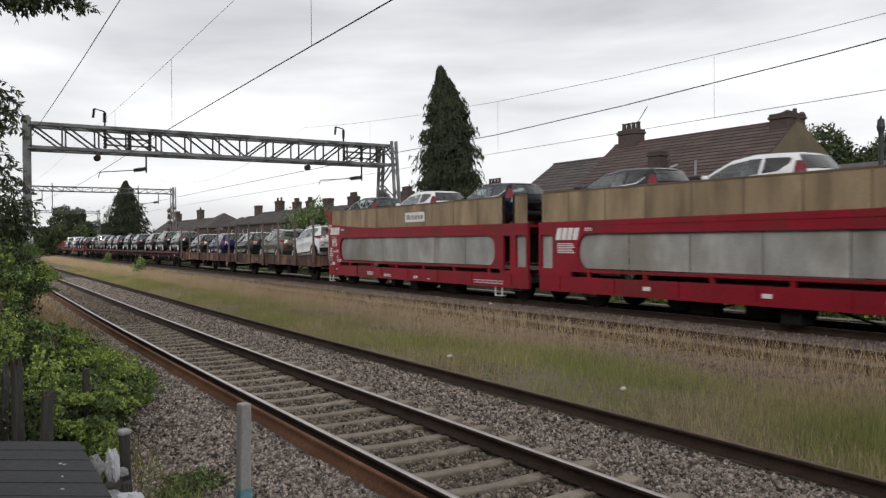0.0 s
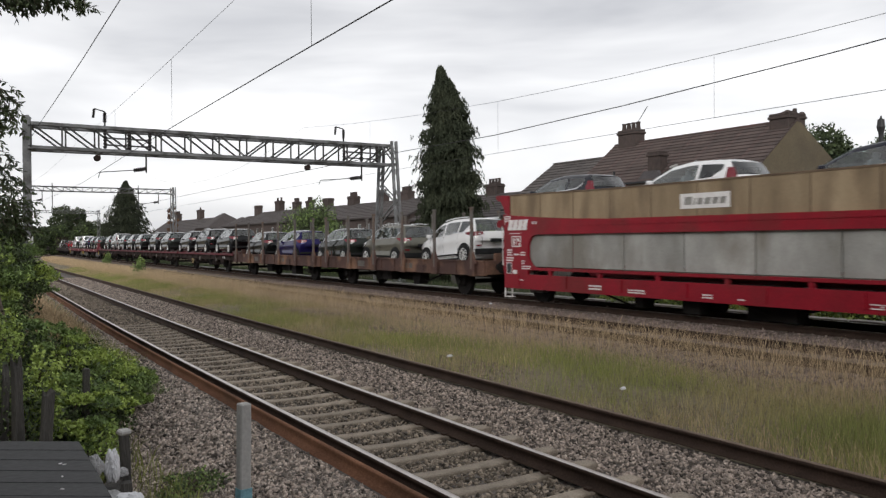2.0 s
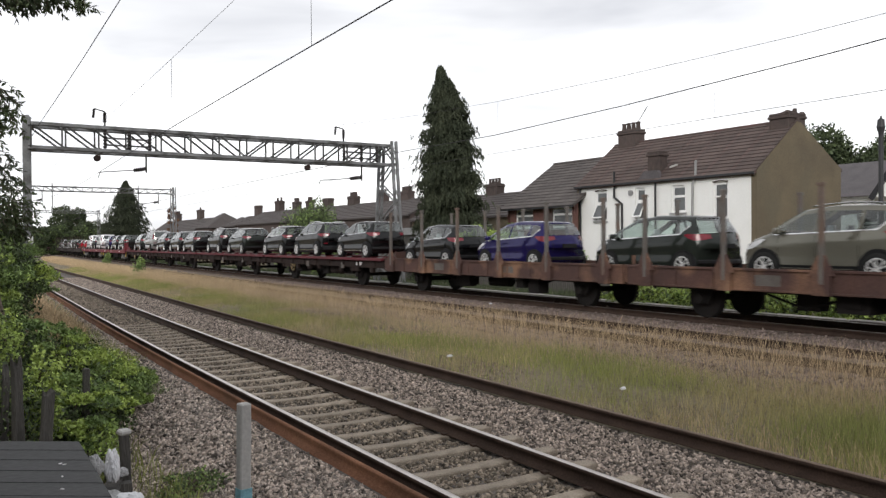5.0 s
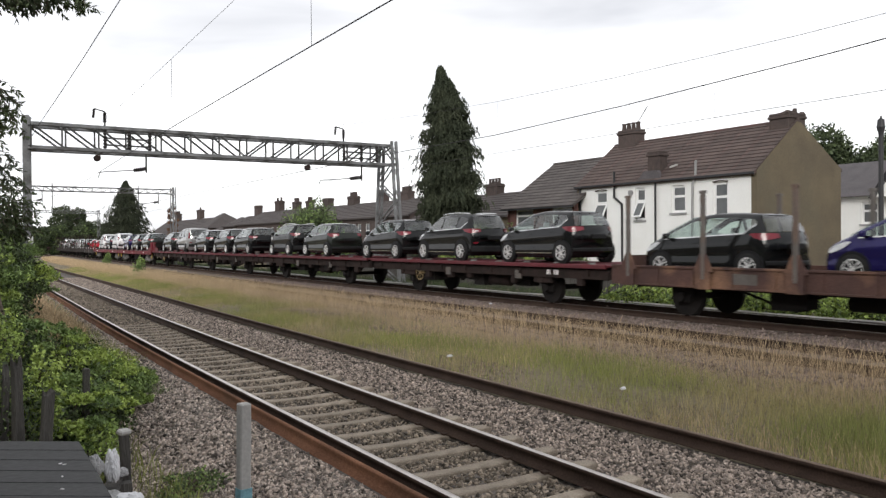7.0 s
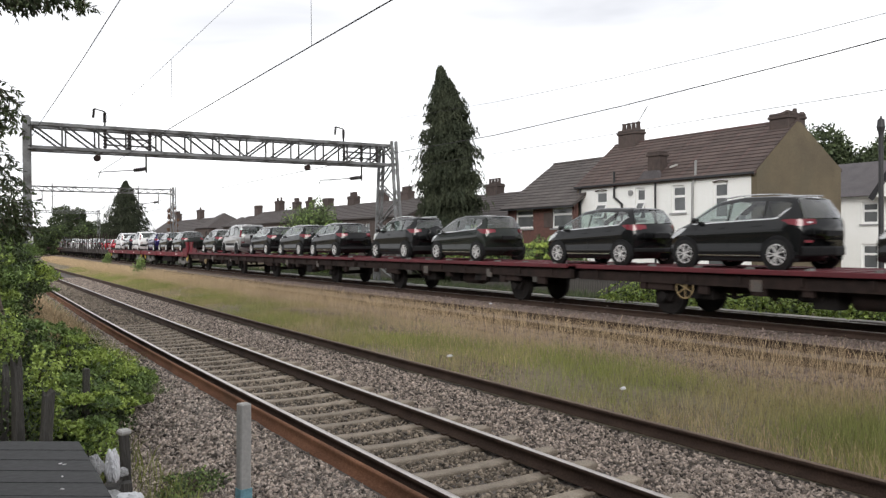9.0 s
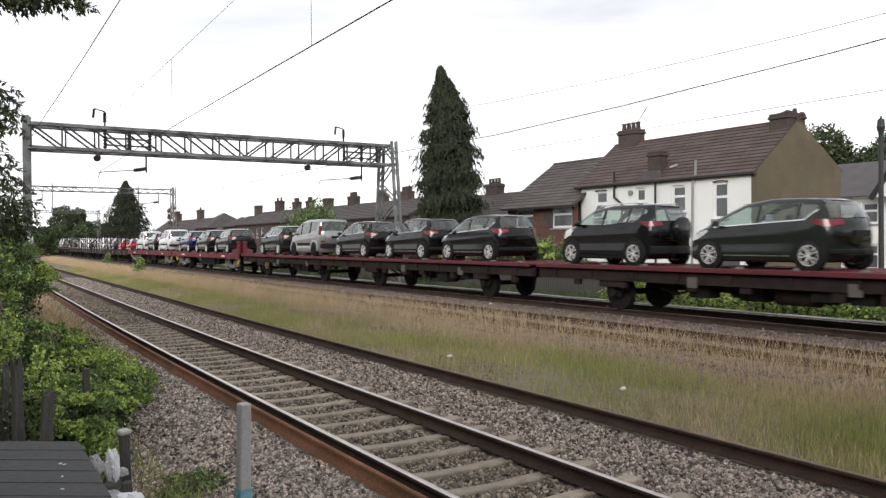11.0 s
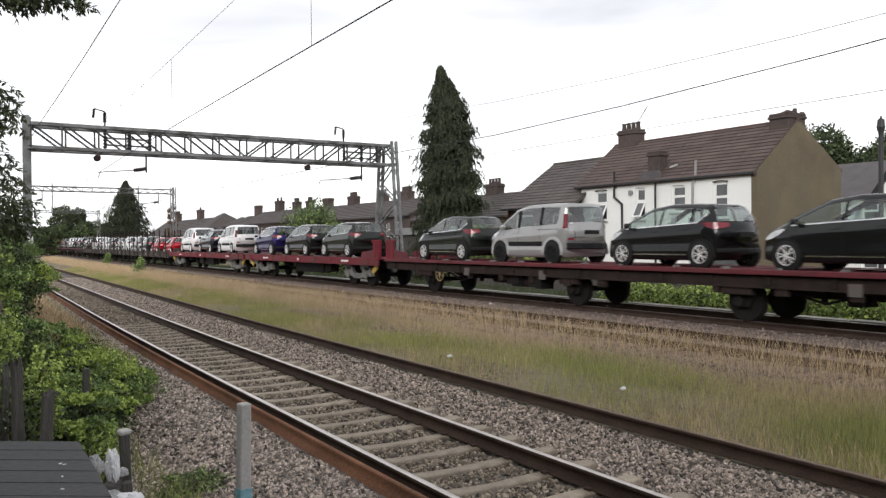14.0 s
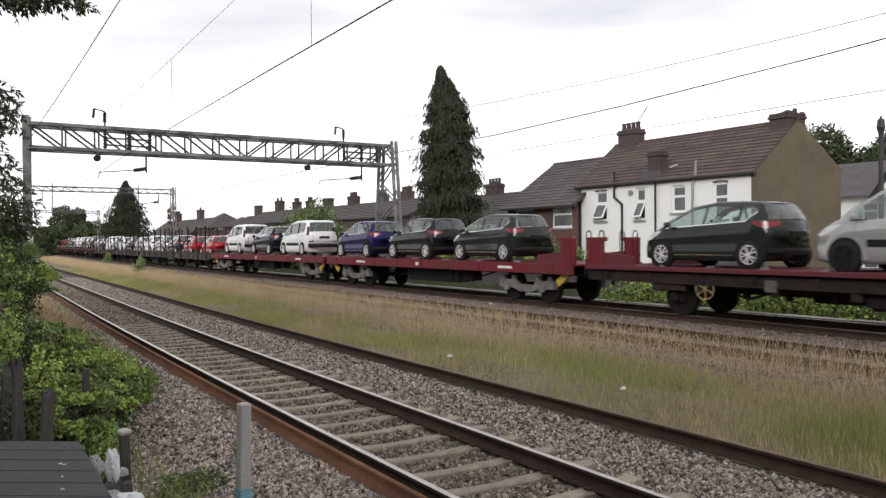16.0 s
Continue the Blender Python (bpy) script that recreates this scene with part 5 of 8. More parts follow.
    box(bm, -0.27, 0.27, yt - 0.03, yt + 0.01, zt - 0.06, zt + 0.06)
    part("plate", bm, M_PLASTIC, body)
    # seams
    for y in [] if far else [w[0] - 0.04 for w in d["win"][1:]] + [d["win"][-1][1] - 0.12]:
        for s in (-1, 1):
            vs, fs = side_patch(sh, y - 0.006, y + 0.006, lambda q: 0.34, lambda q: sh.belt(q), 0.004, 2, 6, (s,))
            raw("door_seam", vs, fs, M_PLASTIC, body)
    for y0, y1 in [] if far else d["win"][-2:] if kind != "hatch" else d["win"][-1:]:
        for s in (-1, 1):
            vs, fs = side_patch(sh, y0 + 0.06, y0 + 0.24, lambda q: sh.belt(q) - 0.13, lambda q: sh.belt(q) - 0.10, 0.022, 2, 2, (s,))
            raw("door_handle", vs, fs, colour, body)
    # mirrors
    for s in (-1, 1):
        bm = bmesh.new()
        y = d["win"][-1][1] - 0.14
        w = sh.half(y, sh.belt(y))
        box(bm, s * (w + 0.02), s * (w + 0.19), y - 0.08, y + 0.06, sh.belt(y) + 0.02, sh.belt(y) + 0.16)
        bevel(bm, 0.04, 2)
        part("mirror", bm, colour, body, smooth=True)
    if d["rails"]:
        for s in (-1, 1):
            bm = bmesh.new()
            pts = [(s * (sh.half(y, sh.top(y) - 0.05) - 0.07), y, sh.top(y) + 0.03) for y in np.linspace(-1.5, 0.3, 6)]
            for a, b in zip(pts, pts[1:]):
                rod(bm, a, b, 0.018, 6)
            part("roof_rail", bm, M_CHROME, body)
    if kind == "mini_suv":
        # white patches painted on the wings as the sky mirrored in the bonnet
        for s in (-1, 1):
            vs, fs = side_patch(sh, 1.38, 1.86, lambda y: sh.top(y) - 0.24, lambda y: sh.top(y) - 0.03, 0.014, 6, 4, (s,))
            raw("protective_film", vs, fs, M_UPVC, body, "white patch painted as sky reflection on the wing")
        bm = bmesh.new()
        rod(bm, (0.1, -2.22, 0.95), (0.1, -2.02, 0.95), 0.34, 20)
        bevel(bm, 0.05, 2)
        part("spare_wheel", bm, colour, body, "covered spare wheel on the tailgate", smooth=True)
    # bow the tail and the nose in plan
    for o in body.children_recursive + [body]:
        for v in o.data.vertices:
            k = min(1.0, (abs(v.co.x) / (d["W"] / 2))) ** 2.2
            a, b = sh.ys[0] + 0.9, sh.ys[-1] - 1.0
            if v.co.y < a:
                v.co.y += (0.04 + (0.40 if kind != "van" else 0.42) * k) * min(1.0, (a - v.co.y) / 0.9)
            elif v.co.y > b:
                v.co.y -= 0.32 * k * min(1.0, (v.co.y - b) / 1.0)
    if d["clad"] or kind == "van":
        arch_flares(d, sh, body, M_PLASTIC if d["clad"] else colour, d["clad"])
    # arches and wheels
    if kind not in WHEELS:
        WHEELS[kind] = wheel_meshes(d["r"])
    tyre, rim, back = WHEELS[kind]
    for s in (-1, 1):
        for q in (-1, 1):
            y = q * d["wb"] / 2
            w = max(sh.half(y, z) for z in (0.36, 0.42, 0.48))
            bm = bmesh.new()
            rod(bm, (s * (w - 0.12), y, d["r"] + 0.01), (s * (w + 0.008), y, d["r"] + 0.01), d["r"] * 1.15, 24)
            part("wheel_arch", bm, M_PLASTIC, body)
            wh = new("wheel", tyre)
            wh.parent = car
            wh.location = (s * (w - 0.075), y, d["r"])
            for me in (rim,) if far else (rim, back):
                o = new(me.name, me)
                o.parent = wh
                if kind == "van" and colour is P_SILVER and me is rim:
                    o.data = o.data.copy()
                    o.data.materials[0] = M_PLASTIC
    return car


GRP = "new cars on the train"
PROTO = {}
NAMES = {"suv": "family SUV", "mpv": "compact people carrier", "hatch": "small hatchback", "mini_suv": "small SUV", "van": "passenger van"}
PAINTS = {"black": (P_BLACK, "glossy black"), "green": (P_GREEN, "very dark green"), "olive": (P_OLIVE, "grey green"), "white": (P_WHITE, "white"), "blue": (P_BLUE, "deep blue"),
          "navy": (P_NAVY, "navy blue"), "silver": (P_SILVER, "silver"), "grey": (P_GREY, "dark grey"), "red": (P_RED, "bright red")}
RIDERS = []     # things on the train: object, place along the track at the start, height above the rail


def car_at(kind, colour, rear_wheel, up, where, far=False, tip=0.0):
    key = (kind, colour, where, far)
    if key in PROTO:
        ob = copy_thing(PROTO[key], Matrix())
    else:
        ob = build_car(kind, PAINTS[colour][0], f"{PAINTS[colour][1]} {NAMES[kind]} on {where}", GRP, far)
        PROTO[key] = ob
    RIDERS.append((ob, rear_wheel + CARS[kind]["wb"] / 2, up, tip))
    return ob
# ---- wagons ----
M_WRED = node_mat("red_wagon_paint", (0.27, 0.006, 0.018), (0.19, 0.006, 0.015), 1.2, 0.5, bump=0.08, bump_scale=20, fine=0.08, third=(0.17, 0.015, 0.018), third_scale=0.7, spec=0.3)
M_FLATRED = node_mat("dull_red_flat_paint", (0.165, 0.009, 0.02), (0.11, 0.009, 0.016), 1.2, 0.6, bump=0.08, bump_scale=20, fine=0.1, third=(0.10, 0.022, 0.02), third_scale=0.8, spec=0.3)
M_DECKRED = node_mat("worn_red_deck", (0.125, 0.012, 0.02), (0.075, 0.012, 0.016), 2.0, 0.7, bump=0.1, fine=0.1)
M_TAN = node_mat("stained_tan_panel", (0.34, 0.26, 0.165), (0.215, 0.155, 0.093), 1.3, 0.8, fine=0.07, stretch=(1, 1.6, 0.5), third=(0.165, 0.118, 0.073), third_scale=0.7, object_var=0.1)
M_MESH = node_mat("dusty_grey_panel", (0.46, 0.455, 0.435), (0.215, 0.21, 0.195), 0.9, 0.75, metal=0.1, fine=0.06, stretch=(1, 1, 0.6), third=(0.22, 0.205, 0.18), third_scale=0.7, object_var=0.14, spread=0.4)
M_BROWN = node_mat("rusty_brown_wagon", (0.092, 0.045, 0.035), (0.05, 0.027, 0.024), 1.3, 0.85, bump=0.2, bump_scale=30, fine=0.15, third=(0.215, 0.118, 0.072), third_scale=0.8)
M_STEELPOST = node_mat("grey_steel_post", (0.135, 0.122, 0.112), (0.085, 0.074, 0.066), 2.0, 0.7, fine=0.12, third=(0.125, 0.085, 0.066), third_scale=1.4)
M_EDGE = node_mat("rusty_edging", (0.165, 0.115, 0.075), (0.11, 0.072, 0.048), 2.0, 0.8, fine=0.12)
M_SOOT = node_mat("sooty_wagon_steel", (0.05, 0.038, 0.034), (0.03, 0.024, 0.022), 1.3, 0.85, fine=0.15)
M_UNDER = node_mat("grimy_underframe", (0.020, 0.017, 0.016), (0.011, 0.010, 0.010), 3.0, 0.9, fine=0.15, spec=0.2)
M_BOGIE = node_mat("dusty_bogie", (0.21, 0.205, 0.195), (0.10, 0.095, 0.09), 3.0, 0.85, fine=0.15)
M_YELLOW = node_mat("yellow_paint", (0.55, 0.38, 0.05), (0.42, 0.30, 0.05), 3.0, 0.6, fine=0.08)
M_BRASS = node_mat("ochre_handwheel", (0.34, 0.25, 0.12), (0.26, 0.19, 0.1), 3.0, 0.6, fine=0.06)
M_LETTER = node_mat("white_marking", (0.78, 0.77, 0.76), (0.66, 0.62, 0.62), 5.0, 0.6, fine=0.05)
M_DARKBOX = node_mat("dark_marking", (0.03, 0.03, 0.035), None, 5.0, 0.6, fine=0.0)
M_SIGNGREY = node_mat("worn_dark_print", (0.16, 0.15, 0.14), (0.34, 0.33, 0.31), 9.0, 0.6, fine=0.0)
M_WOODDECK = node_mat("dark_deck_planks", (0.09, 0.06, 0.05), (0.055, 0.04, 0.035), 2.0, 0.9, fine=0.15)

ROLLERS = []      # wheelsets: object, place in the wagon, radius
WR = 0.47


def wheelset_mesh():
    bm = bmesh.new()
    rod(bm, (-0.80, 0, 0), (0.80, 0, 0), 0.08, 10)
    for s in (-1, 1):
        rod(bm, (s * 0.70, 0, 0), (s * 0.825, 0, 0), WR, 28)
        rod(bm, (s * 0.67, 0, 0), (s * 0.70, 0, 0), WR + 0.03, 28)
        rod(bm, (s * 0.825, 0, 0), (s * 0.835, 0, 0), WR * 0.72, 20)
        for k in range(4):
            a = k * math.pi / 2 + 0.3
            box(bm, s * 0.832, s * 0.842, math.cos(a) * 0.22 - 0.03, math.cos(a) * 0.22 + 0.03, math.sin(a) * 0.22 - 0.03, math.sin(a) * 0.22 + 0.03)
    return finish(bm, "wheelset", M_UNDER)


WS_MESH = wheelset_mesh()


def wheelset(wagon, y, rolls):
    o = new("wheelset", WS_MESH)
    o.parent = wagon
    o.location = (0, y, WR)
    if rolls:
        ROLLERS.append((o, y, WR))


def axle_guard(wagon, y, material=M_UNDER):
    for s in (-1, 1):
        bm = bmesh.new()
        x0, x1 = s * 0.86, s * 0.98
        prism(bm, [(y - 0.36, 1.0), (y - 0.34, 0.62), (y - 0.2, 0.34), (y + 0.2, 0.34), (y + 0.34, 0.62), (y + 0.36, 1.0)], "x", x0, x1)
        prism(bm, [(y - 0.66, 0.86), (y - 0.5, 0.74), (y, 0.66), (y + 0.5, 0.74), (y + 0.66, 0.86), (y + 0.6, 0.90), (y - 0.6, 0.90)], "x", s * 0.98, s * 1.04)
        rod(bm, (s * 0.98, y, 0.47), (s * 1.08, y, 0.47), 0.12, 12)
        part("axle_guard", bm, material, wagon)


def buffers(wagon, y, direction, z=1.02, reach=0.34, material=M_UNDER):
    for s in (-1, 1):
        bm = bmesh.new()
        rod(bm, (s * 0.87, y, z), (s * 0.87, y + direction * (reach - 0.04), z), 0.11, 12)
        rod(bm, (s * 0.87, y + direction * (reach - 0.04), z), (s * 0.87, y + direction * reach, z), 0.21, 16)
        part("buffer", bm, material, wagon)
    bm = bmesh.new()
    rod(bm, (0, y, z - 0.05), (0, y + direction * 0.33, z - 0.1), 0.05, 8)
    bar(bm, (0, y + direction * 0.3, z - 0.1), (0, y + direction * 0.32, z - 0.45), 0.06, 0.06)
    part("coupling", bm, M_UNDER, wagon)


def hand_wheel(wagon, y, z, r=0.26):
    bm = bmesh.new()
    n = 20
    c = [(math.cos(2 * math.pi * i / n) * r, math.sin(2 * math.pi * i / n) * r) for i in range(n)]
    for i in range(n):
        a, b = c[i], c[(i + 1) % n]
        rod(bm, (-1.22, y + a[0], z + a[1]), (-1.22, y + b[0], z + b[1]), 0.015, 6)
    for k in range(3):
        a = k * math.pi / 3 + 0.4
        rod(bm, (-1.22, y - math.cos(a) * r, z - math.sin(a) * r), (-1.22, y + math.cos(a) * r, z + math.sin(a) * r), 0.013, 6)
    rod(bm, (-1.22, y, z), (-1.0, y, z), 0.03, 8)
    part("hand_wheel", bm, M_BRASS, wagon, "ochre brake hand wheel")


def under_gear(wagon, half, seed, z=1.0):
    rnd = random.Random(seed)
    bm = bmesh.new()
    for s in (-1, 1):
        box(bm, s * 0.50, s * 0.62, -half, half, z - 0.22, z)
    for k in range(int(half * 2 / 1.6)):
        y = -half + 0.8 + k * 1.6
        box(bm, -1.1, 1.1, y - 0.05, y + 0.05, z - 0.14, z - 0.02)
    for k in range(5):
        y = rnd.uniform(-half * 0.45, half * 0.45)
        w, h = rnd.uniform(0.15, 0.4), rnd.uniform(0.2, 0.42)
        x = -rnd.uniform(0.5, 0.95)
        box(bm, x - 0.2, x + 0.2, y - w, y + w, z - 0.2 - h, z - 0.1)
    rod(bm, (-0.4, -0.5, z - 0.35), (-0.4, 0.6, z - 0.35), 0.17, 14)
    for a, b in ((-half * 0.5, -half * 0.12), (half * 0.12, half * 0.5)):
        rod(bm, (-0.75, a, z - 0.15), (-0.75, (a + b) / 2, z - 0.5), 0.03, 6)
        rod(bm, (-0.75, (a + b) / 2, z - 0.5), (-0.75, b, z - 0.15), 0.03, 6)
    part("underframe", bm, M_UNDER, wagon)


def plates(wagon, items, x=-1.0, material=M_LETTER, name="marking"):
    """Small painted plates on the near side: (y0, y1, z0, z1)."""
    for y0, y1, z0, z1 in items:
        bm = bmesh.new()
        box(bm, x - 0.004, x + 0.01, y0, y1, z0, z1)
        ob = part(name, bm, material, wagon)
    return ob


def stanchion_wagon(rolls, seed, steel=M_BROWN, label="rusty brown two-axle flat wagon with upright steel stanchions"):
    w = thing("flat_wagon", label, "wagon", "wagons of the train")
    h = 6.7
    bm = bmesh.new()
    for i in range(44):
        y = -h + 0.02 + i * (2 * h / 44)
        box(bm, -1.25, 1.25, y, y + 2 * h / 44 - 0.012, 0.88, 0.92)
    part("deck", bm, M_WOODDECK, w)
    for s in (-1, 1):
        bm = bmesh.new()
        box(bm, s * 1.27, s * 1.36, -h, h, 0.74, 1.24)
        box(bm, s * 1.36, s * 1.40, -h, h, 1.19, 1.24)
        box(bm, s * 1.36, s * 1.40, -h, h, 0.74, 0.78)
        for k in range(12):
            y = -h + 0.6 + k * 1.12
            box(bm, s * 1.36, s * 1.385, y - 0.02, y + 0.02, 0.78, 1.19)
        side = part("side_sill", bm, steel, w, "riveted side beam")
        for k in range(6):
            y = -6.05 + 2.42 * k
            bm = bmesh.new()
            box(bm, s * 1.38, s * 1.46, y - 0.055, y + 0.055, 0.95, 3.02)
            box(bm, s * 1.37, s * 1.47, y - 0.075, y + 0.075, 2.96, 3.03)
            bevel(bm, 0.008)
            st = part("stanchion", bm, M_STEELPOST if steel is M_BROWN else M_RUST_DARK, w, "steel stanchion")
            bm = bmesh.new()
            prism(bm, [(y - 0.28, 1.13), (y + 0.28, 1.13), (y + 0.075, 1.55), (y - 0.075, 1.55)], "x", s * 1.40, s * 1.45)
            box(bm, s * 1.40, s * 1.455, y - 0.2, y + 0.2, 0.72, 1.14)
            part("stanchion_foot", bm, steel, st)
    for s in (-1, 1):
        bm = bmesh.new()
        box(bm, -1.3, 1.3, s * h, s * (h + 0.09), 0.78, 1.24)
        box(bm, -0.9, 0.9, s * (h - 0.12), s * h, 1.2, 1.48)
        part("headstock", bm, steel, w)
        buffers(w, s * (h + 0.05), s)
    under_gear(w, h - 0.2, seed, 0.87)
    for x in (-0.8, 0.8):
        bm = bmesh.new()
        prism(bm, [(-3.6, 0.92), (-4.4, 1.075), (-6.2, 1.075), (-6.6, 0.92)], "x", x - 0.2, x + 0.2)
        part("wheel_ramp", bm, M_WOODDECK, w)
    for y in (-4.65, 4.65):
        wheelset(w, y, rolls)
        axle_guard(w, y)
    plates(w, [(2.2, 2.9, 0.86, 1.1), (-1.9, -1.3, 0.88, 1.08)], -1.362, M_STEELPOST)
    return w


def low_flat(rolls, seed, wheel, flap):
    w = thing("flat_wagon", "low two-axle flat wagon with a thin worn red deck", "wagon", "wagons of the train")
    h = 6.98
    bm = bmesh.new()
    box(bm, -1.36, 1.36, -h, h, 1.14, 1.2)
    box(bm, -1.38, -1.30, -h, h, 1.10, 1.21)
    box(bm, 1.30, 1.38, -h, h, 1.10, 1.21)
    for k in range(20):
        y = -h + 0.35 + k * 0.7
        box(bm, -1.2, 1.2, y - 0.03, y + 0.03, 1.2, 1.212)
    bevel(bm, 0.01)
    part("deck", bm, M_DECKRED, w, "thin worn red deck")
    bm = bmesh.new()
    for s in (-1, 1):
        box(bm, s * 1.10, s * 1.24, -h, h, 0.80, 1.06)
        for k in range(9):
            y = -h + 0.8 + k * 1.55
            box(bm, s * 1.24, s * 1.30, y - 0.04, y + 0.04, 0.88, 1.06)
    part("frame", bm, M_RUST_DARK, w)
    under_gear(w, h - 0.2, seed)
    for y in (-4.05, 4.05):
        wheelset(w, y, rolls)
        axle_guard(w, y)
        for s in (-1, 1):
            bm = bmesh.new()
            box(bm, s * 1.04, s * 1.18, y - 0.42, y + 0.42, 0.62, 1.05)
            bevel(bm, 0.02)
            part("axle_cover", bm, M_RUST_DARK, w)
    if wheel:
        hand_wheel(w, wheel, 0.72)
    rnd = random.Random(seed + 5)
    for s in (-1, 1):
        bm = bmesh.new()
        prism(bm, [(-3.3, 0.84), (-2.5, 0.60), (2.5, 0.60), (3.3, 0.84)], "x", s * 0.52, s * 0.60)
        for k in range(5):
            y = -2.2 + k * 1.1
            box(bm, s * 0.60, s * 0.72, y - 0.05, y + 0.05, 0.50, 0.84)
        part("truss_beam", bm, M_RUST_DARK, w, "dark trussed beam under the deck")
    bm = bmesh.new()
    rod(bm, (-0.75, -1.9, 0.62), (-0.75, -0.9, 0.62), 0.2, 14)
    part("air_tank", bm, M_RUST_DARK, w, smooth=True)
    for k in range(7):
        bm = bmesh.new()
        y = -5.6 + k * 1.75 + rnd.uniform(-0.5, 0.5)
        box(bm, -1.2, -1.06, y - rnd.uniform(0.06, 0.2), y + rnd.uniform(0.06, 0.2), 0.55 + rnd.uniform(0, 0.1), 0.9)
        bevel(bm, 0.015)
        part("brake_gear", bm, M_RUST_DARK, w)
    plates(w, [(-3.1, -2.8, 0.72, 0.98), (1.0, 1.3, 0.72, 0.98)], -1.25, M_STEELPOST)
    # white emblem blocks near the end
    for k in range(4) if seed == 11 else ():
        bm = bmesh.new()
        a = -4.33 - 0.14 * k
        prism(bm, [(a, 0.89), (a - 0.11, 0.89), (a - 0.15, 1.03), (a - 0.04, 1.03)], "x", -1.248, -1.236)
        part("emblem", bm, M_LETTER, w, "worn white emblem block")
    # wheel chocks
    for y in np.linspace(-6, 6, 9):
        bm = bmesh.new()
        prism(bm, [(y, 1.2), (y + 0.14, 1.2), (y + 0.08, 1.25), (y + 0.03, 1.25)], "x", -1.0, -0.8)
        part("chock", bm, M_BOGIE, w)
    for s in (-1, 1):
        if flap == s:
            end_flap(w, s * h, s)
            buffers(w, s * (h + 0.02), s)
    return w


def end_flap(w, y, s):
    for x in (-1, 1):
        bm = bmesh.new()
        prism(bm, [(y, 1.2), (y - s * 0.62, 1.2), (y - s * 0.60, 1.84), (y - s * 0.74, 1.88), (y - s * 0.74, 1.97), (y, 1.97)], "x", x * 1.2, x * 1.30)
        for k in (0.12, 0.34):
            box(bm, x * 1.30, x * 1.315, y - s * k, y - s * (k + 0.05), 1.22, 1.95)
        bevel(bm, 0.012)
        part("end_flap", bm, M_FLATRED, w, "red folding end flap")
        bm = bmesh.new()
        prism(bm, [(y - s * 0.62, 1.2), (y - s * 1.75, 1.2), (y - s * 1.70, 1.46), (y - s * 0.62, 1.56)], "x", x * 1.21, x * 1.27)
        part("side_board", bm, M_DECKRED, w, "low worn red side board")
    for x in (-0.75, 0.55):
        bm = bmesh.new()
        c = [(x - 0.09, 1.2), (x - 0.09, 2.06), (x - 0.05, 2.15), (x + 0.05, 2.15), (x + 0.09, 2.06), (x + 0.09, 1.2)]
        for p, q in zip(c, c[1:]):
            rod(bm, (p[0], y, p[1]), (q[0], y, q[1]), 0.017, 6)
        part("end_hoop", bm, M_UNDER, w, "dark bent steel hoop")


def bogie(w, y, rolls):
    b = new("bogie")
    b.parent = w
    for s in (-1, 1):
        bm = bmesh.new()
        x0, x1 = s * 0.90, s * 1.06
        prism(bm, [(y - 1.35, 0.42), (y - 1.35, 0.66), (y - 0.55, 0.66), (y - 0.4, 0.52), (y + 0.4, 0.52), (y + 0.55, 0.66), (y + 1.35, 0.66), (y + 1.35, 0.42), (y + 0.6, 0.40), (y + 0.3, 0.30), (y - 0.3, 0.30), (y - 0.6, 0.40)], "x", x0, x1)
        for q in (-0.9, 0.9):
            rod(bm, (s * 1.06, y + q, 0.45), (s * 1.14, y + q, 0.45), 0.14, 14)
            for k in (-0.28, 0.28):
                rod(bm, (s * 0.99, y + q + k, 0.52), (s * 0.99, y + q + k, 0.80), 0.10, 10)
        part("bogie_frame", bm, M_BOGIE, b, "dusty grey bogie frame with coil springs")
    for q in (-0.9, 0.9):
        wheelset(w, y + q, rolls)


def bogie_flat(length, bogies, rolls, seed, flap):
    w = thing("flat_wagon", "low red bogie flat wagon with white markings", "wagon", "wagons of the train")
    h = length / 2
    bm = bmesh.new()
    box(bm, -1.3, 1.3, -h, h, 1.15, 1.2)
    for s in (-1, 1):
        box(bm, s * 1.30, s * 1.38, -h, h, 0.90, 1.22)
        for k in range(int(length / 1.9)):
            y = -h + 0.9 + k * 1.9
            box(bm, s * 1.38, s * 1.40, y - 0.03, y + 0.03, 0.92, 1.2)
    bevel(bm, 0.008)
    part("deck", bm, M_FLATRED, w, "deep red side beam and deck")
    under_gear(w, h - 0.3, seed, 1.05)
    for y in bogies:
        bogie(w, y, rolls)
    plates(w, [(-h + 2.8, -h + 3.6, 1.02, 1.10), (h - 4.0, h - 3.2, 1.02, 1.10), (0.1, 0.3, 1.0, 1.12)], -1.385)
    for s in (-1, 1):
        bm = bmesh.new()
        bar(bm, (-1.15, s * (h - 0.9), 0.62), (-1.15, s * (h - 0.45), 0.92), 0.06, 0.22)
        part("lifting_bracket", bm, M_YELLOW, w, "yellow bracket at the end")
    bm = bmesh.new()
    box(bm, -0.95, -0.55, -1.6, 1.6, 0.42, 0.86)
    part("equipment_box", bm, M_UNDER, w)
    for y in np.linspace(-h + 1, h - 1, 8):
        bm = bmesh.new()
        prism(bm, [(y, 1.2), (y + 0.14, 1.2), (y + 0.08, 1.25), (y + 0.03, 1.25)], "x", -1.0, -0.8)
        part("chock", bm, M_BOGIE, w)
    if flap:
        end_flap(w, flap * h, flap)
    return w


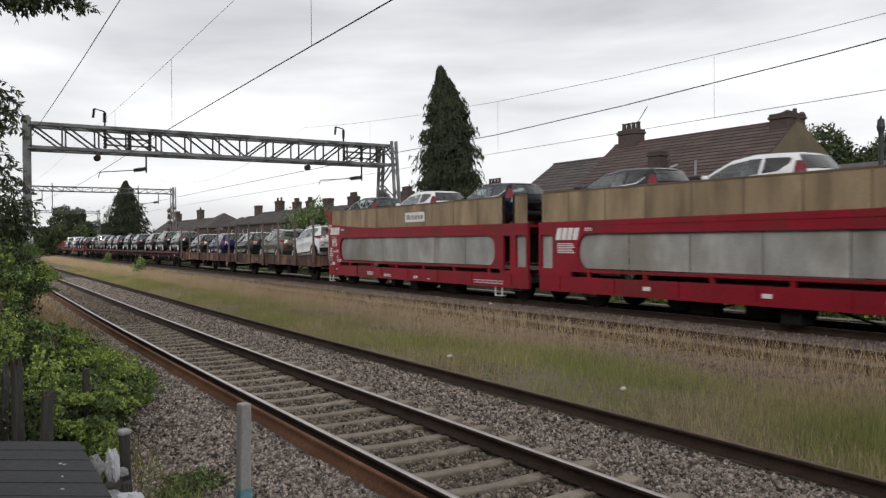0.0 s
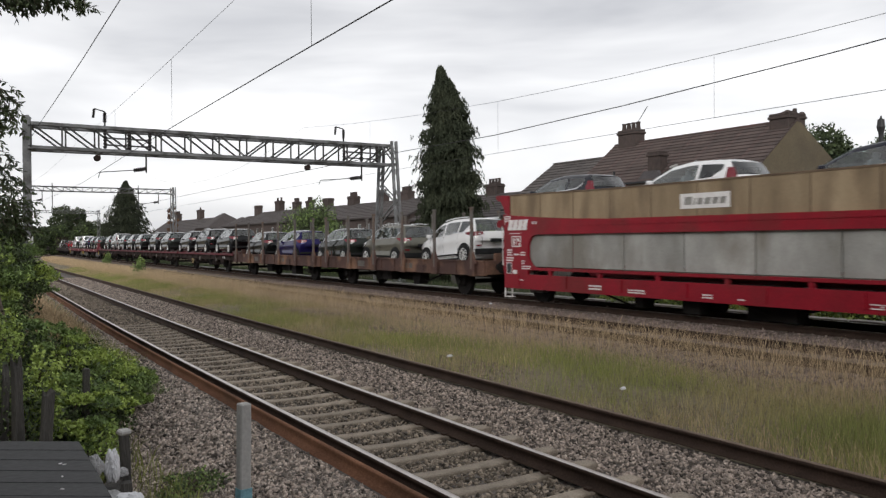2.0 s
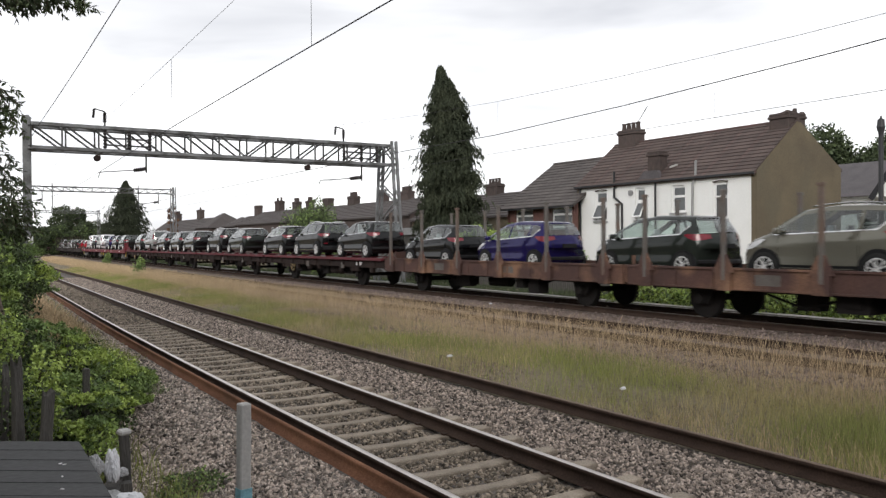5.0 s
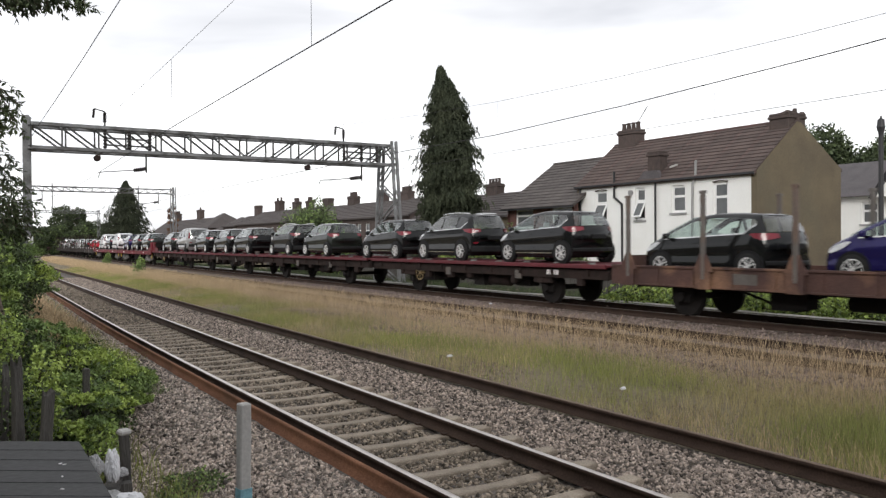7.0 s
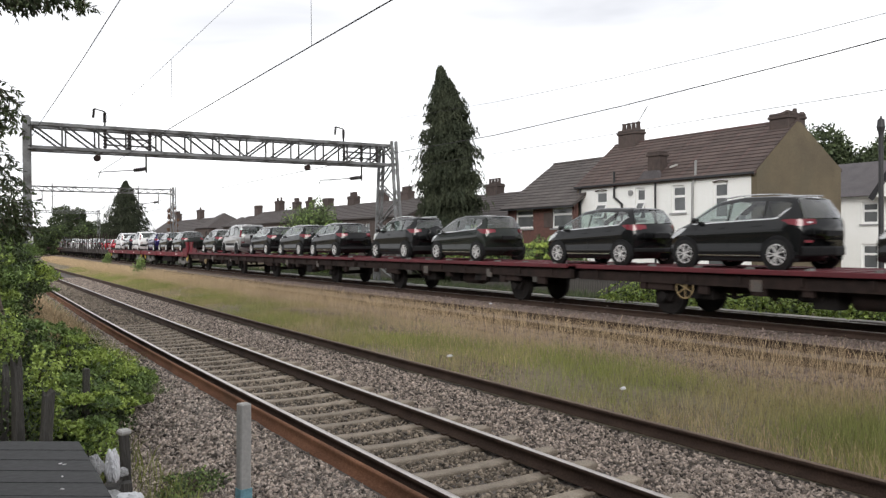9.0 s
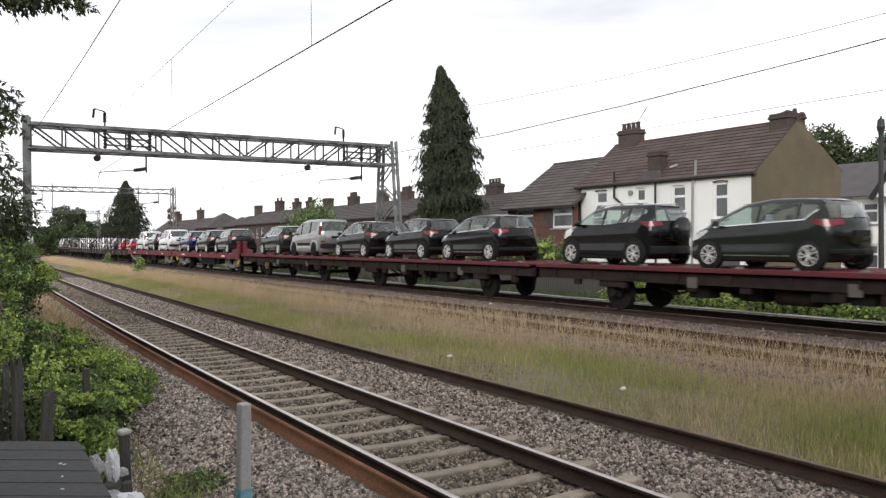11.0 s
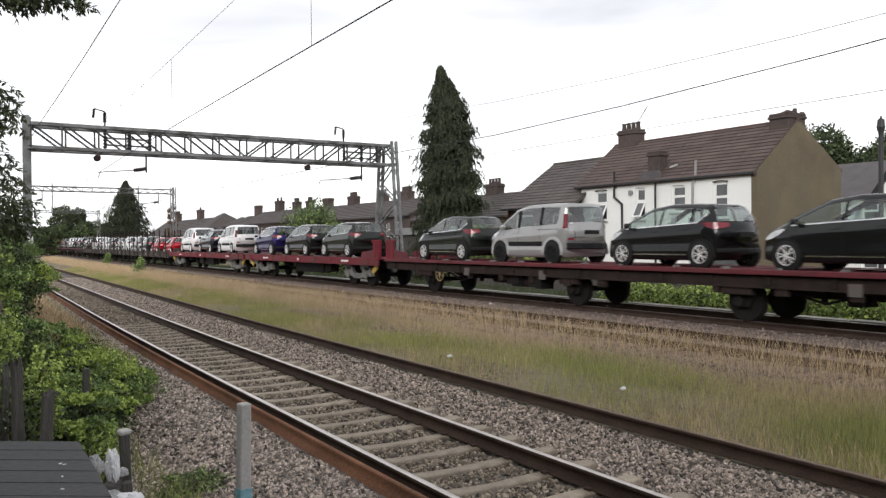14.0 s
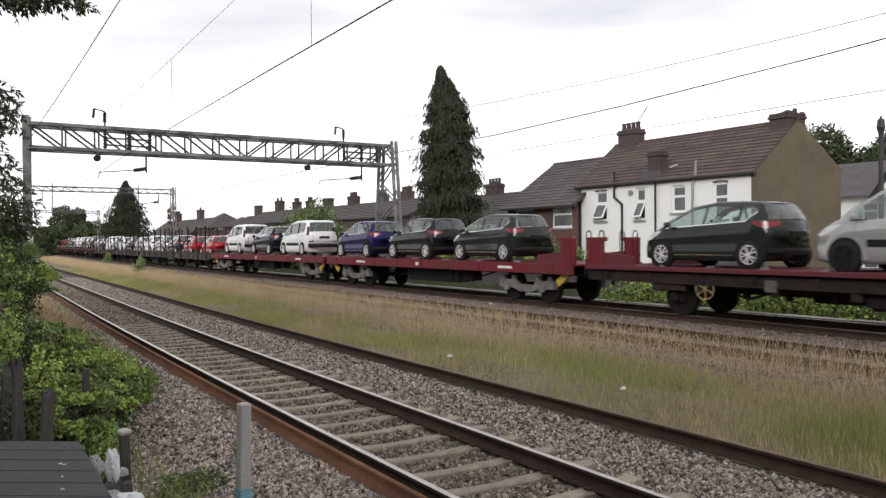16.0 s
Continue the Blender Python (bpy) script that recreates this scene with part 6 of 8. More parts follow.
def ring_plate(bm, y0, y1, z0, z1, a0, a1, b0, b1, r, x0, x1, n=6):
    """A plate with a rounded opening (a0..a1, b0..b1)."""
    inner, outer = [], []
    for cy, cz, st in ((a1 - r, b1 - r, 0), (a0 + r, b1 - r, 90), (a0 + r, b0 + r, 180), (a1 - r, b0 + r, 270)):
        for k in range(n + 1):
            an = radians(st + 90 * k / n)
            c, s = math.cos(an), math.sin(an)
            inner.append((cy + r * c, cz + r * s))
            t = k / n
            q = {0: ((y1, z1 - (z1 - cz) * (1 - min(1, 2 * t))) if t < 0.5 else (y1 - (y1 - cy) * (2 * t - 1), z1)),
                 90: ((cy - (cy - y0) * min(1, 2 * t), z1) if t < 0.5 else (y0, z1 - (z1 - cz) * (2 * t - 1))),
                 180: ((y0, cz - (cz - z0) * min(1, 2 * t)) if t < 0.5 else (y0 + (cy - y0) * (2 * t - 1), z0)),
                 270: ((cy + (y1 - cy) * min(1, 2 * t), z0) if t < 0.5 else (y1, z0 + (cz - z0) * (2 * t - 1)))}[st]
            outer.append(q)
    m = len(inner)
    rings = []
    for x in (x0, x1):
        rings.append(([bm.verts.new((x, *p)) for p in inner], [bm.verts.new((x, *p)) for p in outer]))
    for i in range(m):
        j = (i + 1) % m
        for inn, out in rings:
            if (out[i].co - out[j].co).length > 1e-5:
                bm.faces.new((inn[i], inn[j], out[j], out[i]))
            else:
                bm.faces.new((inn[i], inn[j], out[i]))
        bm.faces.new((rings[0][0][i], rings[1][0][i], rings[1][0][j], rings[0][0][j]))
        if (rings[0][1][i].co - rings[0][1][j].co).length > 1e-5:
            bm.faces.new((rings[0][1][i], rings[0][1][j], rings[1][1][j], rings[1][1][i]))


def double_deck(outer, rolls, seed):
    """A two-level car carrier. outer = +1: the ramp end lies away from the viewer, -1: towards him. The other end is the inner joint."""
    w = thing("car_carrier_wagon", "red double-deck car carrier with grey side panels and stained tan parapets", "wagon", "wagons of the train")
    h, e, o = 7.72, 7.1, outer      # inner half length, ramp end
    Y = lambda v: o * v      # v grows towards the ramp end
    def span(a, b):
        return (min(Y(a), Y(b)), max(Y(a), Y(b)))
    bm = bmesh.new()
    box(bm, -1.3, 1.3, *span(-h, e), 0.60, 0.72)
    part("lower_deck", bm, M_UNDER, w)
    bm = bmesh.new()
    box(bm, -1.32, 1.32, *span(-h + 0.3, e - 0.4), 2.30, 2.38)
    part("upper_deck", bm, M_WRED, w)
    for s in (-1, 1):
        x0, x1 = s * 1.38, s * 1.46
        bm = bmesh.new()
        y0, y1 = span(-6.3, e)
        a0, a1 = span(-6.0, 5.88)
        ring_plate(bm, y0, y1, 1.0, 2.30, a0, a1, 1.08, 2.07, 0.42, x0, x1)
        box(bm, x0, x1, *span(5.9, e), 0.86, 1.0)
        for k in range(6):
            box(bm, s * 1.36, s * 1.44, Y(-5.6 + k * 2.1) - 0.06, Y(-5.6 + k * 2.1) + 0.06, 0.86, 1.0)
        # joint end with two narrow openings
        c0, c1 = span(-h, -6.3)
        slots = [span(-7.62, -7.10)] + ([span(-6.82, -6.45)] if o > 0 else [])
        holes = [(*q, 1.08 - 0.13 * i, 2.05) for i, q in enumerate(slots)]
        yy = sorted({c0, c1, *[v for q in holes for v in q[:2]]})
        for i in range(len(yy) - 1):
            mid = (yy[i] + yy[i + 1]) / 2
            hit = [q for q in holes if q[0] < mid < q[1]]
            if hit:
                box(bm, x0, x1, yy[i], yy[i + 1], 0.86, hit[0][2])
                box(bm, x0, x1, yy[i], yy[i + 1], hit[0][3], 2.30)
            else:
                box(bm, x0, x1, yy[i], yy[i + 1], 0.86, 2.30)
        part("side_frame", bm, M_WRED, w, "deep red side frame with a rounded opening")
        bm = bmesh.new()
        box(bm, s * 1.34, s * 1.44, *span(-h, e), 0.42, 0.86)
        for k in range(7):
            y = Y(-h + 0.9 + k * 2.2)
            box(bm, s * 1.44, s * 1.47, y - 0.04, y + 0.04, 0.5, 0.84)
        part("sill_beam", bm, M_WRED, w)
        # upper band, lifting at the ramp end
        bm = bmesh.new()
        pts = [(Y(-h), 2.30), (Y(3.2), 2.30), (Y(e), 2.30), (Y(e), 2.72), (Y(6.6), 2.66), (Y(4.4), 2.52), (Y(2.4), 2.46), (Y(-h), 2.42)]
        prism(bm, pts, "x", s * 1.37, s * 1.475)
        part("upper_beam", bm, M_WRED, w)
        # grey panels of the lower level
        n = 6
        for k in range(n):
            a, b = span(-6.15 + k * 2.02 + 0.015, -6.15 + (k + 1) * 2.02 - 0.015)
            bm = bmesh.new()
            box(bm, s * 1.33, s * 1.36, a, b, 1.10, 2.12)
            bevel(bm, 0.01)
            part("panel", bm, M_MESH, w)
        for a, b in ((-7.66, -7.08),):
            bm = bmesh.new()
            box(bm, s * 1.33, s * 1.36, *span(a, b), 1.06, 2.1)
            part("panel", bm, M_MESH, w)
        # tan parapet panels of the upper level
        cuts = [(-7.62, -7.0) if o > 0 else (-7.62, -6.42)] + [(-6.4 + k * 1.47, -6.4 + (k + 1) * 1.47 - 0.008) for k in range(9)]
        for a, b in cuts:
            bm = bmesh.new()
            def low(v):
                return float(np.interp(v, [-h, 2.4, 4.4, 6.6, h], [2.42, 2.46, 2.52, 2.66, 2.76]))
            def high(v):
                return float(np.interp(v, [-h, 2.0, 6.9], [3.28, 3.24, 3.29]))
            prism(bm, [(Y(a), low(a)), (Y(b), low(b)), (Y(b), high(b)), (Y(a), high(a))], "x", s * 1.385, s * 1.41)
            pp = part("parapet_panel", bm, M_TAN, w, "sun-stained tan parapet panel")
            bm = bmesh.new()
            bar(bm, (s * 1.40, Y(a + 0.02), high(a) + 0.01), (s * 1.40, Y(b), high(b) + 0.01), 0.05, 0.04)
            box(bm, s * 1.41, s * 1.418, Y(b - 0.015) - 0.012, Y(b - 0.015) + 0.012, low(b), high(b))
            part("panel_edge", bm, M_EDGE, pp, "rusty edging of the panel")
        for v in (-6.98, -6.42) if o > 0 else ():
            bm = bmesh.new()
            box(bm, s * 1.37, s * 1.44, Y(v) - 0.035, Y(v) + 0.035, 2.40, 3.30)
            part("gate_post", bm, M_UNDER, w)
        # ramp end
        bm = bmesh.new()
        prism(bm, [(Y(6.86), 2.68), (Y(7.06), 2.74), (Y(7.22), 3.02), (Y(7.30), 3.12), (Y(7.55), 3.20), (Y(7.57), 3.31), (Y(7.3), 3.32), (Y(6.9), 3.30)], "x", s * 1.36, s * 1.43)
        rod(bm, (s * 1.30, Y(7.36), 2.42), (s * 1.44, Y(7.36), 2.42), 0.13, 14)
        bar(bm, (s * 1.38, Y(7.36), 2.42), (s * 1.38, Y(7.0), 2.52), 0.12, 0.16)
        part("end_hook", bm, M_WRED, w)
    bm = bmesh.new()
    y = Y(e + 0.05)
    for x in (-1.2, 1.2):
        rod(bm, (x * 1.17, y + o * 0.07, 1.12), (x * 1.17, y + o * 0.12, 2.46), 0.015, 6)
    for z in (1.14, 2.44):
        rod(bm, (-1.4, y + o * 0.1, z), (-1.4, y - o * 0.1, z), 0.022, 6)
    part("handrail", bm, M_LETTER, w, "white handrail")
    # footsteps
    for v in (e - 0.14, -6.1) if o > 0 else (e - 0.14,):
        bm = bmesh.new()
        a, b = span(v - 0.18, v + 0.18)
        for yy in (a, b):
            box(bm, -1.40, -1.36, yy - 0.013, yy + 0.013, 0.14, 0.45)
        box(bm, -1.42, -1.25, a, b, 0.13, 0.155)
        part("footstep", bm, M_LETTER, w, "white footstep")
    buffers(w, Y(e), o, 1.0, 0.55, M_WRED)
    under_gear(w, h - 0.4, seed, 0.62)
    for v in (6.0, -6.6) if o > 0 else (6.0, -6.0):
        wheelset(w, Y(v), rolls)
        for s in (-1, 1):
            bm = bmesh.new()
            box(bm, s * 0.86, s * 1.05, Y(v) - 0.3, Y(v) + 0.3, 0.3, 0.62)
            rod(bm, (s * 1.05, Y(v), 0.47), (s * 1.13, Y(v), 0.47), 0.12, 12)
            part("axle_guard", bm, M_BOGIE, w)
    # plain emblem blocks and small marks in place of lettering
    def emblem(y0, y1, z0, z1, x):
        """Four bold slanted blocks on a slanted foot."""
        bm = bmesh.new()
        n, sl = 4, 0.30 * (z1 - z0)
        st = (y1 - y0 - sl) / n
        for i in range(n):
            a = y1 - sl - i * st
            b = a - st * 0.84
            prism(bm, [(a + sl, z0), (b + sl, z0), (b, z1), (a, z1)], "x", x - 0.006, x + 0.01)
        part("emblem", bm, M_LETTER, w, "white slanted emblem block")
    def lines(y0, y1, z0, z1, n, x, seed):
        """Rows of small painted bars."""
        rnd = random.Random(seed)
        hgt = (z1 - z0) / n
        for k in range(n):
            q, bm = y1, bmesh.new()
            while q > y0 + 0.03:
                ln = min(rnd.uniform(0.05, 0.12), q - y0)
                box(bm, x - 0.004, x + 0.008, q - ln, q, z0 + hgt * (k + 0.2), z0 + hgt * (k + 0.78))
                q -= ln + 0.025
            part("marking", bm, M_LETTER, w)
    x, u = -1.462, -1.477
    if o > 0:
        emblem(5.80, 6.87, 2.21, 2.53, u)
        for b in ((6.74, 7.03, 2.62, 2.65), (6.74, 7.03, 2.49, 2.52), (6.74, 6.77, 2.49, 2.65), (7.0, 7.03, 2.40, 2.65)):
            plates(w, [b], u)
        lines(6.79, 6.97, 2.54, 2.60, 1, u, 1)
        lines(5.42, 5.67, 2.38, 2.46, 2, u, 2)
        lines(6.22, 6.80, 2.09, 2.13, 1, x, 3)
        for b in ((6.22, 6.69, 2.00, 2.03), (6.22, 6.69, 1.70, 1.73), (6.22, 6.25, 1.70, 2.03), (6.66, 6.69, 1.70, 2.03), (6.45, 6.47, 1.73, 2.0), (6.53, 6.60, 1.76, 1.96), (6.30, 6.40, 1.86, 1.96), (6.27, 6.33, 1.74, 1.82)):
            plates(w, [b], x)
        lines(6.64, 6.92, 1.41, 1.64, 3, x, 4)
        lines(6.57, 6.97, 1.24, 1.40, 2, x, 5)
        lines(6.33, 6.57, 1.42, 1.51, 1, x, 6)
        lines(6.01, 6.25, 1.42, 1.56, 2, x, 7)
        lines(6.05, 6.18, 1.16, 1.30, 2, x, 8)
        lines(5.73, 6.18, 1.01, 1.14, 2, x, 9)
        plates(w, [(6.42, 6.63, 0.87, 0.99)], x)
        plates(w, [(6.69, 6.96, 1.19, 1.21), (6.69, 6.96, 0.87, 0.89), (6.69, 6.71, 0.87, 1.21), (6.94, 6.96, 0.87, 1.21)], x)
        plates(w, [(6.715, 6.935, 0.895, 1.185)], x, M_DARKBOX)
        lines(6.1, 6.35, 0.66, 0.72, 1, -1.442, 10)
        lines(2.7, 3.2, 0.52, 0.68, 2, -1.442, 11)
        lines(1.1, 1.7, 0.50, 0.62, 2, -1.442, 12)
        lines(-1.0, -0.7, 0.50, 0.62, 2, -1.442, 13)
        lines(-1.9, -1.7, 0.50, 0.56, 1, -1.442, 14)
        for k in range(6):
            a, b = -6.4 + 0.28 * k, -6.4 + 0.28 * k + 0.24
            plates(w, [(a, b, 0.60, 0.62), (a, b, 0.52, 0.54), (a, a + 0.03, 0.52, 0.62)], -1.442)
        sign = plates(w, [(-1.48, -0.03, 2.62, 2.98)], -1.415, M_LETTER, "sign_board")
        for k, (a, b) in enumerate(((0.12, 0.34), (0.40, 0.45), (0.51, 0.65), (0.72, 0.88), (0.94, 1.10), (1.16, 1.31))):
            bm = bmesh.new()
            y1, top = -0.03 - a, 2.90 if k == 0 else 2.865
            prism(bm, [(y1, 2.71), (y1 - (b - a), 2.71), (y1 - (b - a) - 0.04, top), (y1 - 0.04, top)], "x", -1.425, -1.415)
            part("sign_mark", bm, M_SIGNGREY, sign)
    else:
        emblem(5.88, 6.95, 1.90, 2.24, x)
        for k in range(6):
            plates(w, [(6.13 + 0.04 * (k % 3), 6.87, 1.53 + 0.05 * k, 1.555 + 0.05 * k)], x)
        lines(5.43, 5.70, 2.14, 2.24, 2, x, 15)
        plates(w, [(3.3, 3.55, 0.6, 0.7), (-0.2, 0.05, 0.6, 0.7), (-3.0, -2.7, 0.6, 0.68)], -1.442)
    return w


def on_rails(ob, s):
    RIDERS.append((ob, s, 0.0, 0.0))


on_rails(double_deck(1, True, 1), 27.27)
on_rails(double_deck(-1, True, 2), 11.3)
first = stanchion_wagon(True, 3)
on_rails(first, 42.3)
for s in (55.9,):
    on_rails(stanchion_wagon(True, 4), s)
for s, sd, hw, fl in ((69.85, 11, 3.2, 0), (84.2, 12, 0, 0), (98.5, 13, 0, 0), (112.4, 14, 2.97, 1)):
    on_rails(low_flat(True, sd, hw, fl), s)
on_rails(bogie_flat(17.2, (-6.0, 6.2), True, 21, -1), 128.5)
on_rails(bogie_flat(19.0, (-7.2, 7.6), True, 22, 0), 146.9)
s = 163.6
for k in range(4):
    on_rails(stanchion_wagon(k < 1, 31 + k, M_SOOT, "sooty dark two-axle flat wagon with upright stanchions"), s)
    s += 13.85
s += 0.4
for k in range(17):
    on_rails(low_flat(False, 41 + k, 3.4, 0), s)
    s += 14.2

DECK, WELL = 1.2, 0.92
rusty, thin, bogied, upper = "a rusty wagon", "a thin red deck", "a red bogie flat", "a high red deck"
for kind, colour, at, where in (
        ("suv", "white", 37.52, rusty), ("suv", "olive", 42.65, rusty), ("mpv", "green", 47.6, rusty), ("mpv", "blue", 53.55, rusty), ("mpv", "black", 58.7, rusty),
        ("mpv", "black", 65.25, thin), ("suv", "black", 70.72, thin), ("mpv", "black", 75.55, thin), ("mpv", "green", 82.5, thin), ("mini_suv", "black", 87.65, thin),
        ("mpv", "black", 94.3, thin), ("mpv", "black", 98.8, thin), ("mpv", "black", 103.8, thin), ("van", "silver", 109.4, thin), ("mpv", "green", 114.38, thin),
        ("mpv", "green", 123.85, bogied), ("mpv", "black", 128.85, bogied), ("mpv", "blue", 133.9, bogied), ("van", "white", 141.3, bogied), ("mpv", "navy", 146.3, bogied), ("van", "white", 151.6, bogied)):
    car_at(kind, colour, at, (0.99 if at < 38 else WELL) if where is rusty else DECK, where, False, -3.6 if at < 38 else 0.0)
for kind, colour, at in (("hatch", "grey", 31.5), ("hatch", "white", 26.6), ("hatch", "navy", 21.75), ("hatch", "grey", 15.5), ("hatch", "white", 11.2), ("hatch", "red", 6.6)):
    car_at(kind, colour, at, 2.38, upper)
car_at("hatch", "white", 15.9, 0.72, "a low red deck")
tail = [("hatch", "red"), ("hatch", "red"), ("mpv", "grey"), ("mpv", "silver"), ("suv", "white"), ("mpv", "silver"), ("mpv", "black"), ("suv", "white"), ("mpv", "silver"), ("van", "white"),
        ("mpv", "black"), ("mpv", "silver"), ("suv", "black"), ("mpv", "silver"), ("mpv", "grey"), ("suv", "white"), ("suv", "white"), ("mpv", "green"), ("mpv", "silver"), ("suv", "olive")]
at = 158.3
for i in range(50):
    kind, colour = tail[i % len(tail)]
    car_at(kind, colour, at, WELL if at < 213 else DECK, "a sooty wagon" if at < 213 else thin, True)
    at += 4.75 if i % 3 else 5.3
# ---- plants ----
def leaf_quads(pos, size, rng, long=1.6, droop=None, cup=0.25):
    """Folded leaves at the given points: four corners each, two faces. Returns verts and faces."""
    n = len(pos)
    a = rng.normal(size=(n, 3))
    if droop is not None:
        a = a * (1 - droop) + np.array([0, 0, -1.0]) * droop * 2
    a /= np.linalg.norm(a, axis=1)[:, None]
    b = rng.normal(size=(n, 3))
    b -= (b * a).sum(1)[:, None] * a
    b /= np.linalg.norm(b, axis=1)[:, None]
    c = np.cross(a, b)
    s = size * rng.uniform(0.6, 1.35, size=(n, 1))
    p0 = pos - a * s * long / 2
    p2 = pos + a * s * long / 2
    p1 = pos + b * s / 2 + c * s * cup * 0.5
    p3 = pos - b * s / 2 + c * s * cup * 0.5
    vs = np.stack([p0, p1, p2, p3], 1).reshape(-1, 3)
    i = np.arange(n)[:, None] * 4
    fs = np.concatenate([i + np.array([[0, 1, 2]]), i + np.array([[0, 2, 3]])], 0)
    return vs, fs


def blob_points(blobs, n, rng, shell=0.55, upper=False):
    """Points in a set of uneven ellipsoids (x, y, z, rx, ry, rz), denser towards the outside."""
    w = np.array([b[3] * b[4] + b[3] * b[5] + b[4] * b[5] for b in blobs])
    k = rng.choice(len(blobs), size=n, p=w / w.sum())
    B = np.array(blobs)[k]
    d = rng.normal(size=(n, 3))
    d /= np.linalg.norm(d, axis=1)[:, None]
    # upper keeps the paler sprays on top, where daylight would fall
    if upper:
        d[:, 2] = np.abs(d[:, 2]) * 0.9 + 0.1
    r = shell + (1 - shell) * rng.uniform(0, 1, size=(n, 1)) ** 0.6
    lump = 1 + 0.16 * np.sin(d[:, :1] * 7 + B[:, :1] * 3) + 0.14 * np.sin(d[:, 1:2] * 8 + d[:, 2:3] * 6 + B[:, 1:2])
    return B[:, :3] + d * r * lump * B[:, 3:6]


def leaves(name, parent, pos, size, material, rng, long=1.6, droop=None):
    vs, fs = leaf_quads(pos, size, rng, long, droop)
    ob = new(name, fast_mesh(name, vs, fs, material))
    ob.parent = parent
    return tagged(ob, kind="stuff")


def twigs(parent, base, tips, r0, material=M_BARK, name="stem"):
    bm = bmesh.new()
    for t in tips:
        b = Vector(base)
        t = Vector(t)
        m = b.lerp(t, 0.5) + Vector((0, 0, 0.12 * (t - b).length))
        rod(bm, b, m, r0, 6, r0 * 0.7)
        rod(bm, m, t, r0 * 0.7, 5, r0 * 0.25)
    return part(name, bm, material, parent)


def bush(blobs, layers, label, seed, ground, name="bush", category="bush"):
    """layers: (number of leaves, size, material, length, shell)"""
    rng = np.random.default_rng(seed)
    t = thing(name, label, category, "bushes")
    cx, cy = np.mean([b[0] for b in blobs]), np.mean([b[1] for b in blobs])
    tips = [(b[0] + 0.3 * b[3] * k, b[1], b[2] + b[5] * 0.6) for b in blobs for k in (-1, 0, 1)]
    twigs(t, (cx, cy, ground), tips, 0.03)
    # shade is put into leaf colour: dark ones deep inside, paler ones on top
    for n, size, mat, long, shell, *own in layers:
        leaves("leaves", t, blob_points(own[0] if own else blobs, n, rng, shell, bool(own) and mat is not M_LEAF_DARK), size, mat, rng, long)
    return t


def clumps(blobs, k, size, seed):
    """Small sprays standing out of the larger masses of a bush."""
    r = random.Random(seed)
    res = []
    for x, y, z, a, b, c in blobs:
        for i in range(k):
            u, v = r.uniform(0, 2 * math.pi), r.uniform(-0.35, 1.0)
            w = math.sqrt(1 - v * v)
            q = size * r.uniform(0.6, 1.5)
            res.append((x + a * w * math.cos(u) * 0.9, y + b * w * math.sin(u) * 0.9, z + c * v * 0.95, q, q, q * r.uniform(0.5, 0.9)))
    return res


